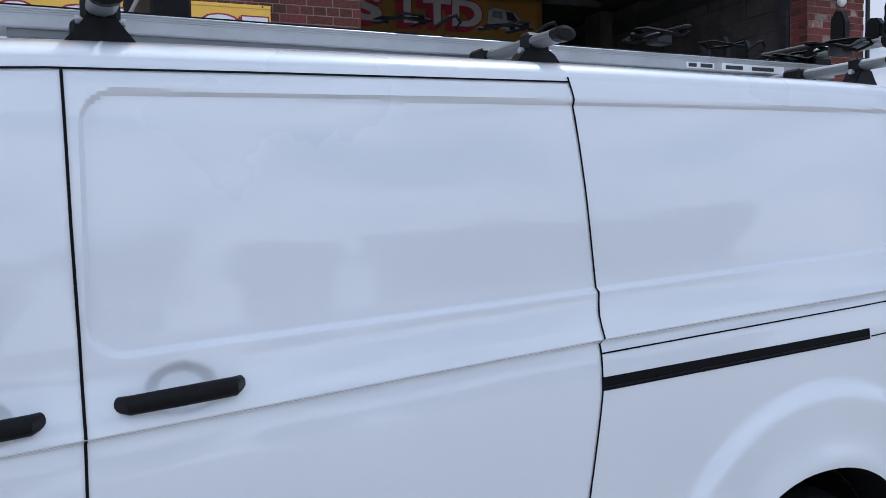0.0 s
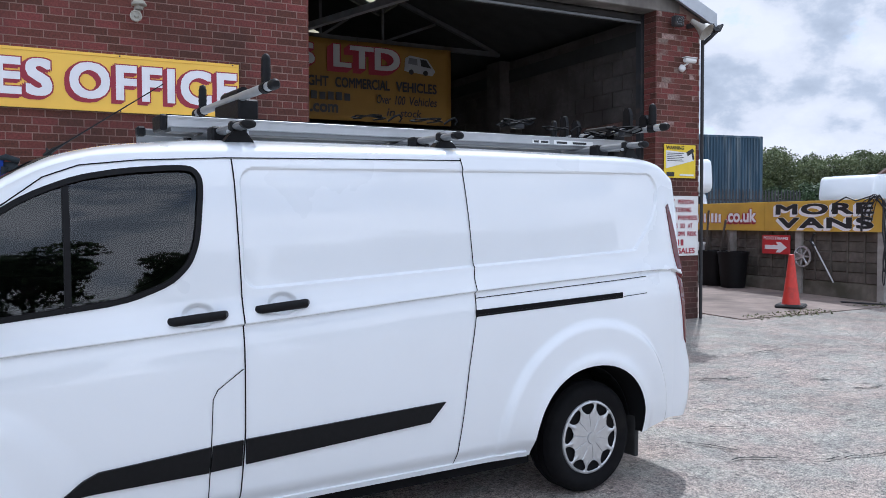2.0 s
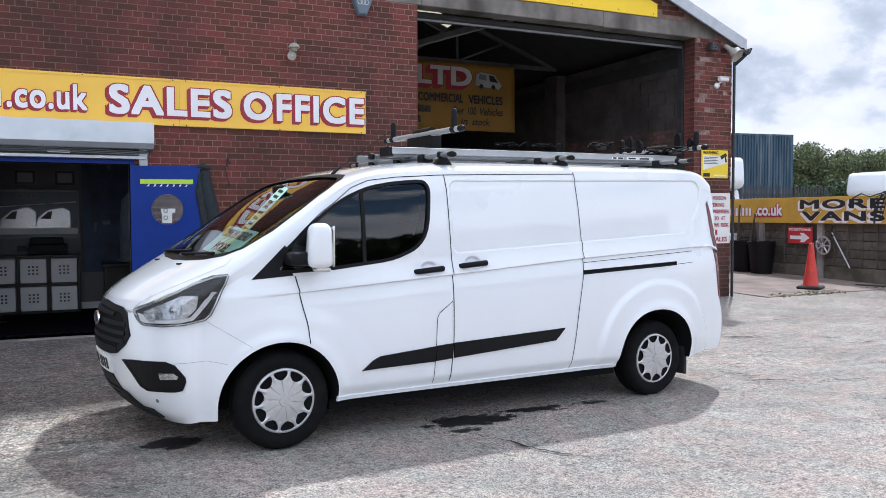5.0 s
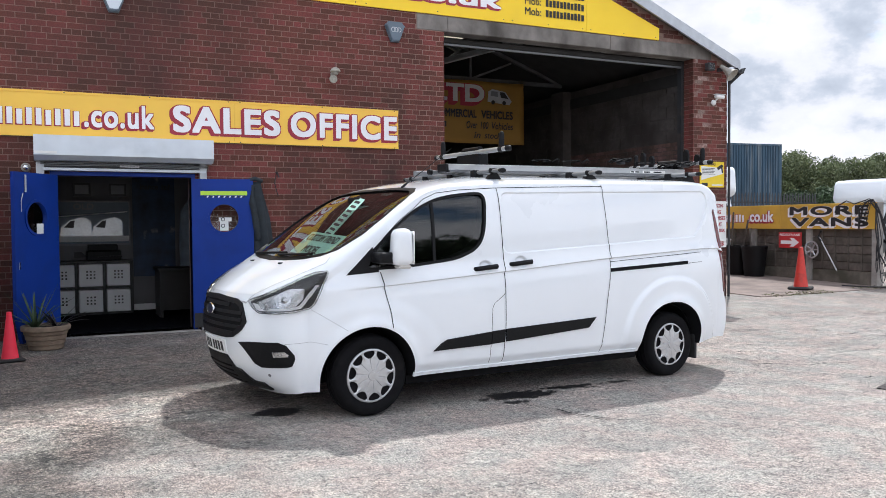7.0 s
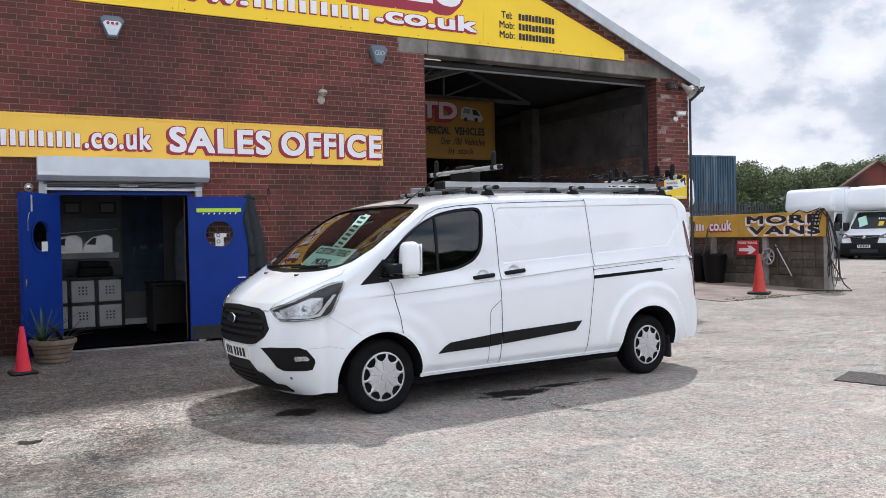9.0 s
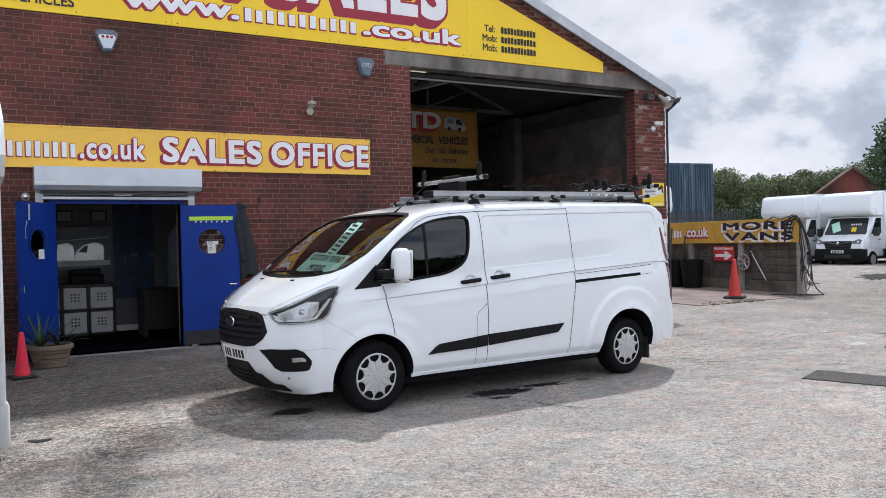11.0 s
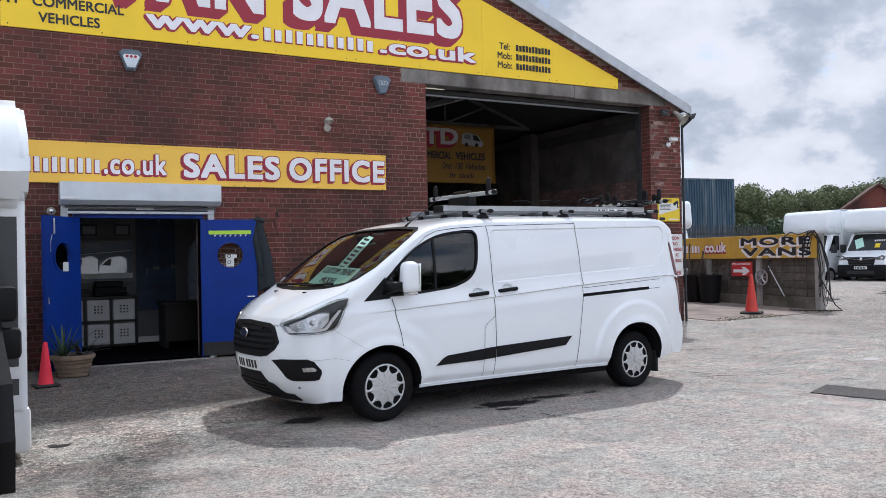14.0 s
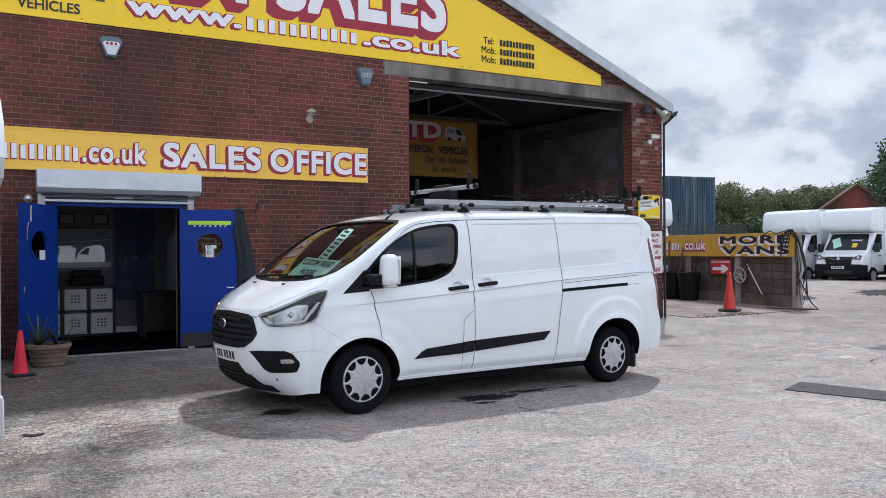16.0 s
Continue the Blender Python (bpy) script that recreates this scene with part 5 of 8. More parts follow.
def planter():
    p = thing("planter", pose(-3.56, 6.12, ground_z(-3.56, 6.12), 0, 0, 14) @ Matrix.Scale(0.9, 4), "oval stone planter with spiky strap-leaved plants", "planter")
    bm = lathe([(0.20, 0.0), (0.215, 0.01), (0.222, 0.045), (0.215, 0.05), (0.232, 0.06), (0.240, 0.10), (0.232, 0.105), (0.250, 0.115), (0.258, 0.155), (0.250, 0.16), (0.266, 0.17), (0.275, 0.20), (0.300, 0.212), (0.308, 0.24), (0.300, 0.262), (0.27, 0.265), (0.25, 0.23), (0.0, 0.225)], 40)
    for v in bm.verts:
        v.co.x *= 0.95
        v.co.z *= 1.15
    part("bowl", bm, M_terra, p, smooth=35)
    part("soil", lathe([(0.245, 0.262), (0.1, 0.28), (0.0, 0.285)], 24), M_soil, p)
    rnd = random.Random(3)
    for cx, n, L, tone in ((-0.16, 30, 0.60, M_leaf), (0.17, 20, 0.46, M_dkleaf)):
        cx *= 0.75
        lb = bmesh.new()
        for k in range(n):
            a = rnd.uniform(0, 6.28)
            up = rnd.uniform(0.35, 1.3)
            ln = L * rnd.uniform(0.7, 1.15)
            d = Vector((math.cos(a) * math.cos(up), math.sin(a) * math.cos(up), math.sin(up)))
            side = Vector((-math.sin(a), math.cos(a), 0))
            prev = None
            for s in range(6):
                t = s / 5
                c = Vector((cx, 0, 0.26)) + d * ln * t + Vector((0, 0, -0.28 * ln * t * t * math.cos(up)))
                w = 0.016 * (1 - t) ** 0.7 + 0.001
                q = (lb.verts.new(c - side * w), lb.verts.new(c + Vector((0, 0, 0.004))), lb.verts.new(c + side * w))
                if prev:
                    lb.faces.new((prev[0], prev[1], q[1], q[0])); lb.faces.new((prev[1], prev[2], q[2], q[1]))
                prev = q
        part("leaves", lb, tone, p, "long pointed leaves")


M_dkleaf = mat("dark_strap_leaf", (0.035, 0.028, 0.028), 0.5, var=0.3, scale=9, rnd=0.3, island=True)
planter()


def traffic_cone(at, h, label, tone, sleeve=False):
    c = thing("traffic_cone", at, label, "traffic cone", group="traffic cones")
    s = h / 0.75
    part("base", box(-0.19 * s, 0.19 * s, -0.19 * s, 0.19 * s, 0, 0.05 * s, bevel=0.02 * s), M_blackboard, c)
    part("cone", lathe([(0.125 * s, 0.05 * s), (0.12 * s, 0.065 * s), (0.094 * s, 0.25 * s), (0.042 * s, 0.68 * s), (0.035 * s, 0.745 * s), (0.022 * s, 0.75 * s), (0.0, 0.748 * s)], 28), tone, c, smooth=50)
    if sleeve:
        part("badge", box(-0.02, 0.07, -0.112, -0.075, 0.28, 0.46), M_paper, c, at=pose(0, 0.0, 0, -7, 0, -20))
        part("badge_ring", lathe([(0.04, 0), (0.04, 0.004), (0.025, 0.004), (0.025, 0)], 18, axis="y", at=(0.025, -0.117, 0.37), ring=True), M_slate, c, at=pose(0, 0.0, 0, -7, 0, -20))
    return c


M_pink = mat("bright_red_cone", (0.98, 0.035, 0.075), 0.45, var=0.05, scale=9)
traffic_cone(pose(-3.90, 5.42, ground_z(-3.9, 5.42), 0, 0, 12), 0.52, "bright red traffic cone on a black base beside the planter", M_pink)
traffic_cone(pose(9.88, 7.15, ground_z(9.88, 7.15) + 0.016, 0, 0, 30), 0.84, "tall faded orange traffic cone with a white badge", M_cone, True)


# ---- yard beyond the building ----
def yard_wall():
    a, b = Vector((11.85, 6.93)), Vector((12.2, 12.2))
    d = (b - a).normalized()
    ang = math.degrees(math.atan2(d.y, d.x))
    L = (b - a).length + 1.2
    z0 = ground_z(0, 8)
    w = thing("panel_wall", pose(a.x, a.y, z0, 0, 0, ang), "low wall of dark concrete panels between concrete posts", "wall", kind="structure")
    h = 1.38
    posts = [0.0, 1.72, 3.42, 5.1, 6.3]
    for k, p in enumerate(posts):
        part("post", box(p - 0.07, p + 0.07, -0.09, 0.09, -0.2, 1.75 if k == 0 else 1.40, bevel=0.01), M_concrete, w)
    rnd = random.Random(2)
    for p, q in zip(posts, posts[1:]):
        part("gravel_board", box(p + 0.07, q - 0.07, -0.045, 0.03, -0.1, 0.30, bevel=0.008), M_gravelboard, w)
        # extra sheet, added to stop light coming through the board joints
        part("backing_board", box(p + 0.08, q - 0.08, -0.045, -0.024, 0.28, 1.38), M_panel, w)
        n = 6
        for k in range(n):
            z = 0.31 + k * 0.178
            part("panel_board", box(p + 0.08, q - 0.08, 0.005 * (k % 2) - 0.02, 0.03, z, z + 0.170, bevel=0.008), M_panel, w)
        for f in (0.2, 0.4, 0.6, 0.8):
            x = p + (q - p) * f
            part("batten", box(x - 0.02, x + 0.02, 0.028, 0.055, 0.30, 1.25, bevel=0.006), M_panel, w)
    return pose(a.x, a.y, z0, 0, 0, ang), w, L


BASE, _, _ = yard_wall()


def face(x, off=0.0, z=0.0):
    """A place on the wall's face that looks at the yard: x along the wall from its near post, reading to the right."""
    return BASE @ pose(x, off, z) @ pose(0, 0, 0, 0, 0, 180)


# the wall's yard face is on its +y side; signs are laid out from right (near post) to left
ms = thing("yard_sign", face(0, 0.10), "weathered amber sign board lettered more vans in black, darkened for shade", "sign")
part("board", box(-2.5, 0.06, -0.03, 0, 1.19, 1.745, bevel=0.004), M_amber_shaded, ms)
part("board", box(-5.9, -2.504, -0.03, 0, 1.19, 1.745, bevel=0.004), M_amber_shaded, ms)
lettering(ms, "MORE", -2.22, -0.032, 1.495, 2.12, 0.20, M_ink, M_letter, (0.055, 0.04), bold=0.036, edge=0.012, space=1.12)
lettering(ms, "VANS", -2.16, -0.032, 1.245, 2.06, 0.20, M_ink, M_letter, (0.055, 0.04), bold=0.036, edge=0.012, space=1.12)
lettering(ms, ".co.uk", -3.55, -0.032, 1.35, 0.84, 0.27, M_letter, M_maroon, (0.03, 0.03), bold=0.03, edge=0.03)
bars(ms, -4.85, -0.032, 1.35, 1.22, 0.19, 11, M_letter, M_maroon, 0.014, gap=0.42)
ar = thing("arrow_sign", face(2.24, 0.08), "red sign with a white arrow fixed to the wall", "sign")
part("plate", box(-0.34, 0.34, -0.02, 0, 0.75, 1.11, bevel=0.004), M_red, ar)
part("arrow", prism([(-0.27, 0.84), (0.06, 0.84), (0.0, 0.78), (0.11, 0.78), (0.27, 0.88), (0.11, 0.98), (0.0, 0.98), (0.06, 0.92), (-0.27, 0.92)], "y", -0.025, -0.019), M_letter, ar)
lettering(ar, "PEDESTRIANS", -0.30, -0.02, 1.025, 0.60, 0.055, M_letter, bold=0.02)
hc = thing("wheel_trim", face(1.58, 0.12, 0.73) @ Matrix.Scale(0.84, 4), "dirty silver wheel trim hung on the wall", "wheel trim")
for k in range(7):
    a = 2 * math.pi * k / 7
    part("spoke", tube([(0.04 * math.cos(a), 0, 0.04 * math.sin(a)), (0.2 * math.cos(a), -0.015, 0.2 * math.sin(a))], 0.022, seg=6), M_silver, hc)
part("rim_ring", lathe([(0.19, 0.0), (0.20, -0.03), (0.235, -0.02), (0.235, 0.0)], 32, axis="y", ring=True), M_silver, hc)
part("hub", lathe([(0.06, 0), (0.05, -0.03), (0.0, -0.035)], 16, axis="y"), M_silver, hc)
for k, (x, label) in enumerate(((3.58, "dark plastic refuse bin by the wall"), (3.02, "dark plastic refuse bin by the wall"))):
    bn = thing("bin", face(x, 0.42), label, "bin", group="bins by the wall")
    part("tub", lathe([(0.0, 0.0), (0.22, 0.0), (0.29, 0.72), (0.305, 0.72), (0.305, 0.78), (0.27, 0.78), (0.20, 0.05), (0.0, 0.05)], 24), M_black, bn, smooth=40)
for k, (x, top) in enumerate(((3.55, 1.4), (3.85, 1.6), (3.1, 1.2))):
    tl = thing("tool_handle", face(x, 0.45), "wooden tool handle leaning in a bin", "tool", group="tools in the bins")
    part("shaft", tube([(0.05, 0, 0.2), (0.25 - 0.2 * k, 0.1, top)], 0.022, seg=7), M_panel, tl)
drum = thing("drum", face(4.15, 0.45), "pale plastic drum stack beside the bins", "drum")
part("drum_body", lathe([(0.0, 0.0), (0.26, 0.0), (0.28, 0.03), (0.28, 0.44), (0.27, 0.47), (0.28, 0.50), (0.28, 0.9), (0.24, 0.94), (0.0, 0.94)], 24), M_white, drum, smooth=40)

# hose and cables over the end of the board
hs = thing("hose", face(0.0, 0.14), "black hose looped over the end of the wall", "hose")
part("pipe", tube([(-0.9, -0.05, 1.55), (-0.8, -0.05, 1.70), (-0.6, -0.05, 1.79), (-0.4, -0.06, 1.72), (-0.1, -0.04, 1.80), (0.08, 0.0, 1.72), (0.10, -0.04, 1.2), (0.16, 0.0, 0.7), (0.42, 0.1, 0.15), (0.6, 0.1, 0.03), (0.2, -0.3, 0.03), (-0.3, -0.5, 0.03)], 0.014, seg=7), M_ink, hs, smooth=50)
part("pipe", tube([(-0.3, -0.04, 1.2), (-0.28, -0.05, 1.6), (-0.05, -0.05, 1.79), (0.16, 0.02, 1.5), (0.3, 0.05, 0.9), (0.35, 0.05, 0.3)], 0.018, seg=7), M_ink, hs, smooth=50)
rh = random.Random(31)
for k in range(6):
    x0, x1 = rh.uniform(-0.25, 0.02), rh.uniform(0.08, 0.34)
    low = rh.uniform(0.05, 0.7)
    pts = [(x0 - 0.12, -0.05, rh.uniform(1.3, 1.55)), (x0, -0.05, 1.70 + rh.uniform(0, 0.08)), (0.06, -0.03, 1.76), (x1 * 0.6, 0.02, 1.45), (x1, 0.04, 0.95 + rh.uniform(-0.1, 0.1)), (x1 * 0.8, 0.05, low + 0.15), (x1 * 0.6, 0.05, low), (x1 * 0.45, 0.04, low + 0.2), (0.12, 0.02, 1.1)]
    curve = [Vector([curve_at([(q, p[a]) for q, p in enumerate(pts)], 0.25 * u) for a in range(3)]) for u in range(4 * (len(pts) - 1) + 1)]
    part("cable", tube(curve, rh.uniform(0.007, 0.012), seg=6), M_ink, hs, smooth=50)
lance = thing("pressure_lance", face(1.05, 0.14), "pressure washer lance hung on the wall", "lance")
part("gun", tube([(-0.22, -0.04, 1.16), (-0.30, -0.04, 1.02), (-0.22, -0.04, 0.92)], 0.03, seg=7), M_ink, lance)
part("tube", tube([(-0.26, -0.04, 1.0), (0.22, -0.06, 0.30)], 0.014, seg=7), M_steel, lance)

# pale slab in front of the wall, weeds at its edge
slab = prism([(8.1, 6.5), (12.0, 6.6), (13.0, 12.5), (8.1, 12.5)], "z", -0.1, 1.0)
for v in slab.verts:
    if v.co.z > 0.5:
        v.co.z = ground_z(v.co.x, v.co.y) + 0.016
sl = part("concrete_apron", slab, M_slab)
tagged(sl, "pale worn concrete apron beside the building", "apron", kind="structure")
wd = bmesh.new()
rnd = random.Random(6)
for _ in range(520):
    x = rnd.uniform(8.3, 12.4)
    y = 6.55 + rnd.gauss(0, 0.12) + 0.05 * (x - 8)
    if noise.noise((x * 1.3, y, 4)) < 0.0:
        continue
    z = ground_z(x, y) + 0.01
    a = rnd.uniform(0, 6.28)
    hgt = rnd.uniform(0.008, 0.035)
    p = Vector((x, y, z))
    wd.faces.new((wd.verts.new(p + Vector((0.02 * math.cos(a), 0.02 * math.sin(a), 0))), wd.verts.new(p - Vector((0.02 * math.cos(a), 0.02 * math.sin(a), 0))), wd.verts.new(p + Vector((rnd.uniform(-0.04, 0.04), rnd.uniform(-0.04, 0.04), hgt)))))
tagged(part("weeds", wd, M_moss), "low weeds along the edge of the concrete", "weeds", kind="stuff")


# palisade fence, container, distance
def palisade(a, b, h, z0):
    a, b = Vector(a), Vector(b)
    d = b - a
    n = int(d.length / 0.16)
    f = thing("palisade_fence", pose(a.x, a.y, z0, 0, 0, math.degrees(math.atan2(d.y, d.x))), "grey steel palisade fence", "fence")
    slat = mesh_of(prism([(-0.035, 0), (0.035, 0), (0.035, h - 0.1), (0.0, h), (-0.035, h - 0.1)], "y", -0.006, 0.006), "pale", M_dark)
    for k in range(n):
        part("pale", slat, None, f, at=pose(k * 0.16, 0, 0))
    for z in (0.35, h - 0.4):
        part("rail", box(0, d.length, 0.01, 0.05, z, z + 0.05), M_dark, f)
    return f


palisade((12.6, 17.5), (23.5, 17.9), 2.35, 0.2)


def container():
    c = thing("shipping_container", pose(25.1, 21.1, 0.2, 0, 0, -8.3), "faded blue corrugated shipping container with rust streaks", "container")
    L, W, H, zb = 6.06, 2.44, 4.0, 1.99
    bm = bmesh.new()
    n = 44
    prof = []
    for k in range(n + 1):
        for dx, dy in ((0.0, 0.0), (0.35, 0.0), (0.5, 0.04), (0.85, 0.04)):
            x = -L + L * (k + dx) / (n + 1)
            prof.append((x, dy))
    lo = [bm.verts.new((x, y, zb)) for x, y in prof]
    hi = [bm.verts.new((x, y, zb + 2.59)) for x, y in prof]
    for k in range(len(prof) - 1):
        bm.faces.new((lo[k], lo[k + 1], hi[k + 1], hi[k]))
    part("side_sheet", bm, M_skin, c)
    part("box_body", box(-L, 0, 0.06, W, zb, zb + 2.56), M_skin, c)
    for x in (-L, -0.12):
        part("corner_post", box(x, x + 0.12, -0.02, 0.12, zb, zb + 2.6), M_skin, c)
    part("top_rail", box(-L, 0, -0.02, 0.06, zb + 2.52, zb + 2.6), M_skin, c)
    lower = box(-L, 0, 0, W, 0.0, zb - 0.01)
    part("lower_container", lower, M_skin, c)


container()


def leaf_crown(bm, rnd, c, r, n, size, squash=0.8):
    for _ in range(n):
        v = Vector((rnd.gauss(0, 1), rnd.gauss(0, 1), rnd.gauss(0, 1))).normalized()
        rad = r * rnd.uniform(0.55, 1.0) * (1 + 0.35 * noise.noise(v * 1.7 + Vector(c)))
        p = Vector(c) + Vector((v.x * rad, v.y * rad, v.z * rad * squash))
        a, b = Vector((rnd.gauss(0, 1), rnd.gauss(0, 1), rnd.gauss(0, 1))).normalized(), Vector((rnd.gauss(0, 1), rnd.gauss(0, 1), rnd.gauss(0, 1))).normalized()
        s = size * rnd.uniform(0.6, 1.4)
        bm.faces.new((bm.verts.new(p + a * s), bm.verts.new(p + b * s), bm.verts.new(p - a * s * 0.8), bm.verts.new(p - b * s * 0.7)))


def tree(x, y, h, r, seed, tone, label, size=0.16, n=2600):
    rnd = random.Random(seed)
    t = thing("tree", pose(x, y, 0.2), label, "tree", group="trees behind the yard")
    tb = tube([(0, 0, -0.2), (0.1, 0, h * 0.25), (0.0, 0.1, h * 0.5), (0.1, 0, h * 0.8)], [0.25, 0.2, 0.14, 0.05], seg=9)
    lb = bmesh.new()
    for k in range(9):
        a = rnd.uniform(0, 6.28)
        z = h * rnd.uniform(0.35, 0.8)
        e = Vector((math.cos(a) * r * 0.7, math.sin(a) * r * 0.7, z + r * 0.35))
        tube([(0, 0, z - r * 0.2), e * 0.5 + Vector((0, 0, z * 0.5)), e], [0.09, 0.06, 0.02], tb, seg=6)
        leaf_crown(lb, rnd, e, r * rnd.uniform(0.35, 0.55), n // 9, size)
    leaf_crown(lb, rnd, (0, 0, h * 0.72), r * 0.75, n // 3, size)
    leaf_crown(lb, rnd, (0, 0, h * 0.40), r * 0.85, n // 3, size)
    part("trunk", tb, M_bark, t)
    part("crown", lb, tone, t)


rr = random.Random(11)
for k in range(16):
    f = k / 12
    tree(36 + 26 * f + rr.uniform(-1, 1), 52 - 8 * f + rr.uniform(-2, 2), 6.4 + rr.uniform(-0.8, 0.9), 3.0 + rr.uniform(-0.4, 0.6), 20 + k, M_tree, "leafy green tree in the row behind the fence", 0.095, 9500)
tree(43.3, 22.2, 8.6, 3.3, 50, M_tree2, "tall dark green tree beside the brick house", 0.095, 17000)
tree(46.8, 21.6, 9.6, 3.8, 51, M_tree2, "tall dark green tree beside the brick house", 0.095, 17000)


for k in range(16):
    tree(-62 + 8 * k + rr.uniform(-2, 2), -46 + rr.uniform(-4, 4), 8.2 + rr.uniform(-1.2, 2.2), 4.0 + rr.uniform(-0.6, 0.9), 70 + k, M_tree2, "leafy tree along the far side of the yard", 0.26, 2600)


for k in range(6):
    rs = random.Random(120 + k)
    sh = thing("shrub", pose(29.6 + rs.uniform(-0.5, 0.5), 20.6 + k * 1.15, 0.2), "dense dark green shrub behind the steel fence", "shrub", group="shrubs behind the fence")
    stems, leaves = bmesh.new(), bmesh.new()
    for q in range(5):
        e = Vector((rs.uniform(-0.9, 0.9), rs.uniform(-0.9, 0.9), rs.uniform(1.0, 2.2)))
        tube([(0, 0, -0.1), e * 0.5, e], [0.05, 0.035, 0.012], stems, seg=6)
        leaf_crown(leaves, rs, e, rs.uniform(0.7, 1.1), 900, 0.08)
    leaf_crown(leaves, rs, (0, 0, 0.9), 1.2, 900, 0.08)
    part("stems", stems, M_bark, sh)
    part("foliage", leaves, M_tree2, sh)


def house():
    h = thing("brick_house", pose(60.8, 37.5, 0.2, 0, 0, -48), "red brick house gable with a dark roof beyond the trees", "house")
    part("wall", prism([(-3, 0), (3, 0), (3, 4.4), (0, 6.6), (-3, 4.4)], "y", 0, 9), M_brick_join, h)
    part("roof", prism([(-3.3, 4.2), (0, 6.6), (3.3, 4.2), (3.3, 4.38), (0, 6.8), (-3.3, 4.38)], "y", -0.3, 9.3), M_roofdark, h)


M_roofdark = mat("brown_roof_tile", (0.10, 0.05, 0.04), 0.85, var=0.15, scale=2)
house()


def box_van(at, label, dark=True, luton=True):
    """A white van seen from its front; a box-bodied one carries a rounded pod over its cab."""
    v = thing("box_van" if luton else "parked_van", at, label, "van", group="vans in the far yard")
    if luton:
        part("box_body", box(-1.08, 1.08, 1.50, 5.5, 0.75, 3.08, bevel=0.03, seg=2), M_paint, v, smooth=40)
        part("roof_edge", box(-1.09, 1.09, 1.52, 5.5, 3.03, 3.10, bevel=0.01), M_steel, v)
        pod = prism([(1.60, 2.06), (0.92, 2.08), (0.66, 2.12), (0.52, 2.22), (0.50, 2.36), (0.60, 2.88), (0.68, 3.00), (0.84, 3.05), (1.60, 3.06)], "x", -1.03, 1.03)
        bmesh.ops.bevel(pod, geom=[e for e in pod.edges if abs(e.verts[0].co.x - e.verts[1].co.x) < 1e-4], offset=0.07, segments=4, affect="EDGES", profile=0.5)
        part("luton_pod", pod, M_paint, v, smooth=50)
    else:
        part("box_body", prism([(1.3, 0.4), (1.3, 2.2), (1.6, 2.32), (4.9, 2.35), (5.0, 0.4)], "x", -0.98, 0.98, bevel=0.12), M_paint, v, smooth=40)
    cab = prism([(0.02, 0.45), (-0.07, 0.60), (-0.06, 1.0), (0.02, 1.14), (0.16, 1.22), (0.44, 1.33), (0.92, 2.06), (1.65, 2.13), (1.65, 0.45)], "x", -0.97, 0.97)
    bmesh.ops.bevel(cab, geom=[e for e in cab.edges if abs(e.verts[0].co.x - e.verts[1].co.x) < 1e-4], offset=0.09, segments=3, affect="EDGES", profile=0.5)
    part("cab", cab, M_paint, v, smooth=40)
    tilt = Matrix.Translation((0, 0.44, 1.33)) @ Matrix.Rotation(math.atan2(0.48, 0.73), 4, "X").inverted()
    ws = part("windscreen", prism([(-0.84, 0.03), (0.84, 0.03), (0.86, 0.10), (0.78, 0.76), (0.72, 0.82), (-0.72, 0.82), (-0.78, 0.76), (-0.86, 0.10)], "y", -0.006, 0.004), M_darkpane, v, "dark windscreen", at=tilt)
    if dark:
        part("price_card", prism([(-0.16, 0), (0.16, 0), (0.16, 0.48), (-0.16, 0.48)], "y", -0.012, -0.007), M_green, ws, at=pose(-0.35, 0, 0.16, 0, -24, 0))
        part("price_card", box(0.22, 0.42, -0.012, -0.007, 0.16, 0.36), M_warn, ws)
        for k in range(5):
            part("bar", box(0.15 + k * 0.09, 0.20 + k * 0.09, -0.012, -0.007, 0.46, 0.54), M_letter, ws)
    for sx in (-1, 1):
        part("wiper", box(-0.3 + sx * 0.35, 0.3 + sx * 0.35, -0.02, -0.008, 0.05, 0.075), M_ink, ws)
    grille = part("grille", prism([(-0.60, 1.10), (0.60, 1.10), (0.50, 0.80), (-0.50, 0.80)], "y", -0.10, -0.04, bevel=0.01), M_ink, v)
    for k in range(4):
        part("grille_bar", box(-0.52, 0.52, -0.112, -0.10, 0.835 + k * 0.065, 0.855 + k * 0.065), M_black, grille)
    for sx in (-1, 1):
        part("grille_chrome", prism([(sx * 0.05, 0.97), (sx * 0.60, 1.06), (sx * 0.60, 1.085), (sx * 0.05, 1.0)], "y", -0.116, -0.108), M_chrome, grille)
    part("bumper", box(-0.99, 0.99, -0.13, 0.35, 0.30, 0.80, bevel=0.07, seg=3), M_black if dark else M_white, v, smooth=40)
    part("air_intake", box(-0.55, 0.55, -0.137, -0.12, 0.42, 0.56, bevel=0.004), M_ink, v)
    part("number_plate", box(-0.26, 0.26, -0.142, -0.132, 0.62, 0.73), M_paper, v)
    for k in range(7):
        part("plate_bar", box(-0.21 + k * 0.062, -0.17 + k * 0.062, -0.145, -0.141, 0.642, 0.71), M_ink, v)
    part("badge", lathe([(0.0, -0.03), (0.085, 0.0)], 4, axis="y", at=(0, -0.115, 1.03)), M_chrome, v)
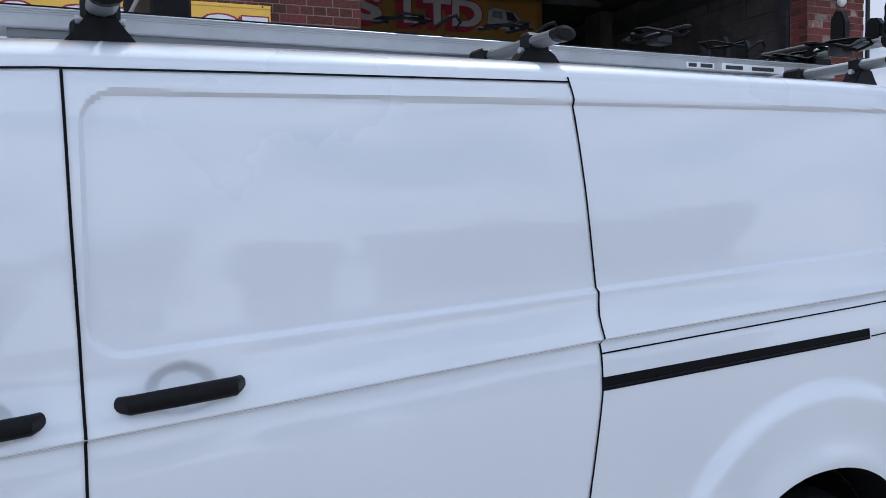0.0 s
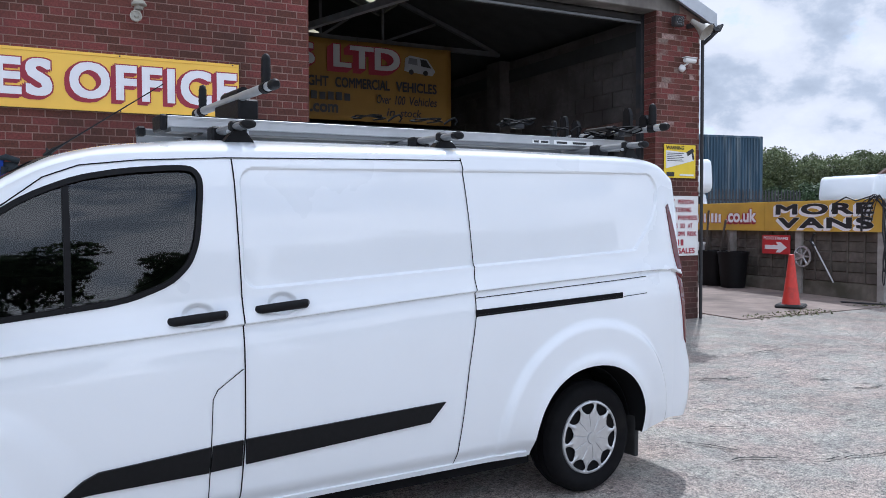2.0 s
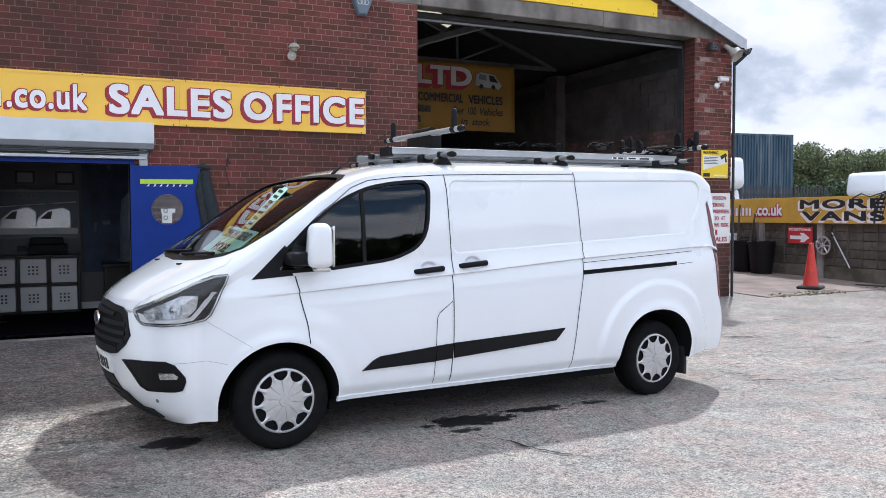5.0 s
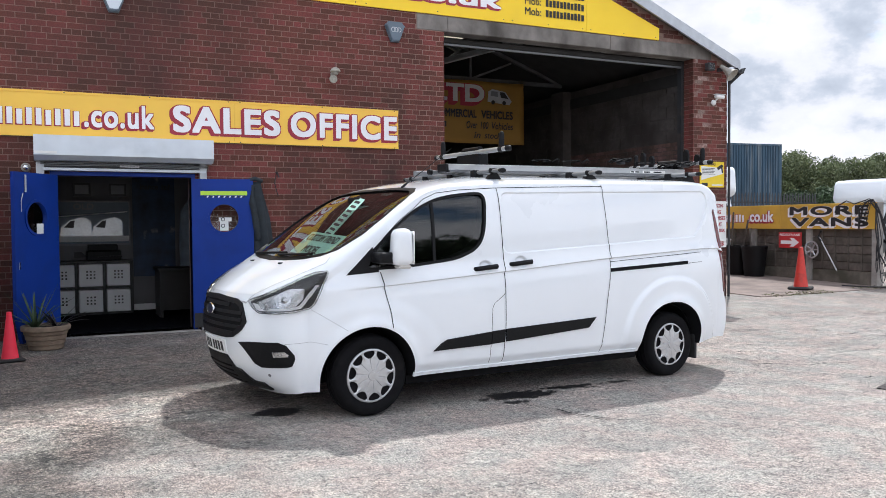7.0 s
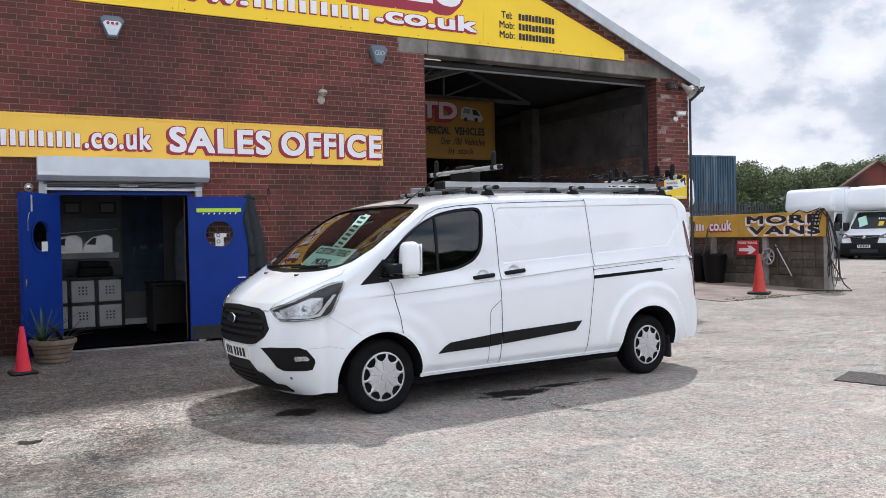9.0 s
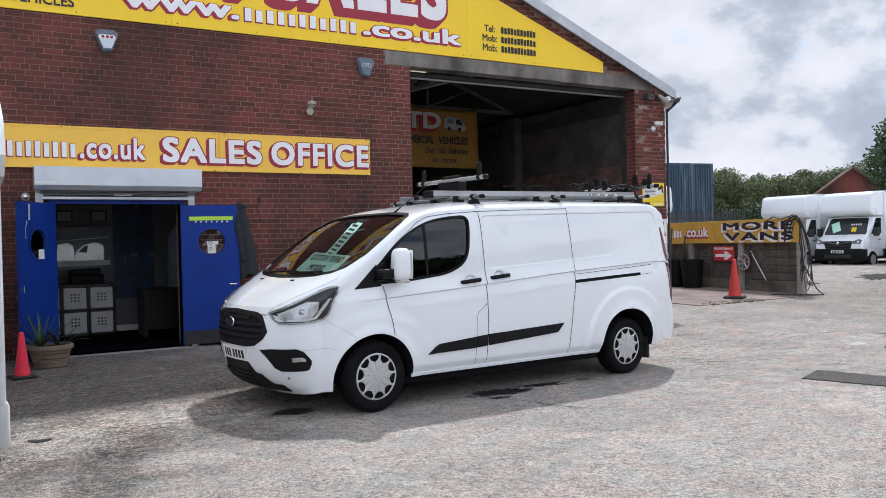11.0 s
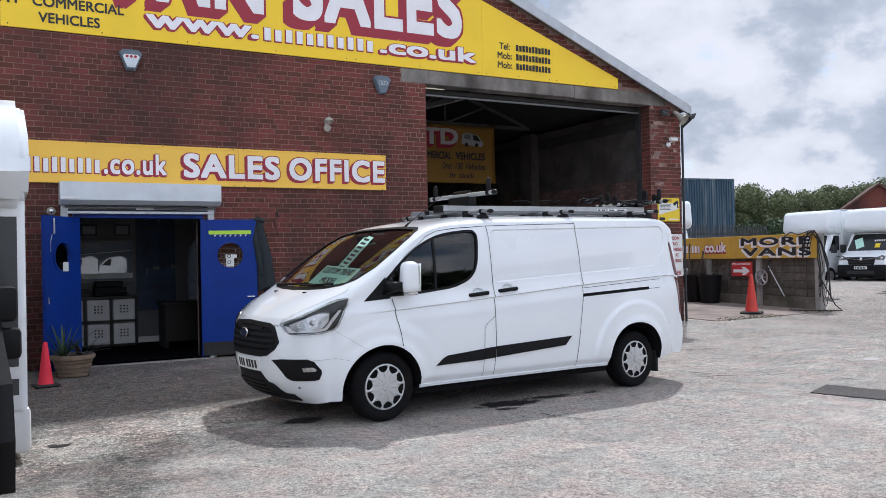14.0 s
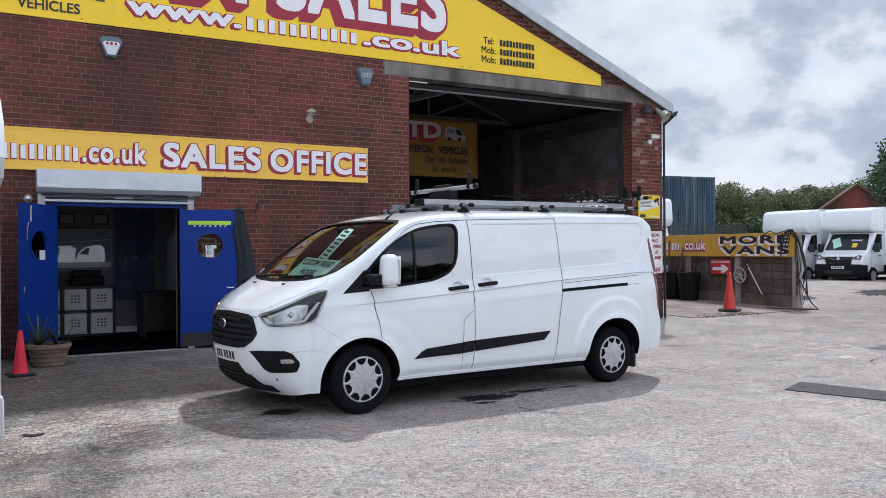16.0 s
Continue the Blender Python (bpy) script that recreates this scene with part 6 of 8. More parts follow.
    for sx in (-1, 1):
        lamp = part("headlamp", prism([(sx * 0.58, 0.98), (sx * 0.90, 0.96), (sx * 0.93, 1.14), (sx * 0.82, 1.17), (sx * 0.60, 1.08)], "y", -0.075, 0.12, bevel=0.015), M_lamp, v, "clear headlamp")
        part("headlamp_bulb", lathe([(0.0, -0.01), (0.05, -0.005), (0.06, 0.0)], 14, axis="y", at=(sx * 0.80, -0.08, 1.05)), M_chrome, lamp)
        mirror = part("door_mirror", box(sx * 1.16 - 0.10, sx * 1.16 + 0.10, 0.60, 0.76, 1.28, 1.62, bevel=0.03, seg=2), M_ink, v, smooth=40)
        part("mirror_arm", box(min(sx * 0.95, sx * 1.1), max(sx * 0.95, sx * 1.1), 0.66, 0.72, 1.36, 1.42), M_ink, mirror)
        part("side_window", prism([(0.66, 1.38), (1.42, 1.38), (1.42, 2.0), (1.02, 2.0)], "x", sx * 0.974 - 0.004, sx * 0.974 + 0.004), M_darkpane, v)
        part("door_handle", box(sx * 0.98 - 0.01, sx * 0.98 + 0.01, 1.18, 1.34, 1.12, 1.16), M_ink, v)
        part("door_line", box(sx * 0.972 - 0.002, sx * 0.972 + 0.002, 0.60, 0.606, 0.55, 1.34), M_gap, v)
        for y in (0.72, 4.2):
            whl = part("wheel", lathe([(0.0, -0.10), (0.32, -0.11), (0.345, -0.07), (0.345, 0.07), (0.32, 0.11), (0.0, 0.10)], 24, axis="x", at=(sx * 0.89, y, 0.345)), M_rubber, v, smooth=40)
            part("wheel_disc", lathe([(0.0, -0.115), (0.20, -0.112), (0.20, 0.112), (0.0, 0.115)], 20, axis="x", at=(sx * 0.89, y, 0.345)), M_silver, whl, smooth=40)
    part("chassis_rail", box(-0.8, 0.8, 0.9, 5.1, 0.35, 0.76), M_ink, v)
    return v


M_darkpane = mat("dark_glazing", (0.012, 0.014, 0.015), 0.06, var=0.1)
M_lamp = mat("lamp_glass", (0.30, 0.31, 0.32), 0.12, metal=0.4, coat=1.0, var=0.3, scale=14)
box_van(pose(25.75, 15.35, 0.05, 0, 0, -85), "white box van with a black grille and price cards")
box_van(pose(25.0, 17.7, 0.05, 0, 0, -84), "white box van parked in the far yard", False)
box_van(pose(27.2, 12.9, 0.05, 0, 0, -82), "white panel van at the end of the row", True, False)
mv = box_van(pose(15.2, 15.2, 0.2, 0, 0, -30), "white van nose behind the corner of the building", False)


# ---- motorhome parked at the side ----
def motorhome():
    m = thing("motorhome", pose(-4.17, 1.70, ground_z(0, 1.7), 0, 0, 3), "white coach-built motorhome with grey side stripes", "motorhome")
    part("side_wall", box(-2.2, 0, 0.0, 4.6, 0.40, 2.68, bevel=0.05, seg=3), M_paint, m, smooth=40)
    part("luton_pod", prism([(0.0, 1.92), (-0.30, 1.97), (-0.45, 2.15), (-0.36, 2.45), (0.0, 2.72), (1.2, 2.76), (1.2, 1.92)], "x", -2.2, 0.0, bevel=0.06), M_paint, m, smooth=40)
    for z0, z1 in ((0.54, 0.66), (0.75, 0.95), (1.01, 1.86)):
        part("stripe", box(-2.1, -0.06, -0.004, 0.001, z0, z1), M_stripe, m, "grey stripe")
    part("skirt", box(-2.15, 0.02, 0.02, 4.5, 0.10, 0.44, bevel=0.04, seg=2), M_white, m, smooth=40)
    part("cab", prism([(-1.75, 0.16), (-1.85, 0.55), (-1.65, 0.90), (-0.75, 1.12), (0.0, 1.85), (0.0, 0.16)], "x", -2.02, -0.20, bevel=0.08), M_black, m, smooth=40)
    part("windscreen", prism([(-0.70, 1.17), (-0.06, 1.79), (-0.10, 1.84), (-0.75, 1.21)], "x", -1.86, -0.36), M_darkpane, m)
    part("bonnet_line", box(-1.9, -0.32, -1.668, -1.655, 0.86, 0.872), M_gap, m)
    for x in (-0.55, -1.67):
        part("headlamp", box(x - 0.17, x + 0.17, -1.87, -1.70, 0.60, 0.78, bevel=0.03), M_lamp, m, "clear headlamp")
    part("front_grille", box(-1.42, -0.80, -1.875, -1.80, 0.42, 0.66, bevel=0.02), M_gap, m)
    part("mirror", box(-0.34, -0.10, -0.62, -0.48, 1.12, 1.36, bevel=0.04, seg=2), M_black, m, smooth=40)
    part("mirror", box(-0.30, -0.08, -0.62, -0.48, 0.86, 1.08, bevel=0.04, seg=2), M_black, m, smooth=40)
    part("mirror_arm", box(-0.36, -0.20, -0.58, -0.50, 0.95, 1.25, bevel=0.02), M_black, m)
    for x in (-0.36, -1.86):
        part("wheel", lathe([(0.30, -0.1), (0.33, -0.08), (0.33, 0.08), (0.30, 0.1)], 28, axis="x", at=(x, -0.75, 0.30)), M_rubber, m)
        part("rear_wheel", lathe([(0.30, -0.1), (0.33, -0.08), (0.33, 0.08), (0.30, 0.1)], 28, axis="x", at=(x, 3.6, 0.30)), M_rubber, m)


M_stripe = mat("stripe_grey", (0.06, 0.063, 0.068), 0.35, var=0.05)
motorhome()


# steel frame and tools at the corner behind the building
fr = thing("steel_trolley", pose(11.05, 11.2, ground_z(0, 11), 0, 0, 20), "rusty dark steel trolley frame standing by the wall", "trolley")
for x in (0.0, 0.30):
    part("upright", tube([(x, 0, 0), (x, 0, 2.6 - 0.3 * (x > 0))], 0.025, seg=6), M_dark, fr)
for z in (0.5, 1.3, 1.9, 2.2):
    part("rung", tube([(0, 0, z), (0.30, 0, z)], 0.02, seg=6), M_dark, fr)
part("brace", tube([(0.3, 0, 2.2), (-0.25, 0.1, 1.2)], 0.02, seg=6), M_dark, fr)
tagged(part("old_tyre", lathe([(0.22, -0.09), (0.30, -0.10), (0.34, -0.06), (0.34, 0.06), (0.30, 0.10), (0.22, 0.09)], 28, axis="y", ring=True), M_rubber, at=pose(7.82, 8.6, ground_z(0, 8.6) + 0.95, 0, 0, 90)), "black tyre hung on the workshop's side wall", "tyre")


# ---- the white panel van ----
M_mirror = mat("mirror_silver", (0.9, 0.9, 0.9), 0.02, metal=1.0)
M_lampback = mat("lamp_housing", (0.02, 0.021, 0.022), 0.3, metal=0.3, var=0.1)
M_bowl = mat("lamp_reflector", (0.55, 0.56, 0.57), 0.2, metal=0.85, var=0.15, scale=25, bump=0.004, bscale=45)
M_drl = mat("daylight_strip", (0.86, 0.87, 0.88), 0.25, var=0.03)
M_lens = mat("indicator_lens", (0.62, 0.60, 0.56), 0.2, coat=0.5)
# van frame: x to the rear from the front hub, y = 0 on the middle line (near side negative), z up
VAN = Matrix.Translation((-1.3, 1.633, 0.335)) @ pose(0, 0, 0, 0, 0.5, 6.14) @ Matrix.Translation((0, 0.93, -0.335))
XF, XR = -0.50, 4.02
E_TOP = [(-0.50, 0.985), (-0.40, 1.045), (-0.28, 1.12), (-0.15, 1.215), (0.0, 1.345), (0.15, 1.478), (0.30, 1.598), (0.45, 1.70), (0.60, 1.760), (0.80, 1.793), (1.2, 1.821), (1.8, 1.844), (2.4, 1.863), (3.0, 1.877), (3.5, 1.883), (3.75, 1.868), (3.90, 1.80), (4.02, 1.66)]
C_NOSE = [(0.0, -0.68, 0.20), (0.10, -0.79, 0.27), (0.25, -0.875, 0.37), (0.40, -0.925, 0.50), (0.6, -0.948, 0.66), (0.8, -0.935, 0.82), (0.92, -0.90, 0.915), (1.0, -0.865, 0.965)]
C_TOP = [(-0.50, -0.865, 0.965), (-0.42, -0.72, 1.07), (-0.34, -0.58, 1.148), (-0.28, -0.48, 1.198), (-0.22, -0.40, 1.238), (-0.10, -0.23, 1.345), (0.05, -0.01, 1.490), (0.20, 0.20, 1.625), (0.32, 0.36, 1.722), (0.45, 0.52, 1.800), (0.60, 0.70, 1.855), (0.8, 0.9, 1.895), (1.2, 1.28, 1.938), (2.4, 2.42, 1.965), (3.4, 3.45, 1.970), (3.75, 3.82, 1.962), (3.9, 4.0, 1.935), (4.02, 4.10, 1.88)]
C_REAR = [(0.0, 4.24, 0.34), (0.1, 4.27, 0.42), (0.3, 4.27, 0.62), (0.42, 4.22, 0.74), (0.7, 4.19, 1.20), (0.9, 4.14, 1.65), (1.0, 4.10, 1.88)]
HALF = [(0.2, 0.945), (0.3, 0.962), (0.45, 0.980), (0.62, 0.990), (0.9, 0.990), (1.05, 0.988), (1.12, 0.983), (1.17, 0.966), (1.23, 0.951), (1.3, 0.945), (1.5, 0.928), (1.7, 0.900), (1.78, 0.878), (1.85, 0.848), (1.9, 0.82)]
BELT = [(-0.4, 0.995), (0.13, 1.026), (1.23, 1.101), (2.45, 1.19), (3.7, 1.26)]




def recess(x, z, x0, x1, r):
    """How far (x, z) lies inside a rounded panel field that follows the belt line."""
    lo, hi = 1.245 + 0.0565 * (x - 1.3) + 0.9 * max(0.0, x - 3.62), 1.774 + 0.027 * (x - 1.3)
    cx, cz = (x0 + x1) / 2, (lo + hi) / 2
    qx, qz = abs(x - cx) - (x1 - x0) / 2 + r, abs(z - cz) - (hi - lo) / 2 + r
    return -(math.hypot(max(qx, 0), max(qz, 0)) + min(max(qx, qz), 0) - r)


def half_width(x, z):
    b = curve_at(BELT, x)
    w = curve_at(HALF, z - (b - 1.12) * smooth01(0.7, 1.05, z) * 0.9)
    # rounded front and rear quarters
    w -= 0.125 * max(0.0, (0.10 - x) / 0.6) ** 2.2
    w -= 0.050 * max(0.0, (x - 3.35) / 0.67) ** 2.4
    # shoulder: a soft hollow under the crease
    if z < b + 0.004:
        w -= 0.030 * math.exp(-(b - min(z, b)) / 0.11) * smooth01(b + 0.004, b - 0.008, z) * smooth01(-0.3, 0.3, x)
    # pressed panel fields in the sliding door and the quarter
    for x0, x1, rc in ((1.252, 2.70, 0.075), (2.10, 3.905, 0.12)):
        d = recess(x, z, x0, x1, rc)
        gate = 1.0 if (x < 2.44) == (x0 < 2.0) else 0.0
        w -= 0.014 * gate * smooth01(0.0, 0.012, d)
    # wheel arch lips and the rear haunch
    for cx, cz, rr in ((-0.02, 0.335, 0.40), (3.255, 0.335, 0.43)):
        d = math.hypot(x - cx, z - cz)
        w += 0.016 * math.exp(-((d - rr) / 0.05) ** 2)
    d = math.hypot((x - 3.27) / 1.06, z - 0.36)
    w += 0.030 * smooth01(0.648, 0.595, d) * smooth01(0.2, 0.5, z)
    d = math.hypot((x + 0.02) / 1.15, z - 0.34)
    w += 0.012 * smooth01(0.62, 0.50, d) * smooth01(0.2, 0.5, z)
    # scoops behind the door handles
    for x0, z0 in ((0.938, 1.132), (1.306, 1.163)):
        d = math.hypot((x - x0 - 0.118) / 0.075, (z - z0 - 0.018) / 0.052)
        if d < 1:
            w -= 0.020 * smooth01(1.0, 0.55, d)
    # rocker tuck
    w -= 0.03 * smooth01(0.40, 0.30, z) * smooth01(0.30, 0.42, x) * smooth01(2.95, 2.8, x)
    return w


def table3(t, u):
    return curve_at([(a, b) for a, b, _ in t], u), curve_at([(a, c) for a, _, c in t], u)


def van_shell():
    nv = 22
    xs, x = [], XF
    while x < XR - 0.006:
        xs.append(x)
        x += 0.0036 if 0.97 < x < 1.14 or 1.245 < x < 1.50 or 2.43 < x < 2.46 or 3.75 < x < 3.92 else 0.0125
    xs.append(XR)
    nx = len(xs) - 1

    def zb(x):
        return 0.24 + 0.06 * smooth01(-0.5, 0.2, x) + 0.05 * smooth01(3.5, 4.0, x)
    bm = bmesh.new()
    out = {}
    for sgn in (-1, 1):
        side = []
        for x in xs:
            top, bot = curve_at(E_TOP, x), zb(x)
            k1 = min(curve_at(BELT, x), bot + 0.72 * (top - bot))
            k2 = min(1.245 + 0.0565 * (x - 1.3), k1 + 0.35 * (top - k1))
            k3 = min(1.774 + 0.027 * (x - 1.3), k2 + 0.85 * (top - k2))
            zs = []
            for a, b, n in ((bot, k1 - 0.012, 78), (k1 - 0.012, k1 + 0.008, 6), (k1 + 0.008, k2 - 0.004, 26), (k2 - 0.004, k2 + 0.018, 8), (k2 + 0.018, k2 + 0.018 + 0.16 * (k3 - k2), 18), (k2 + 0.018 + 0.16 * (k3 - k2), k3 - 0.018 - 0.16 * (k3 - k2), 26), (k3 - 0.018 - 0.16 * (k3 - k2), k3 - 0.018, 18), (k3 - 0.018, k3 + 0.004, 8), (k3 + 0.004, top, 10)):
                zs += [a + (b - a) * q / n for q in range(n)]
            zs.append(top)
            side.append([(x, z) for z in zs])
        nz = len(side[0]) - 1
        sv = [[bm.verts.new((x, sgn * half_width(x, z), z)) for x, z in col] for col in side]
        for i in range(nx):
            for j in range(nz):
                q = (sv[i][j], sv[i + 1][j], sv[i + 1][j + 1], sv[i][j + 1])
                bm.faces.new(q if sgn < 0 else q[::-1])
        # ribs: nose rows, top columns, rear rows
        ribs = []

        def share(i, j):
            z0, z1 = side[i][0][1], side[i][nz][1]
            return (side[i][j][1] - z0) / (z1 - z0)
        for j in range(nz):
            ribs.append((table3(C_NOSE, share(0, j)), sv[0][j], 2.05))
        for i in range(nx + 1):
            x = xs[i]
            p = curve_at([(-0.5, 2.05), (-0.36, 2.5), (-0.2, 3.3), (0.4, 3.3), (0.9, 2.4), (2.4, 2.4), (3.6, 2.9), (4.02, 5.0)], x)
            ribs.append((table3(C_TOP, x), sv[i][nz], p))
        for j in range(nz - 1, -1, -1):
            ribs.append((table3(C_REAR, share(nx, j)), sv[nx][j], 5.0))
        rows = []
        for (cx, cz), ev, p in ribs:
            row = []
            for k in range(nv + 1):
                if k == nv:
                    row.append(ev)
                    continue
                v = math.sin(math.pi / 2 * k / nv)
                d = 1 - (1 - v ** p) ** (1 / p)
                crown = 0.0
                if k == 0 and (len(rows), 0) in out:
                    row.append(out[(len(rows), 0)])
                    continue
                nv_ = bm.verts.new((cx + (ev.co.x - cx) * d, ev.co.y * v, cz + (ev.co.z - cz) * d))
                if k == 0:
                    out[(len(rows), 0)] = nv_
                row.append(nv_)
            rows.append(row)
        for a, b in zip(rows, rows[1:]):
            for k in range(nv):
                q = (a[k], b[k], b[k + 1], a[k + 1])
                try:
                    bm.faces.new(q[::-1] if sgn < 0 else q)
                except ValueError:
                    pass
        out[("bottom", sgn)] = [r[:] for r in (rows[0],)][0][::1] + [sv[i][0] for i in range(1, nx + 1)] + rows[-1][::-1][1:]
    # floor pan
    a, b = out[("bottom", -1)], out[("bottom", 1)]
    for k in range(len(a) - 1):
        vs = []
        for v in (a[k], a[k + 1], b[k + 1], b[k]):
            if v not in vs:
                vs.append(v)
        if len(vs) > 2:
            try:
                bm.faces.new(vs)
            except ValueError:
                pass
    # the tail is a little shorter than the rows that build it
    for v in bm.verts:
        v.co.x -= 0.045 * smooth01(3.62, 4.05, v.co.x)
    bmesh.ops.recalc_face_normals(bm, faces=bm.faces)
    return bm


van = thing("panel_van", VAN, "clean white long panel van with tinted cab windows and roof rack", "van")
shell_bm = van_shell()
SHELL = BVHTree.FromBMesh(shell_bm)
shell_mesh = mesh_of(shell_bm, "body", [M_paint, M_black, M_gap], 0)

WIN_SIDE = [(-0.03, 1.165), (0.345, 1.182), (0.762, 1.226), (0.945, 1.295), (1.018, 1.368), (1.052, 1.46), (1.074, 1.66), (1.073, 1.715), (1.052, 1.745), (0.99, 1.748), (0.788, 1.727), (0.612, 1.692), (0.44, 1.62), (0.285, 1.515), (0.14, 1.392), (0.03, 1.29)]


def rounded(poly, times=2):
    """The outline with its corners cut again and again."""
    for _ in range(times):
        out = []
        for (x0, y0), (x1, y1) in zip(poly, poly[1:] + poly[:1]):
            out += [(x0 * 0.8 + x1 * 0.2, y0 * 0.8 + y1 * 0.2), (x0 * 0.2 + x1 * 0.8, y0 * 0.2 + y1 * 0.8)]
        poly = out
    return poly


WIN_SIDE = WIN_SIDE[:2] + [p for p in rounded(WIN_SIDE)[6:4 * len(WIN_SIDE) - 6]] + WIN_SIDE[-1:]
SCREEN_HALF = [(0.0, 1.228), (0.30, 1.232), (0.55, 1.248), (0.72, 1.275), (0.80, 1.318), (0.845, 1.42), (0.838, 1.55), (0.805, 1.68), (0.76, 1.745), (0.68, 1.775), (0.35, 1.795)]
SCREEN = SCREEN_HALF + [(-y, z) for y, z in SCREEN_HALF[:0:-1]]
SCREEN = [(y, z) for y, z in SCREEN]


def cut(target, cutter_bm, index):
    """Cut a solid out of the shell; the cut faces take the shell's material of that index."""
    me = bpy.data.meshes.new("cutter")
    for f in cutter_bm.faces:
        f.material_index = index
    cutter_bm.to_mesh(me)
    cutter_bm.free()
    for m in (M_paint, M_black, M_gap):
        me.materials.append(m)
    c = new("cutter", me)
    t = new("target", target)
    b = t.modifiers.new("cut", "BOOLEAN")
    b.operation, b.object, b.solver = "DIFFERENCE", c, "EXACT"
    dg = bpy.context.evaluated_depsgraph_get()
    res = bpy.data.meshes.new_from_object(t.evaluated_get(dg))
    bpy.data.objects.remove(t); bpy.data.objects.remove(c)
    return res


def arch(cx, cz, rx, rz, y0, y1, bm, p=2.0):
    n = 40
    poly = []
    for k in range(n + 1):
        c, q = math.cos(math.pi * k / n), math.sin(math.pi * k / n)
        poly.append((cx + rx * math.copysign(abs(c) ** (2 / p), c), cz + rz * max(q, 0.0) ** (2 / p)))
    poly = poly + [(cx - rx * 0.97, 0.0), (cx + rx * 0.97, 0.0)]
    return prism(poly, "y", y0, y1, bm)


cuts = bmesh.new()
for s in (-1, 1):
    ya, yb = (-1.2, -0.62) if s < 0 else (0.62, 1.2)
    arch(-0.025, 0.335, 0.385, 0.385, ya, yb, cuts)
    arch(3.238, 0.335, 0.420, 0.415, ya, yb, cuts, 2.2)
shell_mesh = cut(shell_mesh, cuts, 2)
cab = prism([(-0.30, 0.98), (1.05, 0.62), (1.12, 1.76), (0.66, 1.77), (0.34, 1.62), (-0.34, 1.14)], "y", -0.80, 0.80)
shell_mesh = cut(shell_mesh, cab, 2)
wins = bmesh.new()
prism(WIN_SIDE, "y", -1.2, -0.6, wins)
prism(WIN_SIDE, "y", 0.6, 1.2, wins)
prism(SCREEN, "x", -0.75, 0.60, wins)
shell_mesh = cut(shell_mesh, wins, 1)
shell_mesh.shade_smooth()
shell_mesh.set_sharp_from_angle(angle=radians(32))
part("body", shell_mesh, None, van)


def project(a, b, axis, side=-1):
    """The place and normal of the shell as seen along an axis: side views give (x, z), front and rear views (y, z), top views (x, y)."""
    o, d = {"side": ((a, side * 3, b), (0, -side, 0)), "front": ((-4, a, b), (1, 0, 0)), "rear": ((8, a, b), (-1, 0, 0)), "top": ((a, b, 4), (0, 0, -1))}[axis]
    hit = SHELL.ray_cast(Vector(o), Vector(d))
    if hit[0] is None:
        near = SHELL.find_nearest(Vector(o) + Vector(d) * 2.2)
        return near[0], near[1]
    n = hit[1]
    return hit[0], n if n.dot(Vector(d)) < 0 else -n


def patch(poly, axis, lift, depth, step=0.03, side=-1, holes=()):
    """A panel that follows the shell: a flat outline laid onto it, lifted off it and given an edge."""
    def dense(pg):
        out = []
        for (x0, y0), (x1, y1) in zip(pg, pg[1:] + pg[:1]):
            n = max(1, int(math.hypot(x1 - x0, y1 - y0) / step))
            out += [(x0 + (x1 - x0) * k / n, y0 + (y1 - y0) * k / n) for k in range(n)]
        return out
    ring = dense(poly)
    pts = [Vector(p) for p in ring]
    nb = len(pts)
    xs, ys = [p[0] for p in poly], [p[1] for p in poly]

    def inside(x, y):
        c = False
        for (x0, y0), (x1, y1) in zip(poly, poly[1:] + poly[:1]):
            if (y0 > y) != (y1 > y) and x < (x1 - x0) * (y - y0) / (y1 - y0) + x0:
                c = not c
        return c
    x = min(xs) + step / 2
    while x < max(xs):
        y = min(ys) + step / 2
        while y < max(ys):
            if inside(x, y) and min((p - Vector((x, y))).length for p in pts[:nb]) > step * 0.5:
                pts.append(Vector((x, y)))
            y += step
        x += step
    co, _, faces, _, _, _ = delaunay_2d_cdt(pts, [], [list(range(nb))], 1, 1e-6)
    bm = bmesh.new()
    vs, ns = [], []
    for c in co:
        p, n = project(c[0], c[1], axis, side)
        vs.append(bm.verts.new(p + n * lift)); ns.append(n)
    for f in faces:
        try:
            bm.faces.new([vs[i] for i in f])
        except ValueError:
            pass
    bmesh.ops.recalc_face_normals(bm, faces=bm.faces)
    if sum((f.normal.dot(ns[f.verts[0].index if f.verts[0].index >= 0 else 0]) for f in bm.faces)) < 0:
        bmesh.ops.reverse_faces(bm, faces=bm.faces)
    if depth:
        edges = [e for e in bm.edges if e.is_boundary]
        new_v = {}
        for e in edges:
            for v in e.verts:
                if v not in new_v:
                    new_v[v] = None
        for v in new_v:
            k = vs.index(v) if v in vs else 0
            new_v[v] = bm.verts.new(v.co - ns[k] * depth)
        for e in edges:
            f = e.link_faces[0]
            a, b = e.verts
            lp = [l for l in f.loops if l.edge == e][0]
            a, b = lp.vert, lp.link_loop_next.vert
            bm.faces.new((b, a, new_v[a], new_v[b]))
    return bm


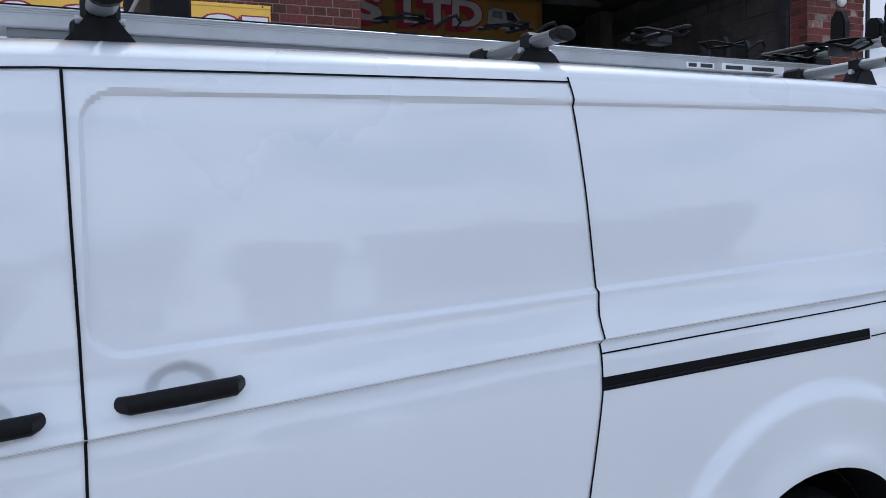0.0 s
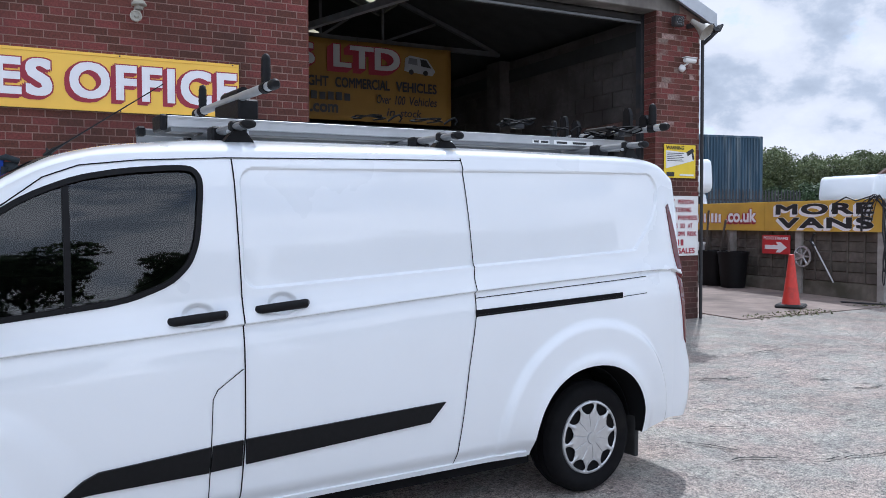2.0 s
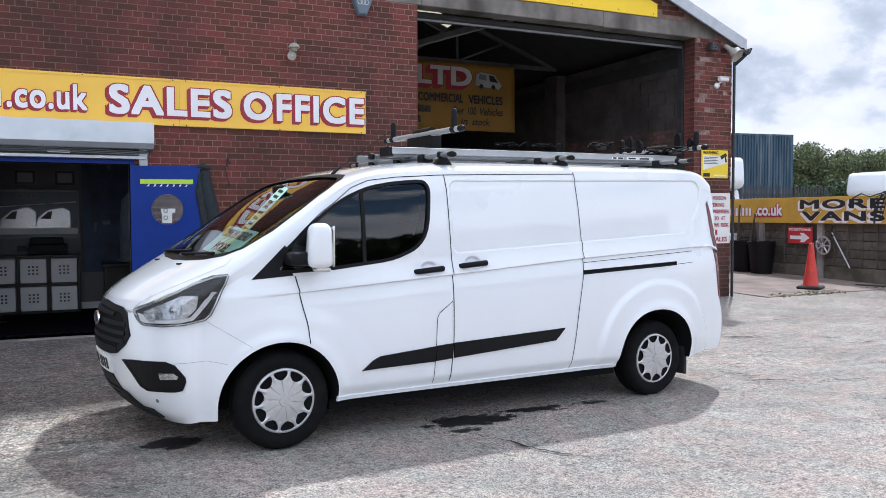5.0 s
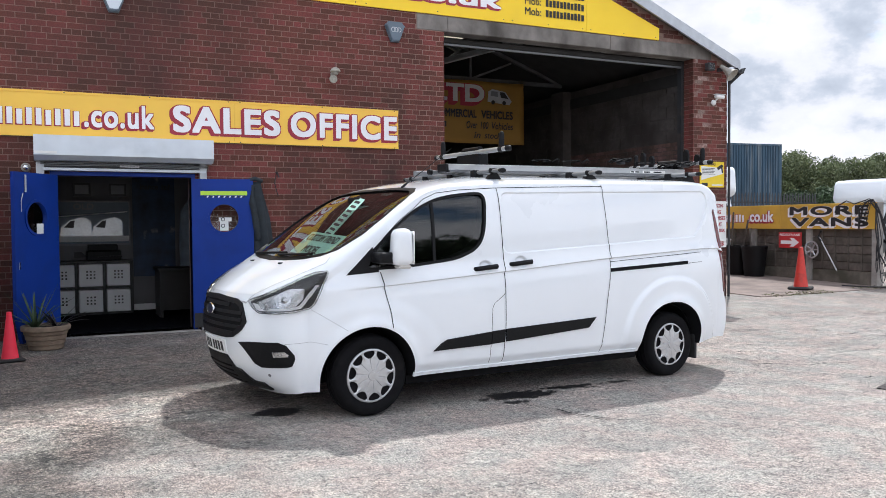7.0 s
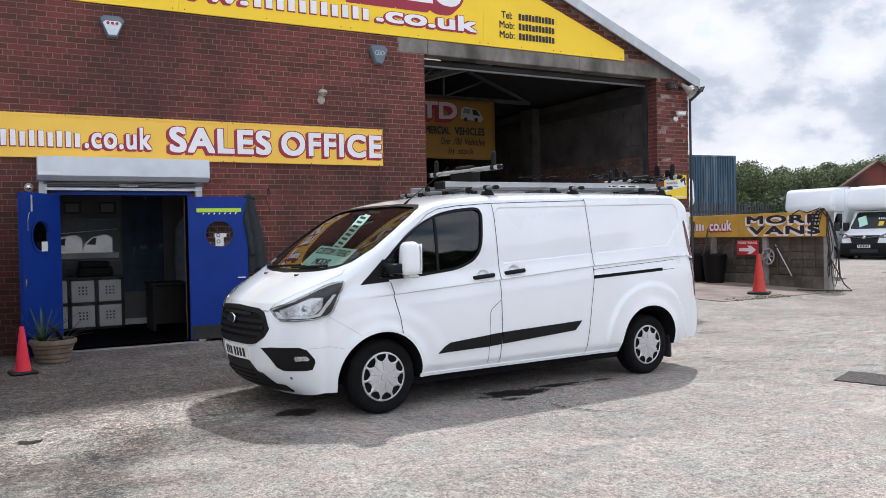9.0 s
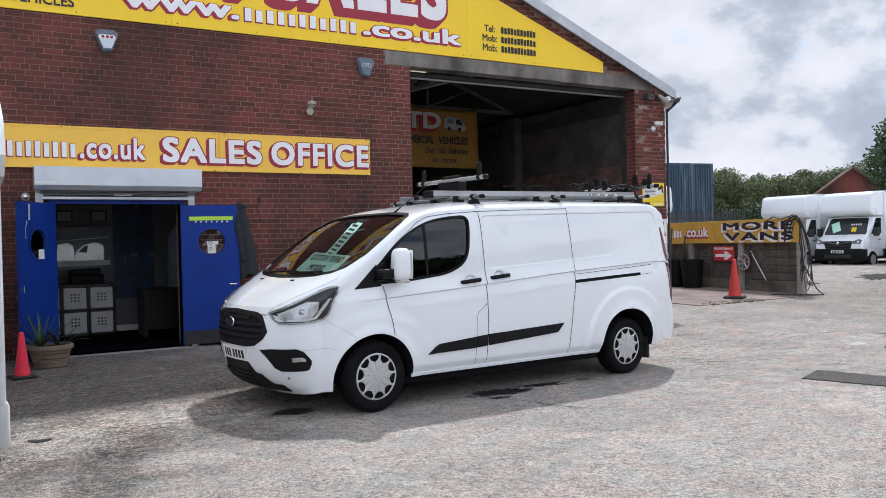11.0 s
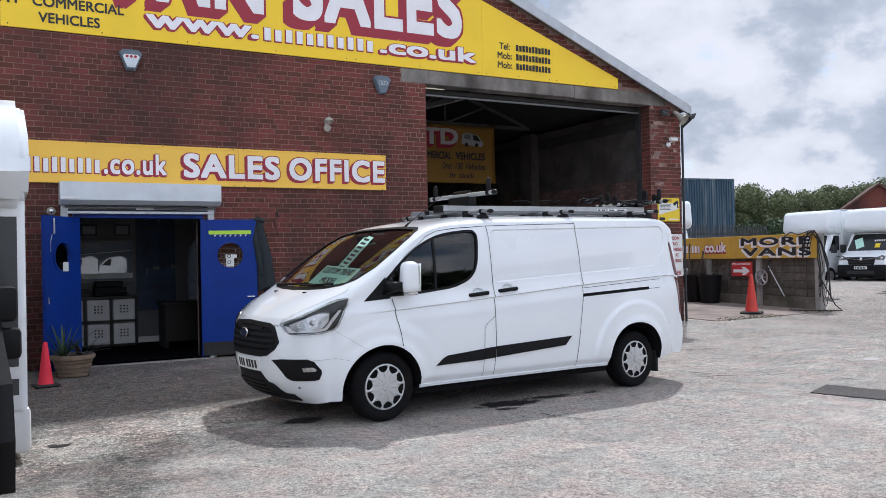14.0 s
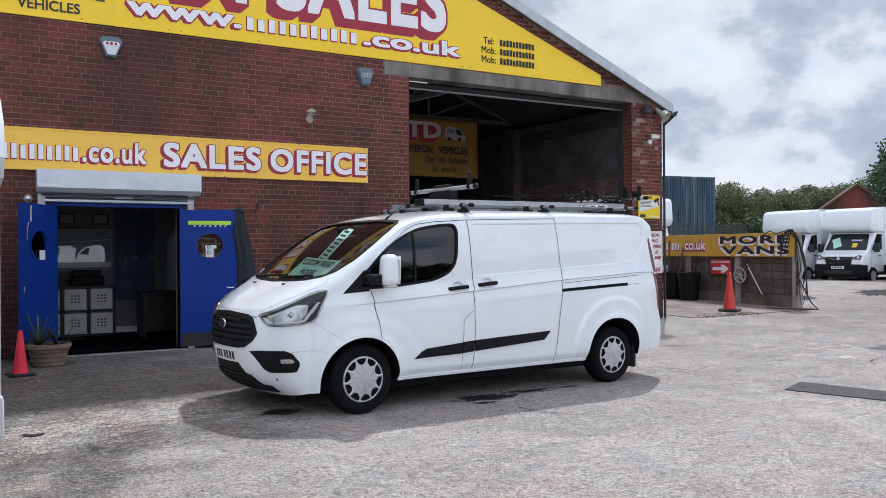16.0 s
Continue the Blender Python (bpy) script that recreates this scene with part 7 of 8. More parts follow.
def seam(points, width, axis="side", lift=0.0034, side=-1):
    """A thin dark line along the shell, as a shut line between panels."""
    bm = bmesh.new()
    dense = []
    for (x0, y0), (x1, y1) in zip(points, points[1:]):
        n = max(1, int(math.hypot(x1 - x0, y1 - y0) / 0.008))
        dense += [(x0 + (x1 - x0) * k / n, y0 + (y1 - y0) * k / n) for k in range(n)]
    dense.append(points[-1])
    prev = None
    for i, p in enumerate(dense):
        q0, q1 = Vector(dense[max(i - 1, 0)]), Vector(dense[min(i + 1, len(dense) - 1)])
        d = (q1 - q0).normalized()
        nrm = Vector((-d.y, d.x)) * width / 2
        pa, na = project(p[0] + nrm.x, p[1] + nrm.y, axis, side)
        pb, nb = project(p[0] - nrm.x, p[1] - nrm.y, axis, side)
        cur = (bm.verts.new(pa + na * lift), bm.verts.new(pb + nb * lift))
        if prev:
            bm.faces.new((prev[0], prev[1], cur[1], cur[0]))
        prev = cur
    return bm


def offset_poly(poly, d):
    """The outline moved outwards by d."""
    n, out = len(poly), []
    area = sum(x0 * y1 - x1 * y0 for (x0, y0), (x1, y1) in zip(poly, poly[1:] + poly[:1]))
    s = 1 if area > 0 else -1
    for i in range(n):
        a, b, c = Vector(poly[i - 1]), Vector(poly[i]), Vector(poly[(i + 1) % n])
        e0, e1 = (b - a).normalized(), (c - b).normalized()
        n0, n1 = Vector((e0.y, -e0.x)) * s, Vector((e1.y, -e1.x)) * s
        m = (n0 + n1)
        m = m.normalized() * (d / max(0.5, m.normalized().dot(n0)))
        out.append((b.x + m.x, b.y + m.y))
    return out


def ring_patch(poly, d, axis, lift, side=-1):
    """A frame round an outline, d wide, laid on the shell."""
    bm = bmesh.new()
    outer = offset_poly(poly, d)
    prev = first = None
    n = len(poly)
    seq = []
    for i in range(n):
        j = (i + 1) % n
        m = max(1, int(math.hypot(poly[j][0] - poly[i][0], poly[j][1] - poly[i][1]) / 0.04))
        for k in range(m):
            f = k / m
            seq.append((tuple(poly[i][q] * (1 - f) + poly[j][q] * f for q in (0, 1)), tuple(outer[i][q] * (1 - f) + outer[j][q] * f for q in (0, 1))))
    for a, b in seq:
        pa, na = project(*a, axis, side); pb, nb = project(*b, axis, side)
        mid = (pa + pb) / 2
        cur = (bm.verts.new(pa - na * 0.004), bm.verts.new(pa + na * lift), bm.verts.new(pb + nb * lift), bm.verts.new(pb - nb * 0.003))
        if prev:
            for q in range(3):
                bm.faces.new((prev[q], prev[q + 1], cur[q + 1], cur[q]))
        else:
            first = cur
        prev = cur
    for q in range(3):
        bm.faces.new((prev[q], prev[q + 1], first[q + 1], first[q]))
    bmesh.ops.recalc_face_normals(bm, faces=bm.faces)
    return bm


for sd in (-1, 1):
    # side window: glass, black surround with the forward triangle, divider
    part("side_window", patch(offset_poly(WIN_SIDE, -0.002), "side", -0.012, 0, 0.05, sd), M_glass, van, "dark tinted cab side window", smooth=60)
    part("window_surround", ring_patch(WIN_SIDE, 0.022, "side", 0.003, sd), M_black, van, smooth=50)
    part("window_divider", patch([(0.555, 1.19), (0.58, 1.19), (0.58, 1.70), (0.555, 1.70)], "side", -0.004, 0.01, 0.05, sd), M_black, van)
    part("mirror_sail", patch([(-0.205, 1.112), (0.06, 1.132), (0.045, 1.165), (-0.035, 1.170), (0.03, 1.295), (0.01, 1.325), (-0.06, 1.255)], "side", 0.004, 0.008, 0.03, sd), M_black, van, "black plastic mirror sail panel")
    # shut lines
    for pts, w in (([(0.07, 1.13), (0.108, 0.945), (0.142, 0.80), (0.148, 0.70)], 0.0065),
                   ([(1.228, 1.806), (1.234, 1.5), (1.241, 1.286), (1.245, 1.1), (1.242, 0.65), (1.224, 0.345)], 0.006),
                   ([(2.418, 1.866), (2.426, 1.79), (2.442, 1.58), (2.459, 1.32), (2.450, 1.255), (2.454, 1.17), (2.446, 1.06), (2.398, 0.80), (2.333, 0.322)], 0.0055),
                   ([(0.36, 1.60), (0.489, 1.70), (0.62, 1.752), (0.839, 1.782), (1.2, 1.808), (1.66, 1.826), (2.42, 1.852)], 0.005),
                   ([(0.075, 1.16), (0.045, 1.30), (0.11, 1.395), (0.25, 1.522), (0.36, 1.60)], 0.006),
                   ([(2.455, 1.155), (3.70, 1.226)], 0.004), ([(3.49, 1.118), (3.69, 1.130)], 0.004)):
        part("shut_line", seam(pts, w, side=sd), M_gap, van)
    for pts in ([(-0.47, 0.865), (-0.22, 0.70)], [(-0.66, 0.612), (-0.47, 0.625), (-0.36, 0.60)]):
        part("bumper_line", seam(pts, 0.0025, side=sd), M_hair, van)
    if sd < 0:
        part("fuel_flap_line", seam([(1.236, 0.915), (1.125, 0.838), (1.105, 0.80), (1.086, 0.338)], 0.004, side=sd), M_gap, van)
    # sliding door track
    part("door_track", patch([(2.448, 1.062), (3.487, 1.110), (3.487, 1.143), (2.448, 1.096)], "side", 0.002, 0.004, 0.04, sd), M_gap, van, "black sliding door track")
    part("track_lip", patch([(2.45, 1.067), (3.48, 1.115), (3.48, 1.120), (2.45, 1.072)], "side", 0.005, 0.004, 0.04, sd), M_black, van)
    # rubbing strips on doors
    part("rubbing_strip", patch([(0.521, 0.488), (0.60, 0.545), (0.66, 0.572), (1.098, 0.606), (1.086, 0.500)], "side", 0.012, 0.014, 0.04, sd), M_black, van, "black plastic rubbing strip")
    part("rubbing_strip", patch([(1.092, 0.502), (1.225, 0.510), (1.232, 0.616), (1.104, 0.608)], "side", 0.012, 0.014, 0.04, sd), M_black, van, "black plastic rubbing strip")
    part("rubbing_strip", patch([(1.245, 0.512), (2.165, 0.568), (2.255, 0.658), (1.245, 0.618)], "side", 0.012, 0.014, 0.04, sd), M_black, van, "black plastic rubbing strip")
    # handles
    for x0, z0 in ((0.938, 1.132), (1.306, 1.163)):
        y = sd * (half_width(x0, z0) + 0.024)
        y2 = sd * (half_width(x0, z0) - 0.004)
        part("door_handle", tube([(x0, y2, z0 - 0.003), (x0 + 0.015, y, z0), (x0 + 0.115, y + sd * 0.006, z0 + 0.009), (x0 + 0.215, y, z0 + 0.016), (x0 + 0.232, y2, z0 + 0.016)], [0.016, 0.019, 0.020, 0.020, 0.016], seg=14, sq=(0.7, 1.0)), M_black, van, "black door handle", smooth=50)
    # sill step below the doors
    part("sill", patch([(0.352, 0.300), (2.80, 0.300), (2.79, 0.328), (0.356, 0.328)], "side", 0.010, 0.02, 0.06, sd), M_paint, van)


def door_mirror(sd):
    bm = box(-0.085, 0.07, -0.095, 0.095, -0.142, 0.142, bevel=0.055, seg=4)
    for v in bm.verts:
        v.co.x *= 1.0 - 0.15 * (v.co.z / 0.16)
    m = part("mirror_shell", bm, M_paint, van, "white door mirror", smooth=60, at=pose(0.195, sd * 1.075, 1.325, 0, 0, sd * 12))
    part("mirror_glass", box(0.066, 0.076, -0.08, 0.08, -0.13, 0.125, bevel=0.004), M_mirror, m)
    part("mirror_base", box(-0.045, 0.055, -0.075, 0.075, -0.164, -0.136, bevel=0.012), M_lens, m)
    part("mirror_arm", box(0.0, 0.20, sd * 1.10 if sd < 0 else 0.92, -0.92 if sd < 0 else 1.10, 1.20, 1.285, bevel=0.022, seg=3), M_black, van, "black mirror arm", smooth=50)


door_mirror(-1); door_mirror(1)

# windscreen
part("windscreen", patch(offset_poly(SCREEN, -0.002), "front", -0.010, 0, 0.06), M_screen, van, "raked windscreen", smooth=60)
part("windscreen_surround", ring_patch(SCREEN, 0.022, "front", 0.002), M_black, van, smooth=60)
part("scuttle", patch([(-0.72, 1.255), (-0.50, 1.222), (0.0, 1.203), (0.50, 1.222), (0.72, 1.255), (0.72, 1.278), (0.55, 1.250), (0.0, 1.230), (-0.55, 1.250), (-0.72, 1.278)], "front", 0.003, 0.004, 0.03), M_black, van, "black plastic scuttle")
for y0, y1 in ((0.55, -0.15), (-0.05, -0.62)):
    pts = [project(y0 + (y1 - y0) * k / 8, 1.238 + 0.022 * (k / 8), "front")[0] + Vector((-0.015, 0, 0.010)) for k in range(9)]
    part("wiper", tube(pts, 0.010, seg=6), M_black, van)

# bonnet lines and washer jets
for sd in (-1, 1):
    part("bonnet_line", seam([(-0.86, sd * 0.40), (-0.835, sd * 0.50), (-0.74, sd * 0.59), (-0.60, sd * 0.70), (-0.434, sd * 0.80), (-0.34, sd * 0.85), (-0.29, sd * 0.83)], 0.0045, "top"), M_hair, van)
    p, n = project(-0.50, sd * 0.33, "top")
    part("washer_jet", box(-0.02, 0.02, -0.012, 0.012, 0, 0.012, bevel=0.004), M_black, van, at=Matrix.Translation(p))

# grille, badge, plate, bumpers
M_navy = mat("navy_badge", (0.006, 0.012, 0.035), 0.4, spec=0.3, var=0.05)
GRILLE_HALF = [(0.0, 0.625), (0.30, 0.625), (0.395, 0.638), (0.50, 0.70), (0.545, 0.765), (0.50, 0.85), (0.455, 0.90), (0.38, 0.925), (0.0, 0.94)]
GRILLE = GRILLE_HALF + [(-y, z) for y, z in GRILLE_HALF[-2:0:-1]]
gr = part("grille", patch(GRILLE, "front", 0.003, 0.004, 0.04), M_gap, van, "black front grille")
part("grille_frame", ring_patch(offset_poly(GRILLE, -0.035), 0.035, "front", 0.010), M_black, gr, smooth=50)
for k in range(5):
    z = 0.655 + k * 0.052
    hw = 0.40 + (0.09 if 0.69 < z < 0.86 else 0.0) - 0.10 * (z > 0.86)
    part("grille_bar", patch([(-hw, z), (hw, z), (hw, z + 0.026), (-hw, z + 0.026)], "front", 0.014, 0.016, 0.05), M_black, gr, smooth=30)
bp_, bn_ = project(0, 0.825, "front")
part("badge", lathe([(0.0, -0.008), (0.062, -0.006), (0.066, 0.0), (0.0, 0.004)], 28, axis="x"), M_navy, gr, "blue oval badge", smooth=50, at=Matrix.Translation(bp_ + bn_ * 0.028) @ Matrix.Diagonal((1, 1.25, 0.62, 1)))
part("badge_rim", lathe([(0.069, -0.010), (0.073, -0.006), (0.073, 0.002), (0.069, 0.002)], 28, axis="x", ring=True), M_chrome, gr, at=Matrix.Translation(bp_ + bn_ * 0.028) @ Matrix.Diagonal((1, 1.25, 0.62, 1)))
npl = part("number_plate", patch([(-0.26, 0.492), (0.26, 0.492), (0.26, 0.603), (-0.26, 0.603)], "front", 0.010, 0.012, 0.06), M_paper, van, "white number plate with plain bars")
for k in range(7):
    y = -0.215 + k * 0.058 + (0.03 if k > 3 else 0)
    part("bar", patch([(y, 0.512), (y + 0.036, 0.512), (y + 0.036, 0.584), (y, 0.584)], "front", 0.0125, 0.002, 0.04), M_ink, npl)
part("lower_grille", patch([(-0.50, 0.29), (-0.40, 0.235), (0.40, 0.235), (0.50, 0.29), (0.40, 0.38), (-0.40, 0.38)], "front", 0.010, 0.012, 0.03), M_black, van, "black lower bumper grille")
part("lower_grille_top", patch([(-0.34, 0.375), (0.34, 0.375), (0.25, 0.486), (-0.25, 0.486)], "front", 0.008, 0.010, 0.03), M_black, van)
for sd in (-1, 1):
    part("lower_grille_end", patch([(sd * 0.28, 0.28), (sd * 0.46, 0.30), (sd * 0.40, 0.385), (sd * 0.28, 0.40)][::sd], "front", 0.014, 0.016, 0.02), M_black, van)
part("bumper_lip", patch([(-0.62, 0.248), (0.62, 0.248), (0.59, 0.302), (-0.59, 0.302)], "front", 0.012, 0.014, 0.04), M_black, van)
for k in range(4):
    part("lower_grille_bar", patch([(-0.36 + 0.03 * k, 0.275 + k * 0.04), (0.36 - 0.03 * k, 0.275 + k * 0.04), (0.36 - 0.03 * k, 0.287 + k * 0.04), (-0.36 + 0.03 * k, 0.287 + k * 0.04)], "front", 0.012, 0.010, 0.06), M_gap, van)
for sd in (-1, 1):
    HL = [(-0.826, 0.918), (-0.812, 0.862), (-0.790, 0.834), (-0.70, 0.833), (-0.585, 0.845), (-0.475, 0.870), (-0.44, 0.905), (-0.335, 1.135), (-0.345, 1.152), (-0.42, 1.135), (-0.525, 1.090), (-0.68, 1.008), (-0.80, 0.938)]
    hl = part("headlamp", patch(HL, "side", 0.006, 0.008, 0.014, sd), M_lampback, van, "swept headlamp with a clear lens")
    for cx, cz, r in ((-0.745, 0.895, 0.040), (-0.645, 0.935, 0.052)):
        p, n = project(cx, cz, "side", sd)
        q = n.to_track_quat("Z", "Y").to_matrix().to_4x4()
        lens_ob = part("reflector", lathe([(r, 0.008), (r * 0.92, 0.006), (r * 0.75, 0.0), (r * 0.6, 0.004), (r * 0.45, 0.012), (0.0, 0.018)], 24), M_bowl, hl, smooth=50, at=Matrix.Translation(p + n * 0.006) @ q)
    part("reflector_bowl", patch([(-0.775, 0.865), (-0.60, 0.870), (-0.53, 0.94), (-0.515, 1.02), (-0.60, 1.015), (-0.70, 0.965), (-0.785, 0.915)], "side", 0.009, 0.003, 0.016, sd), M_bowl, hl)
    part("light_strip", patch([(-0.806, 0.905), (-0.797, 0.862), (-0.780, 0.850), (-0.62, 0.858), (-0.545, 0.875), (-0.47, 0.96), (-0.41, 1.045), (-0.44, 1.045), (-0.50, 0.965), (-0.56, 0.895), (-0.62, 0.876), (-0.775, 0.868), (-0.785, 0.90)], "side", 0.013, 0.006, 0.011, sd), M_drl, hl)
    part("lamp_border", ring_patch(offset_poly(HL, -0.012), 0.008, "side", 0.012, sd), M_bowl, hl, smooth=40)
    part("lens", patch(offset_poly(HL, -0.003), "side", 0.022, 0.016, 0.016, sd), M_clear, hl, smooth=60)
    FOG = [(-0.868, 0.600), (-0.84, 0.608), (-0.70, 0.615), (-0.655, 0.595), (-0.602, 0.525), (-0.598, 0.500), (-0.612, 0.455), (-0.64, 0.447), (-0.765, 0.440), (-0.795, 0.462)]
    fg = part("fog_lamp_bezel", patch(FOG, "side", 0.005, 0.006, 0.025, sd), M_black, van, "black fog lamp bezel")
    part("bezel_rim", ring_patch(FOG, 0.010, "side", 0.008, sd), M_black, fg)
    part("fog_lamp", patch([(-0.725, 0.552), (-0.655, 0.556), (-0.628, 0.535), (-0.634, 0.520), (-0.715, 0.514)], "side", 0.012, 0.008, 0.02, sd), M_bowl, fg)
    p, n = project(sd * 0.686, 0.368, "front")
    part("parking_sensor", lathe([(0.013, 0.0), (0.013, 0.003), (0.0, 0.004)], 14), M_grey, van, at=Matrix.Translation(p) @ n.to_track_quat("Z", "Y").to_matrix().to_4x4())
    # rear lamps and mud flaps
    part("tail_lamp", patch([(3.943, 1.64), (3.968, 1.66), (4.032, 1.42), (4.080, 1.1), (4.100, 0.86), (4.085, 0.80), (4.063, 0.83), (4.043, 1.05), (4.000, 1.36)], "side", 0.006, 0.008, 0.03, sd), M_lampred, van, "tall red tail lamp")
    part("mud_flap", box(3.655, 3.685, sd * 0.82 - 0.11, sd * 0.82 + 0.11, 0.15, 0.50, bevel=0.012, seg=2), M_blackboard, van)
part("rear_bumper", patch([(-0.85, 0.46), (0.85, 0.46), (0.85, 0.62), (-0.85, 0.62)], "rear", 0.012, 0.014, 0.06), M_black, van)


# wheels
def wheel_cover():
    """A silver wheel trim: flat petals between fine radial grooves, ten openings near its rim; faces -y."""
    bm = bmesh.new()
    R = 0.212
    radii = [0.010, 0.024, 0.032, 0.035, 0.038, 0.06, 0.085, 0.11, 0.126, 0.134, 0.138, 0.142, 0.147, 0.153, 0.160, 0.168, 0.176, 0.183, 0.188, 0.191, 0.195, 0.200, 0.206, 0.210, R]
    HOLE = [(0.134, 2.6), (0.138, 5.6), (0.147, 9.8), (0.160, 13.6), (0.176, 15.0), (0.183, 14.8), (0.188, 13.6), (0.191, 11.6)]

    def columns(r):
        h = curve_at(HOLE, max(0.134, min(0.191, r)))
        out = []
        for k in range(10):
            mid = 36.0 * k
            out += [mid - h + 2 * h * q / 8 for q in range(8)]
            out += [mid + h + (36 - 2 * h) * q / 8 for q in range(8)]
        return out

    def height(r, a):
        h = 0.032 - 0.018 * (r / R) ** 2.2
        if r < 0.034:
            h += 0.006
        u = abs((a + 18) % 36 - 18)
        if 0.04 < r < 0.134:
            h -= 0.005 * smooth01(0.004, 0.0015, radians(u) * r)
        v = 18 - u
        if 0.12 < r < 0.195:
            h += 0.006 * smooth01(5.0, 1.0, v) * smooth01(0.12, 0.15, r)
        if r > 0.19:
            h += 0.008 * smooth01(0.189, 0.196, r) - 0.014 * smooth01(0.204, 0.212, r)
        return h

    rings = [[bm.verts.new((r * math.cos(radians(a)), -height(r, a), r * math.sin(radians(a)))) for a in columns(r)] for r in radii]
    n = len(rings[0])
    bm.faces.new(rings[0][::-1])
    for i in range(len(radii) - 1):
        rm = (radii[i] + radii[i + 1]) / 2
        for k in range(n):
            if 0.134 < rm < 0.191 and k % 16 < 8:
                continue
            j = (k + 1) % n
            bm.faces.new((rings[i][k], rings[i][j], rings[i + 1][j], rings[i + 1][k]))
    bmesh.ops.recalc_face_normals(bm, faces=bm.faces)
    bmesh.ops.solidify(bm, geom=list(bm.faces), thickness=0.005)
    return mesh_of(bm, "wheel_trim", M_silver, 35)


TYRE = [(0.205, -0.085), (0.225, -0.097), (0.265, -0.108), (0.292, -0.100), (0.307, -0.082), (0.314, -0.055), (0.316, -0.052), (0.306, -0.050), (0.306, -0.043), (0.316, -0.041), (0.316, -0.006), (0.306, -0.004), (0.306, 0.004), (0.316, 0.006), (0.316, 0.041), (0.306, 0.043), (0.306, 0.050), (0.316, 0.052), (0.314, 0.055), (0.300, 0.095), (0.265, 0.108), (0.205, 0.09)]
tyre_mesh = mesh_of(lathe(TYRE, 64, axis="y"), "tyre", M_rubber, 40)
rim_mesh = mesh_of(lathe([(0.0, -0.05), (0.15, -0.055), (0.20, -0.07), (0.207, -0.088), (0.207, 0.09), (0.0, 0.09)], 40, axis="y"), "rim", M_dark, 40)
trim_mesh = wheel_cover()
for x, zw in ((0.0, 0.335), (3.280, 0.325)):
    for sd in (-1, 1):
        w = part("wheel", mesh_of(lathe([(0.06, -0.04), (0.06, 0.15)], 16, axis="y"), "hub", M_dark), None, van, "silver trimmed wheel", at=pose(x, sd * 0.845, zw, 0, 0, 0 if sd < 0 else 180))
        part("tyre", tyre_mesh, None, w)
        part("rim", rim_mesh, None, w)
        part("wheel_trim", trim_mesh, None, w, "silver ten-spoke wheel trim", at=pose(0, -0.074, 0, 0, 11, 0))
# dark wheel wells and underside
well = bmesh.new()
for x in (-0.02, 3.245):
    box(x - 0.40, x + 0.42, -0.63, 0.63, 0.30, 0.78, well)
box(0.35, 2.9, -0.85, 0.85, 0.22, 0.29, well)
part("underbody", well, M_gap, van)
part("axle", tube([(3.280, -0.75, 0.325), (3.280, 0.75, 0.325)], 0.04, seg=8), M_dark, van)
for x in (-0.02, 3.245):
    for sd in (-1, 1):
        lr = lathe([(0.40, -0.09), (0.40, 0.10), (0.395, 0.10), (0.395, -0.09)], 40, axis="y", at=(x, sd * 0.80, 0.335), ring=True)
        bmesh.ops.delete(lr, geom=[v for v in lr.verts if v.co.z < 0.36], context="VERTS")
        part("arch_liner", lr, M_black, van)

# cab inside
part("dashboard", prism([(-0.32, 1.0), (-0.32, 1.15), (-0.26, 1.20), (0.06, 1.17), (0.12, 1.08), (0.10, 0.85), (-0.25, 0.9)], "y", -0.78, 0.78, bevel=0.012), M_black, van)
part("bulkhead", box(1.06, 1.10, -0.79, 0.79, 0.7, 1.755), M_seat, van)
for y in (-0.45, 0.20, 0.52):
    st = part("cab_seat", box(0.45, 0.92, y - 0.24, y + 0.24, 0.88, 1.0, bevel=0.04), M_seat, van)
    part("seat_back", prism([(0.80, 0.98), (0.92, 0.98), (1.04, 1.50), (0.95, 1.52)], "y", y - 0.23, y + 0.23, bevel=0.03), M_seat, st)
    part("head_rest", box(0.96, 1.04, y - 0.12, y + 0.12, 1.52, 1.70, bevel=0.03), M_seat, st)
wheel_bm = bmesh.new()
tube([(0.19 * math.cos(2 * math.pi * k / 24), 0.19 * math.sin(2 * math.pi * k / 24), 0) for k in range(25)], 0.014, wheel_bm, seg=6, cap=False)
box(-0.18, 0.18, -0.03, 0.03, -0.02, 0.01, wheel_bm)
part("steering_wheel", wheel_bm, M_black, van, at=pose(0.27, 0.45, 1.15, 0, 62, 0))
part("roof_mirror", box(0.30, 0.33, -0.12, 0.12, 1.68, 1.74, bevel=0.01), M_black, van)


def price_card(at, w, h, lines, label):
    c = thing("window_card", VAN @ at, label, "card", group="cards behind the windscreen")
    part("card", box(0, w, -0.004, 0, 0, h), M_green, c)
    for k, words in enumerate(lines):
        n = len(lines)
        part("lettering", text_mesh("lettering", words, w * (0.88 if len(words) > 6 else 0.45), h / n * 0.62, M_ink, 0.002, 0.02), None, c, at=pose(w * 0.06 if len(words) > 6 else w * 0.27, -0.0045, h * (1 - (k + 1) / n) + h / n * 0.2))
    return c


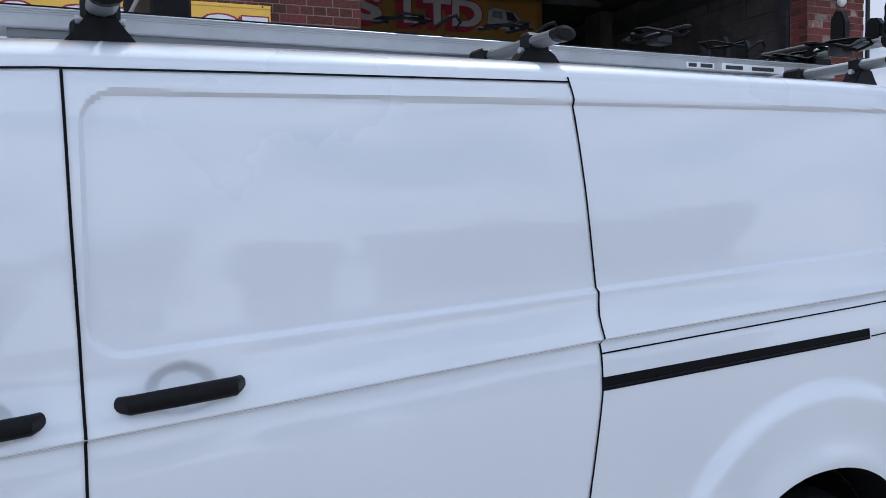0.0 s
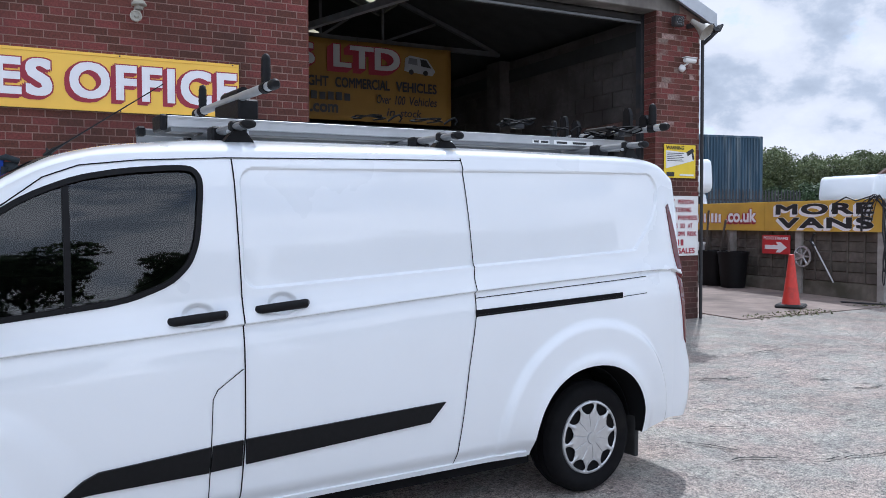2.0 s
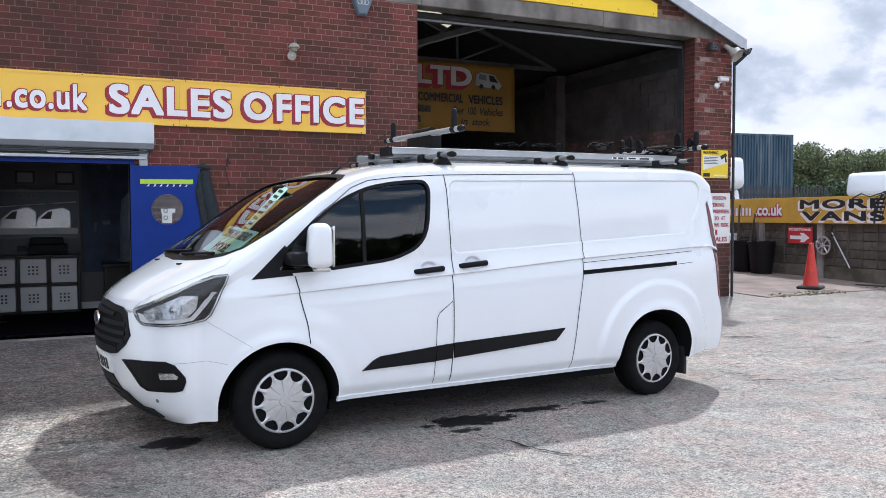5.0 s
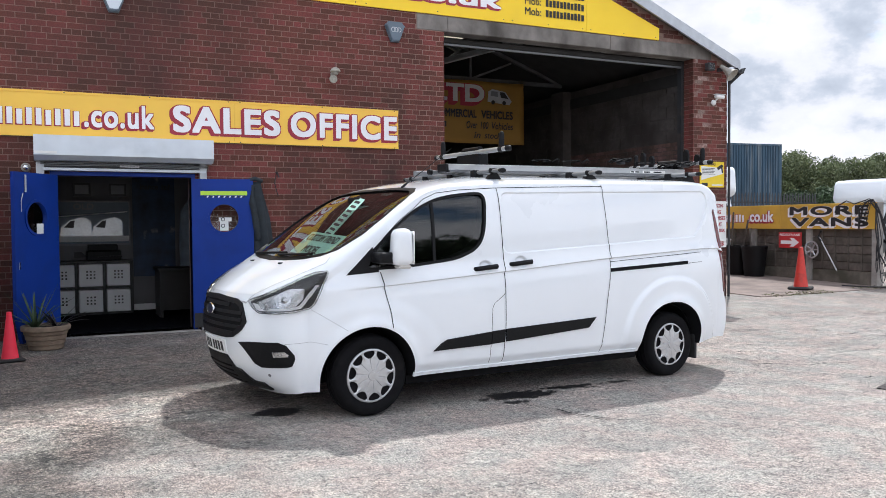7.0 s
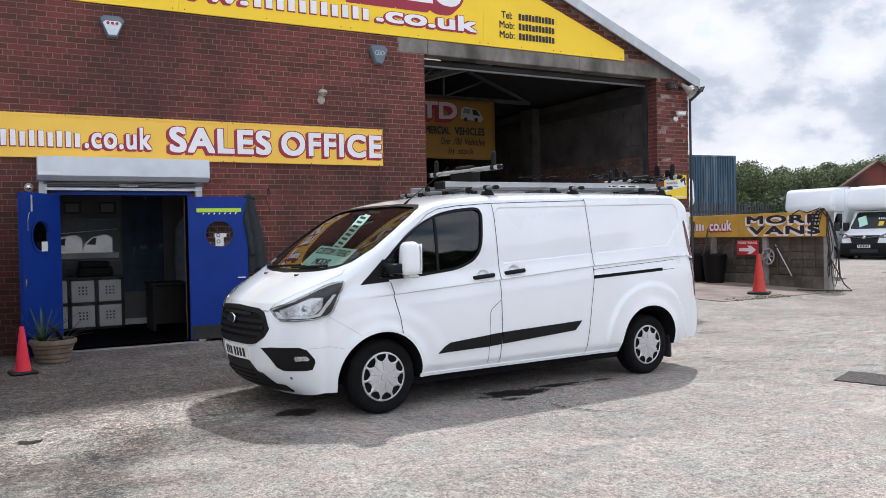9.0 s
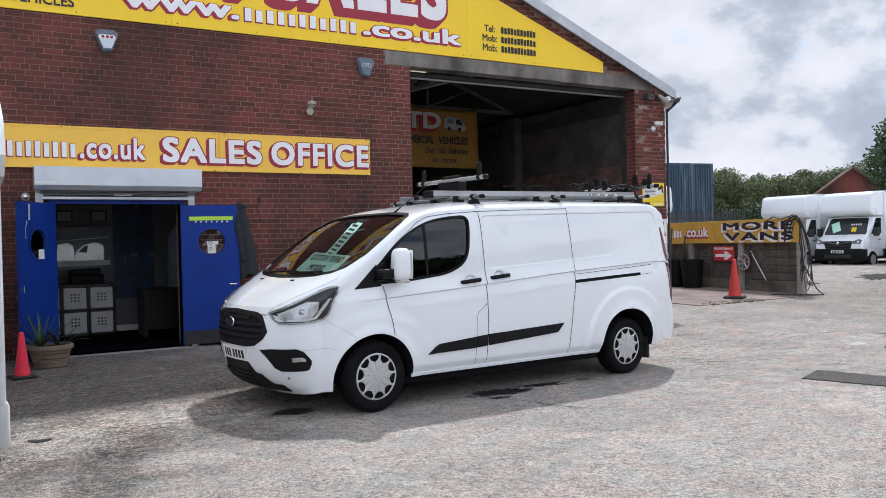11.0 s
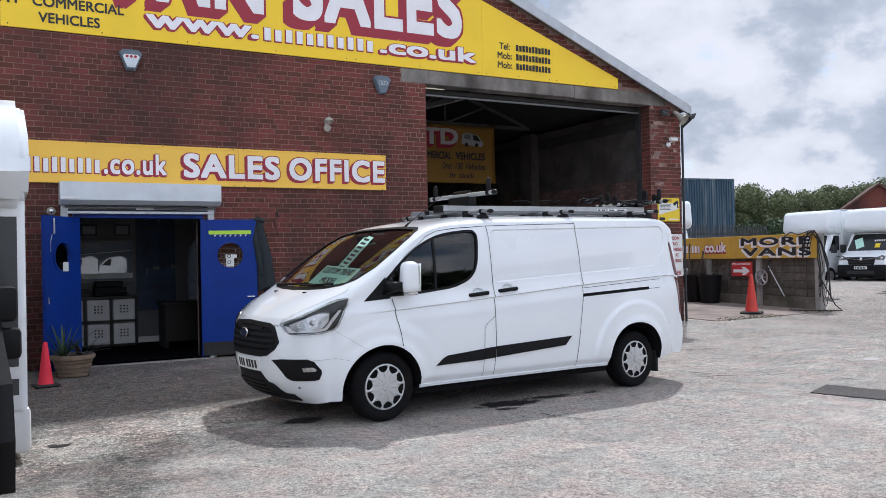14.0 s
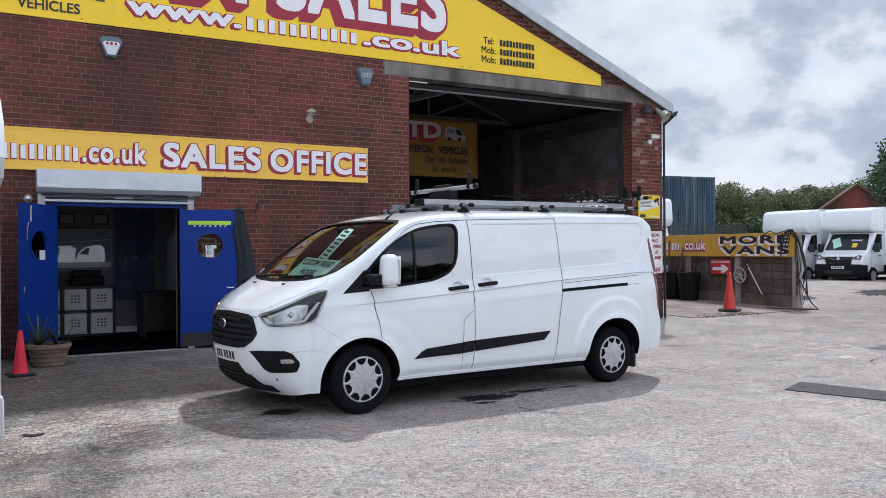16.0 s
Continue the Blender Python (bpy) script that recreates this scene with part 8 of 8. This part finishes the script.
price_card(pose(-0.20, 0.22, 1.262, -50, 0, -90) @ pose(0, 0, 0, 0, 4, 0), 0.78, 0.27, ("CUSTOM TREND", "MODEL"), "pale green window card on the dashboard reading custom trend model")
c2 = thing("window_card", VAN @ pose(0.02, 0.04, 1.40, -42, 0, -90) @ pose(0, 0, 0, 0, 10, 0), "pale green upright card behind the windscreen with plain bars", "card", group="cards behind the windscreen")
part("card", box(0, 0.20, -0.004, 0, 0, 0.46), M_green, c2)
for k in range(8):
    part("bar", box(0.04, 0.16, -0.006, -0.0035, 0.03 + k * 0.053, 0.055 + k * 0.053), M_ink, c2)

# aerial
p, n = project(0.56, -0.42, "top")
ae = part("aerial", tube([p, p + Vector((0.03, 0, 0.028)), p + Vector((0.08, 0, 0.062)), p + Vector((0.50, 0, 0.36))], [0.014, 0.010, 0.004, 0.0022], seg=6), M_black, van, "black whip aerial")


# ---- roof rack ----
rack = thing("roof_rack", VAN, "silver and black roof bars with a long aluminium ladder beam", "roof rack")


def roof_at(x, y):
    return project(x, y, "top")[0].z


for x, z in ((1.315, 1.965), (2.43, 1.985), (3.80, 2.018)):
    cb = part("cross_bar", tube([(x, -0.82, z), (x, 0.82, z)], 0.024, seg=12, sq=(1.35, 0.8)), M_grey, rack, "grey oval cross bar", smooth=40)
    for sd in (-1, 1):
        part("end_cap", tube([(x, sd * 0.82, z), (x, sd * 0.845, z), (x, sd * 0.85, z)], [0.026, 0.026, 0.016], seg=12, sq=(1.35, 0.8)), M_black, cb)
        zr = roof_at(x, sd * 0.70)
        part("foot", prism([(x - 0.075, zr - 0.01), (x + 0.075, zr - 0.01), (x + 0.05, zr + 0.02), (x + 0.03, z - 0.02), (x - 0.03, z - 0.02), (x - 0.05, zr + 0.02)], "y", sd * 0.70 - 0.03, sd * 0.70 + 0.03, bevel=0.004), M_black, cb)
        part("clamp", box(x - 0.040, x + 0.040, sd * 0.70 - 0.022, sd * 0.70 + 0.022, z - 0.028, z + 0.026, bevel=0.01), M_black, cb)
        part("clamp_bolt", lathe([(0.009, -0.05), (0.009, 0.05)], 10, axis="x", at=(x, sd * 0.70, z - 0.024)), M_steel, cb)
    for y in (-0.45, -0.05, 0.40):
        part("clamp_block", box(x - 0.05, x + 0.05, y - 0.04, y + 0.04, z - 0.045, z + 0.022, bevel=0.008), M_black, cb)
rise = Matrix.Translation((1.11, 0, 1.967)) @ pose(0, 0, 0, 0, -1.15, 0)
bmo = part("ladder_beam", box(0, 3.09, -0.30, -0.16, 0.026, 0.080, bevel=0.004), M_alu, rack, "long ribbed aluminium beam", at=rise)
for k in range(3):
    part("beam_rib", box(0, 3.09, -0.3025, -0.30, 0.062 + k * 0.006, 0.065 + k * 0.006), M_alu, bmo)
part("beam_flange", box(0.02, 3.07, -0.285, -0.17, 0.006, 0.026), M_grey, bmo)
part("beam_edge", box(0, 3.09, -0.29, -0.17, 0.080, 0.086), M_black, bmo)
part("beam_end_cap", box(-0.035, 0.0, -0.305, -0.155, 0.006, 0.084, bevel=0.008), M_black, bmo)
part("sticker", box(2.26, 2.40, -0.3035, -0.30, 0.032, 0.054), M_paper, bmo)
part("sticker", box(2.44, 2.78, -0.3035, -0.30, 0.030, 0.058), M_paper, bmo)
for a, b in ((2.27, 2.31), (2.33, 2.39), (2.46, 2.55), (2.60, 2.72)):
    part("sticker_bar", box(a, b, -0.305, -0.3035, 0.036, 0.050), M_ink, bmo)
lower = part("inner_rail", box(-0.06, 3.0, -0.12, -0.09, -0.005, 0.03, bevel=0.004), M_grey, rack, "grey inner rail of the ladder rack", at=rise)
part("rail_end_cap", box(-0.10, -0.06, -0.13, -0.08, -0.01, 0.04, bevel=0.008), M_black, lower)
far_rail = part("inner_rail", box(0.0, 3.0, 0.30, 0.34, 0.0, 0.05, bevel=0.004), M_grey, rack, "grey inner rail of the ladder rack", at=rise)
# raised ladder arms at front and rear, with padded posts
for x, z, ya, yb in ((1.50, 2.178, -0.66, 0.52), (4.16, 2.165, -0.665, 0.50)):
    arm = part("ladder_arm", tube([(x, ya, z), (x, yb, z)], 0.023, seg=12), M_alu, rack, "polished ladder arm", smooth=40)
    for y, s1 in ((ya, -1), (yb, 1)):
        part("arm_cap", tube([(x, y - s1 * 0.01, z), (x, y + s1 * 0.03, z), (x, y + s1 * 0.045, z)], [0.026, 0.026, 0.015], seg=12), M_black, arm, smooth=40)
    for y, h in ((ya + 0.09, 0.16), (yb - 0.10, 0.15)):
        pad = lathe([(0.020, 0.0), (0.026, 0.02), (0.030, 0.035), (0.027, 0.045), (0.031, 0.06), (0.028, 0.07), (0.031, 0.085), (0.028, 0.095), (0.029, h * 0.8), (0.022, h * 0.95), (0.008, h)], 16, at=(x, y, z))
        for v in pad.verts:
            v.co.x = x + (v.co.x - x) * 0.75
        part("padded_post", pad, M_black, arm, "black rubber ladder stop", smooth=50)
        part("post_clamp", tube([(x, y - 0.025, z), (x, y + 0.025, z)], 0.029, seg=12), M_black, arm)
    part("arm_bracket", box(x - 0.02, x + 0.09, ya + 0.42, ya + 0.80, z - 0.16, z - 0.01, bevel=0.008), M_black, arm, "black arm bracket")
    part("arm_roller", tube([(x + 0.02, ya + 0.45, z + 0.02), (x + 0.02, ya + 0.72, z + 0.02)], 0.035, seg=12), M_black, arm, smooth=40)
rnd = random.Random(8)
for x, y in ((2.25, -0.2), (2.62, -0.22), (3.62, -0.22)):
    st = thing("ratchet_strap", VAN @ pose(x, y, 2.070 + 0.02 * (x - 1.11)), "black ratchet strap bundled on the roof rack", "strap", group="straps on the roof rack")
    pts = [(0.09 * math.cos(t * 1.9 + x) * (1 - 0.05 * t), 0.05 * math.sin(t * 2.3) - 0.02, 0.02 + 0.03 * abs(math.sin(t * 1.7 + y))) for t in [0.45 * k for k in range(14)]]
    part("webbing", tube(pts, 0.008, seg=5, sq=(1.8, 0.5)), M_gap, st)
    part("hook", tube([(0.10, -0.05, 0.02), (0.14, -0.06, 0.05), (0.17, -0.06, 0.06), (0.185, -0.06, 0.04), (0.17, -0.06, 0.02)], 0.006, seg=6), M_gap, st)

# strap bundle and upright stops on the rear arm
for dy, h, dx in ((0.16, 0.10, 0.0), (0.34, 0.17, 0.03), (0.80, 0.13, -0.02), (0.95, 0.18, 0.0)):
    y = -0.665 + dy
    fin = part("ladder_stop", prism([(y - 0.035, 2.16), (y + 0.035, 2.16), (y + 0.032, 2.16 + h * 0.8), (y + 0.012, 2.16 + h), (y - 0.018, 2.16 + h * 0.96), (y - 0.036, 2.16 + h * 0.7)], "x", 4.14 + dx, 4.18 + dx, bevel=0.006), M_black, rack, "black rubber ladder stop")
for k, (x, y) in enumerate(((4.06, -0.42), (4.10, -0.15), (3.30, -0.22))):
    st = thing("ratchet_strap", VAN @ pose(x, y, 2.10 if x > 4 else 2.118), "black webbing strap wound round the rear ladder arm", "strap", group="straps on the roof rack")
    pts = [(0.07 * math.cos(t * 2.1 + k), 0.10 * math.sin(t * 1.6 + k), 0.03 + 0.05 * abs(math.sin(t * 1.3 + k))) for t in [0.4 * q for q in range(20)]]
    part("webbing", tube(pts, 0.010, seg=5, sq=(2.0, 0.6)), M_gap, st)
    part("buckle", box(-0.03, 0.05, -0.03, 0.03, 0.02, 0.06, bevel=0.006), M_dark, st)


# ---- brickwork of the front ----
def build_bricks():
    """Courses of stretchers with a header course every fourth; the nearest stretch as single bricks, the rest joined."""
    rnd = random.Random(9)
    course, Ls, Hh, joint = 0.075, 0.225, 0.1125, 0.010
    shared = {}

    def one(w):
        key = round(w, 3)
        if key not in shared:
            shared[key] = mesh_of(box(0, w, -0.005, 0.012, 0, course - joint, bevel=0.0025), "brick", M_brick)
        return shared[key]
    run, spalled = bmesh.new(), bmesh.new()
    made = 0
    z, row = -0.10, 0
    while z < 7.6:
        header = row % 5 == 3
        step = Hh if header else Ls
        x = WALL_L - (0.0 if header else (step / 2 if row % 2 else 0)) - (0.056 if header else 0)
        while x < WALL_R:
            a, b = max(x, WALL_L), min(x + step - joint, WALL_R)
            x += step
            spans = [(a, b)]
            zt = z + course - joint
            holes = []
            if zt > DOOR_SILL - 0.05 and z < DOOR_TOP + 0.05:
                holes.append((DOOR_L - 0.05, DOOR_R + 0.05))
            if z < BAY_TOP + 0.22:
                holes.append((BAY_L, BAY_R))
            if z > BAY_TOP - 0.02 and z < 4.632:
                holes.append((1.485, 7.305))
            for h0, h1 in holes:
                nxt = []
                for p, q in spans:
                    if q <= h0 or p >= h1:
                        nxt.append((p, q))
                    else:
                        if p < h0 - 0.02:
                            nxt.append((p, h0))
                        if q > h1 + 0.02:
                            nxt.append((h1, q))
                spans = nxt
            for p, q in spans:
                if q - p < 0.02 or zt > roof_z((p + q) / 2) - 0.03:
                    continue
                # hidden behind the big boards
                if 4.70 < z and z < 4.80 + 0.36 * min(6.0 - q, p + 9.2):
                    continue
                if 2.66 < z and zt < 3.10 and q < 1.10 and p > -5.1:
                    continue
                if p < -7.5:
                    continue
                near = 0.55 < p < BAY_L and 1.9 < z < 4.5
                if near and made < 300:
                    ob = part("brick", one(q - p), None, wall_front, at=pose(p, YF + 0.009 - 0.009 + rnd.uniform(-0.0015, 0.0015), z))
                    made += 1
                else:
                    y = YF + rnd.uniform(-0.0015, 0.0015)
                    worn = p > BAY_R - 0.01 and z > 2.6 and rnd.random() < 0.16
                    box(p, q, y - 0.005, y + 0.012, z, zt, spalled if worn else run)
        z += course
        row += 1
    # the bay's reveal
    z, row = -0.10, 0
    while z < BAY_TOP - 0.02:
        for a, b in (((0.0, 0.225),) if row % 2 else ((0.0, 0.1), (0.11, 0.225))):
            x = BAY_R + rnd.uniform(-0.0015, 0.0015)
            box(x - 0.009, x + 0.012, YF + a - 0.006, YF + b, z, z + course - joint, run)
            box(BAY_L - 0.012, BAY_L + 0.007, YF + a - 0.006, YF + b, z, z + course - joint, run)
        z += course
        row += 1
    tagged(part("brick_run", run, M_brick_join, wall_front), "dark red facing bricks", kind="stuff")
    tagged(part("spalled_bricks", spalled, M_brick_pale, wall_front), "pale spalled bricks on the pier", kind="stuff")


build_bricks()
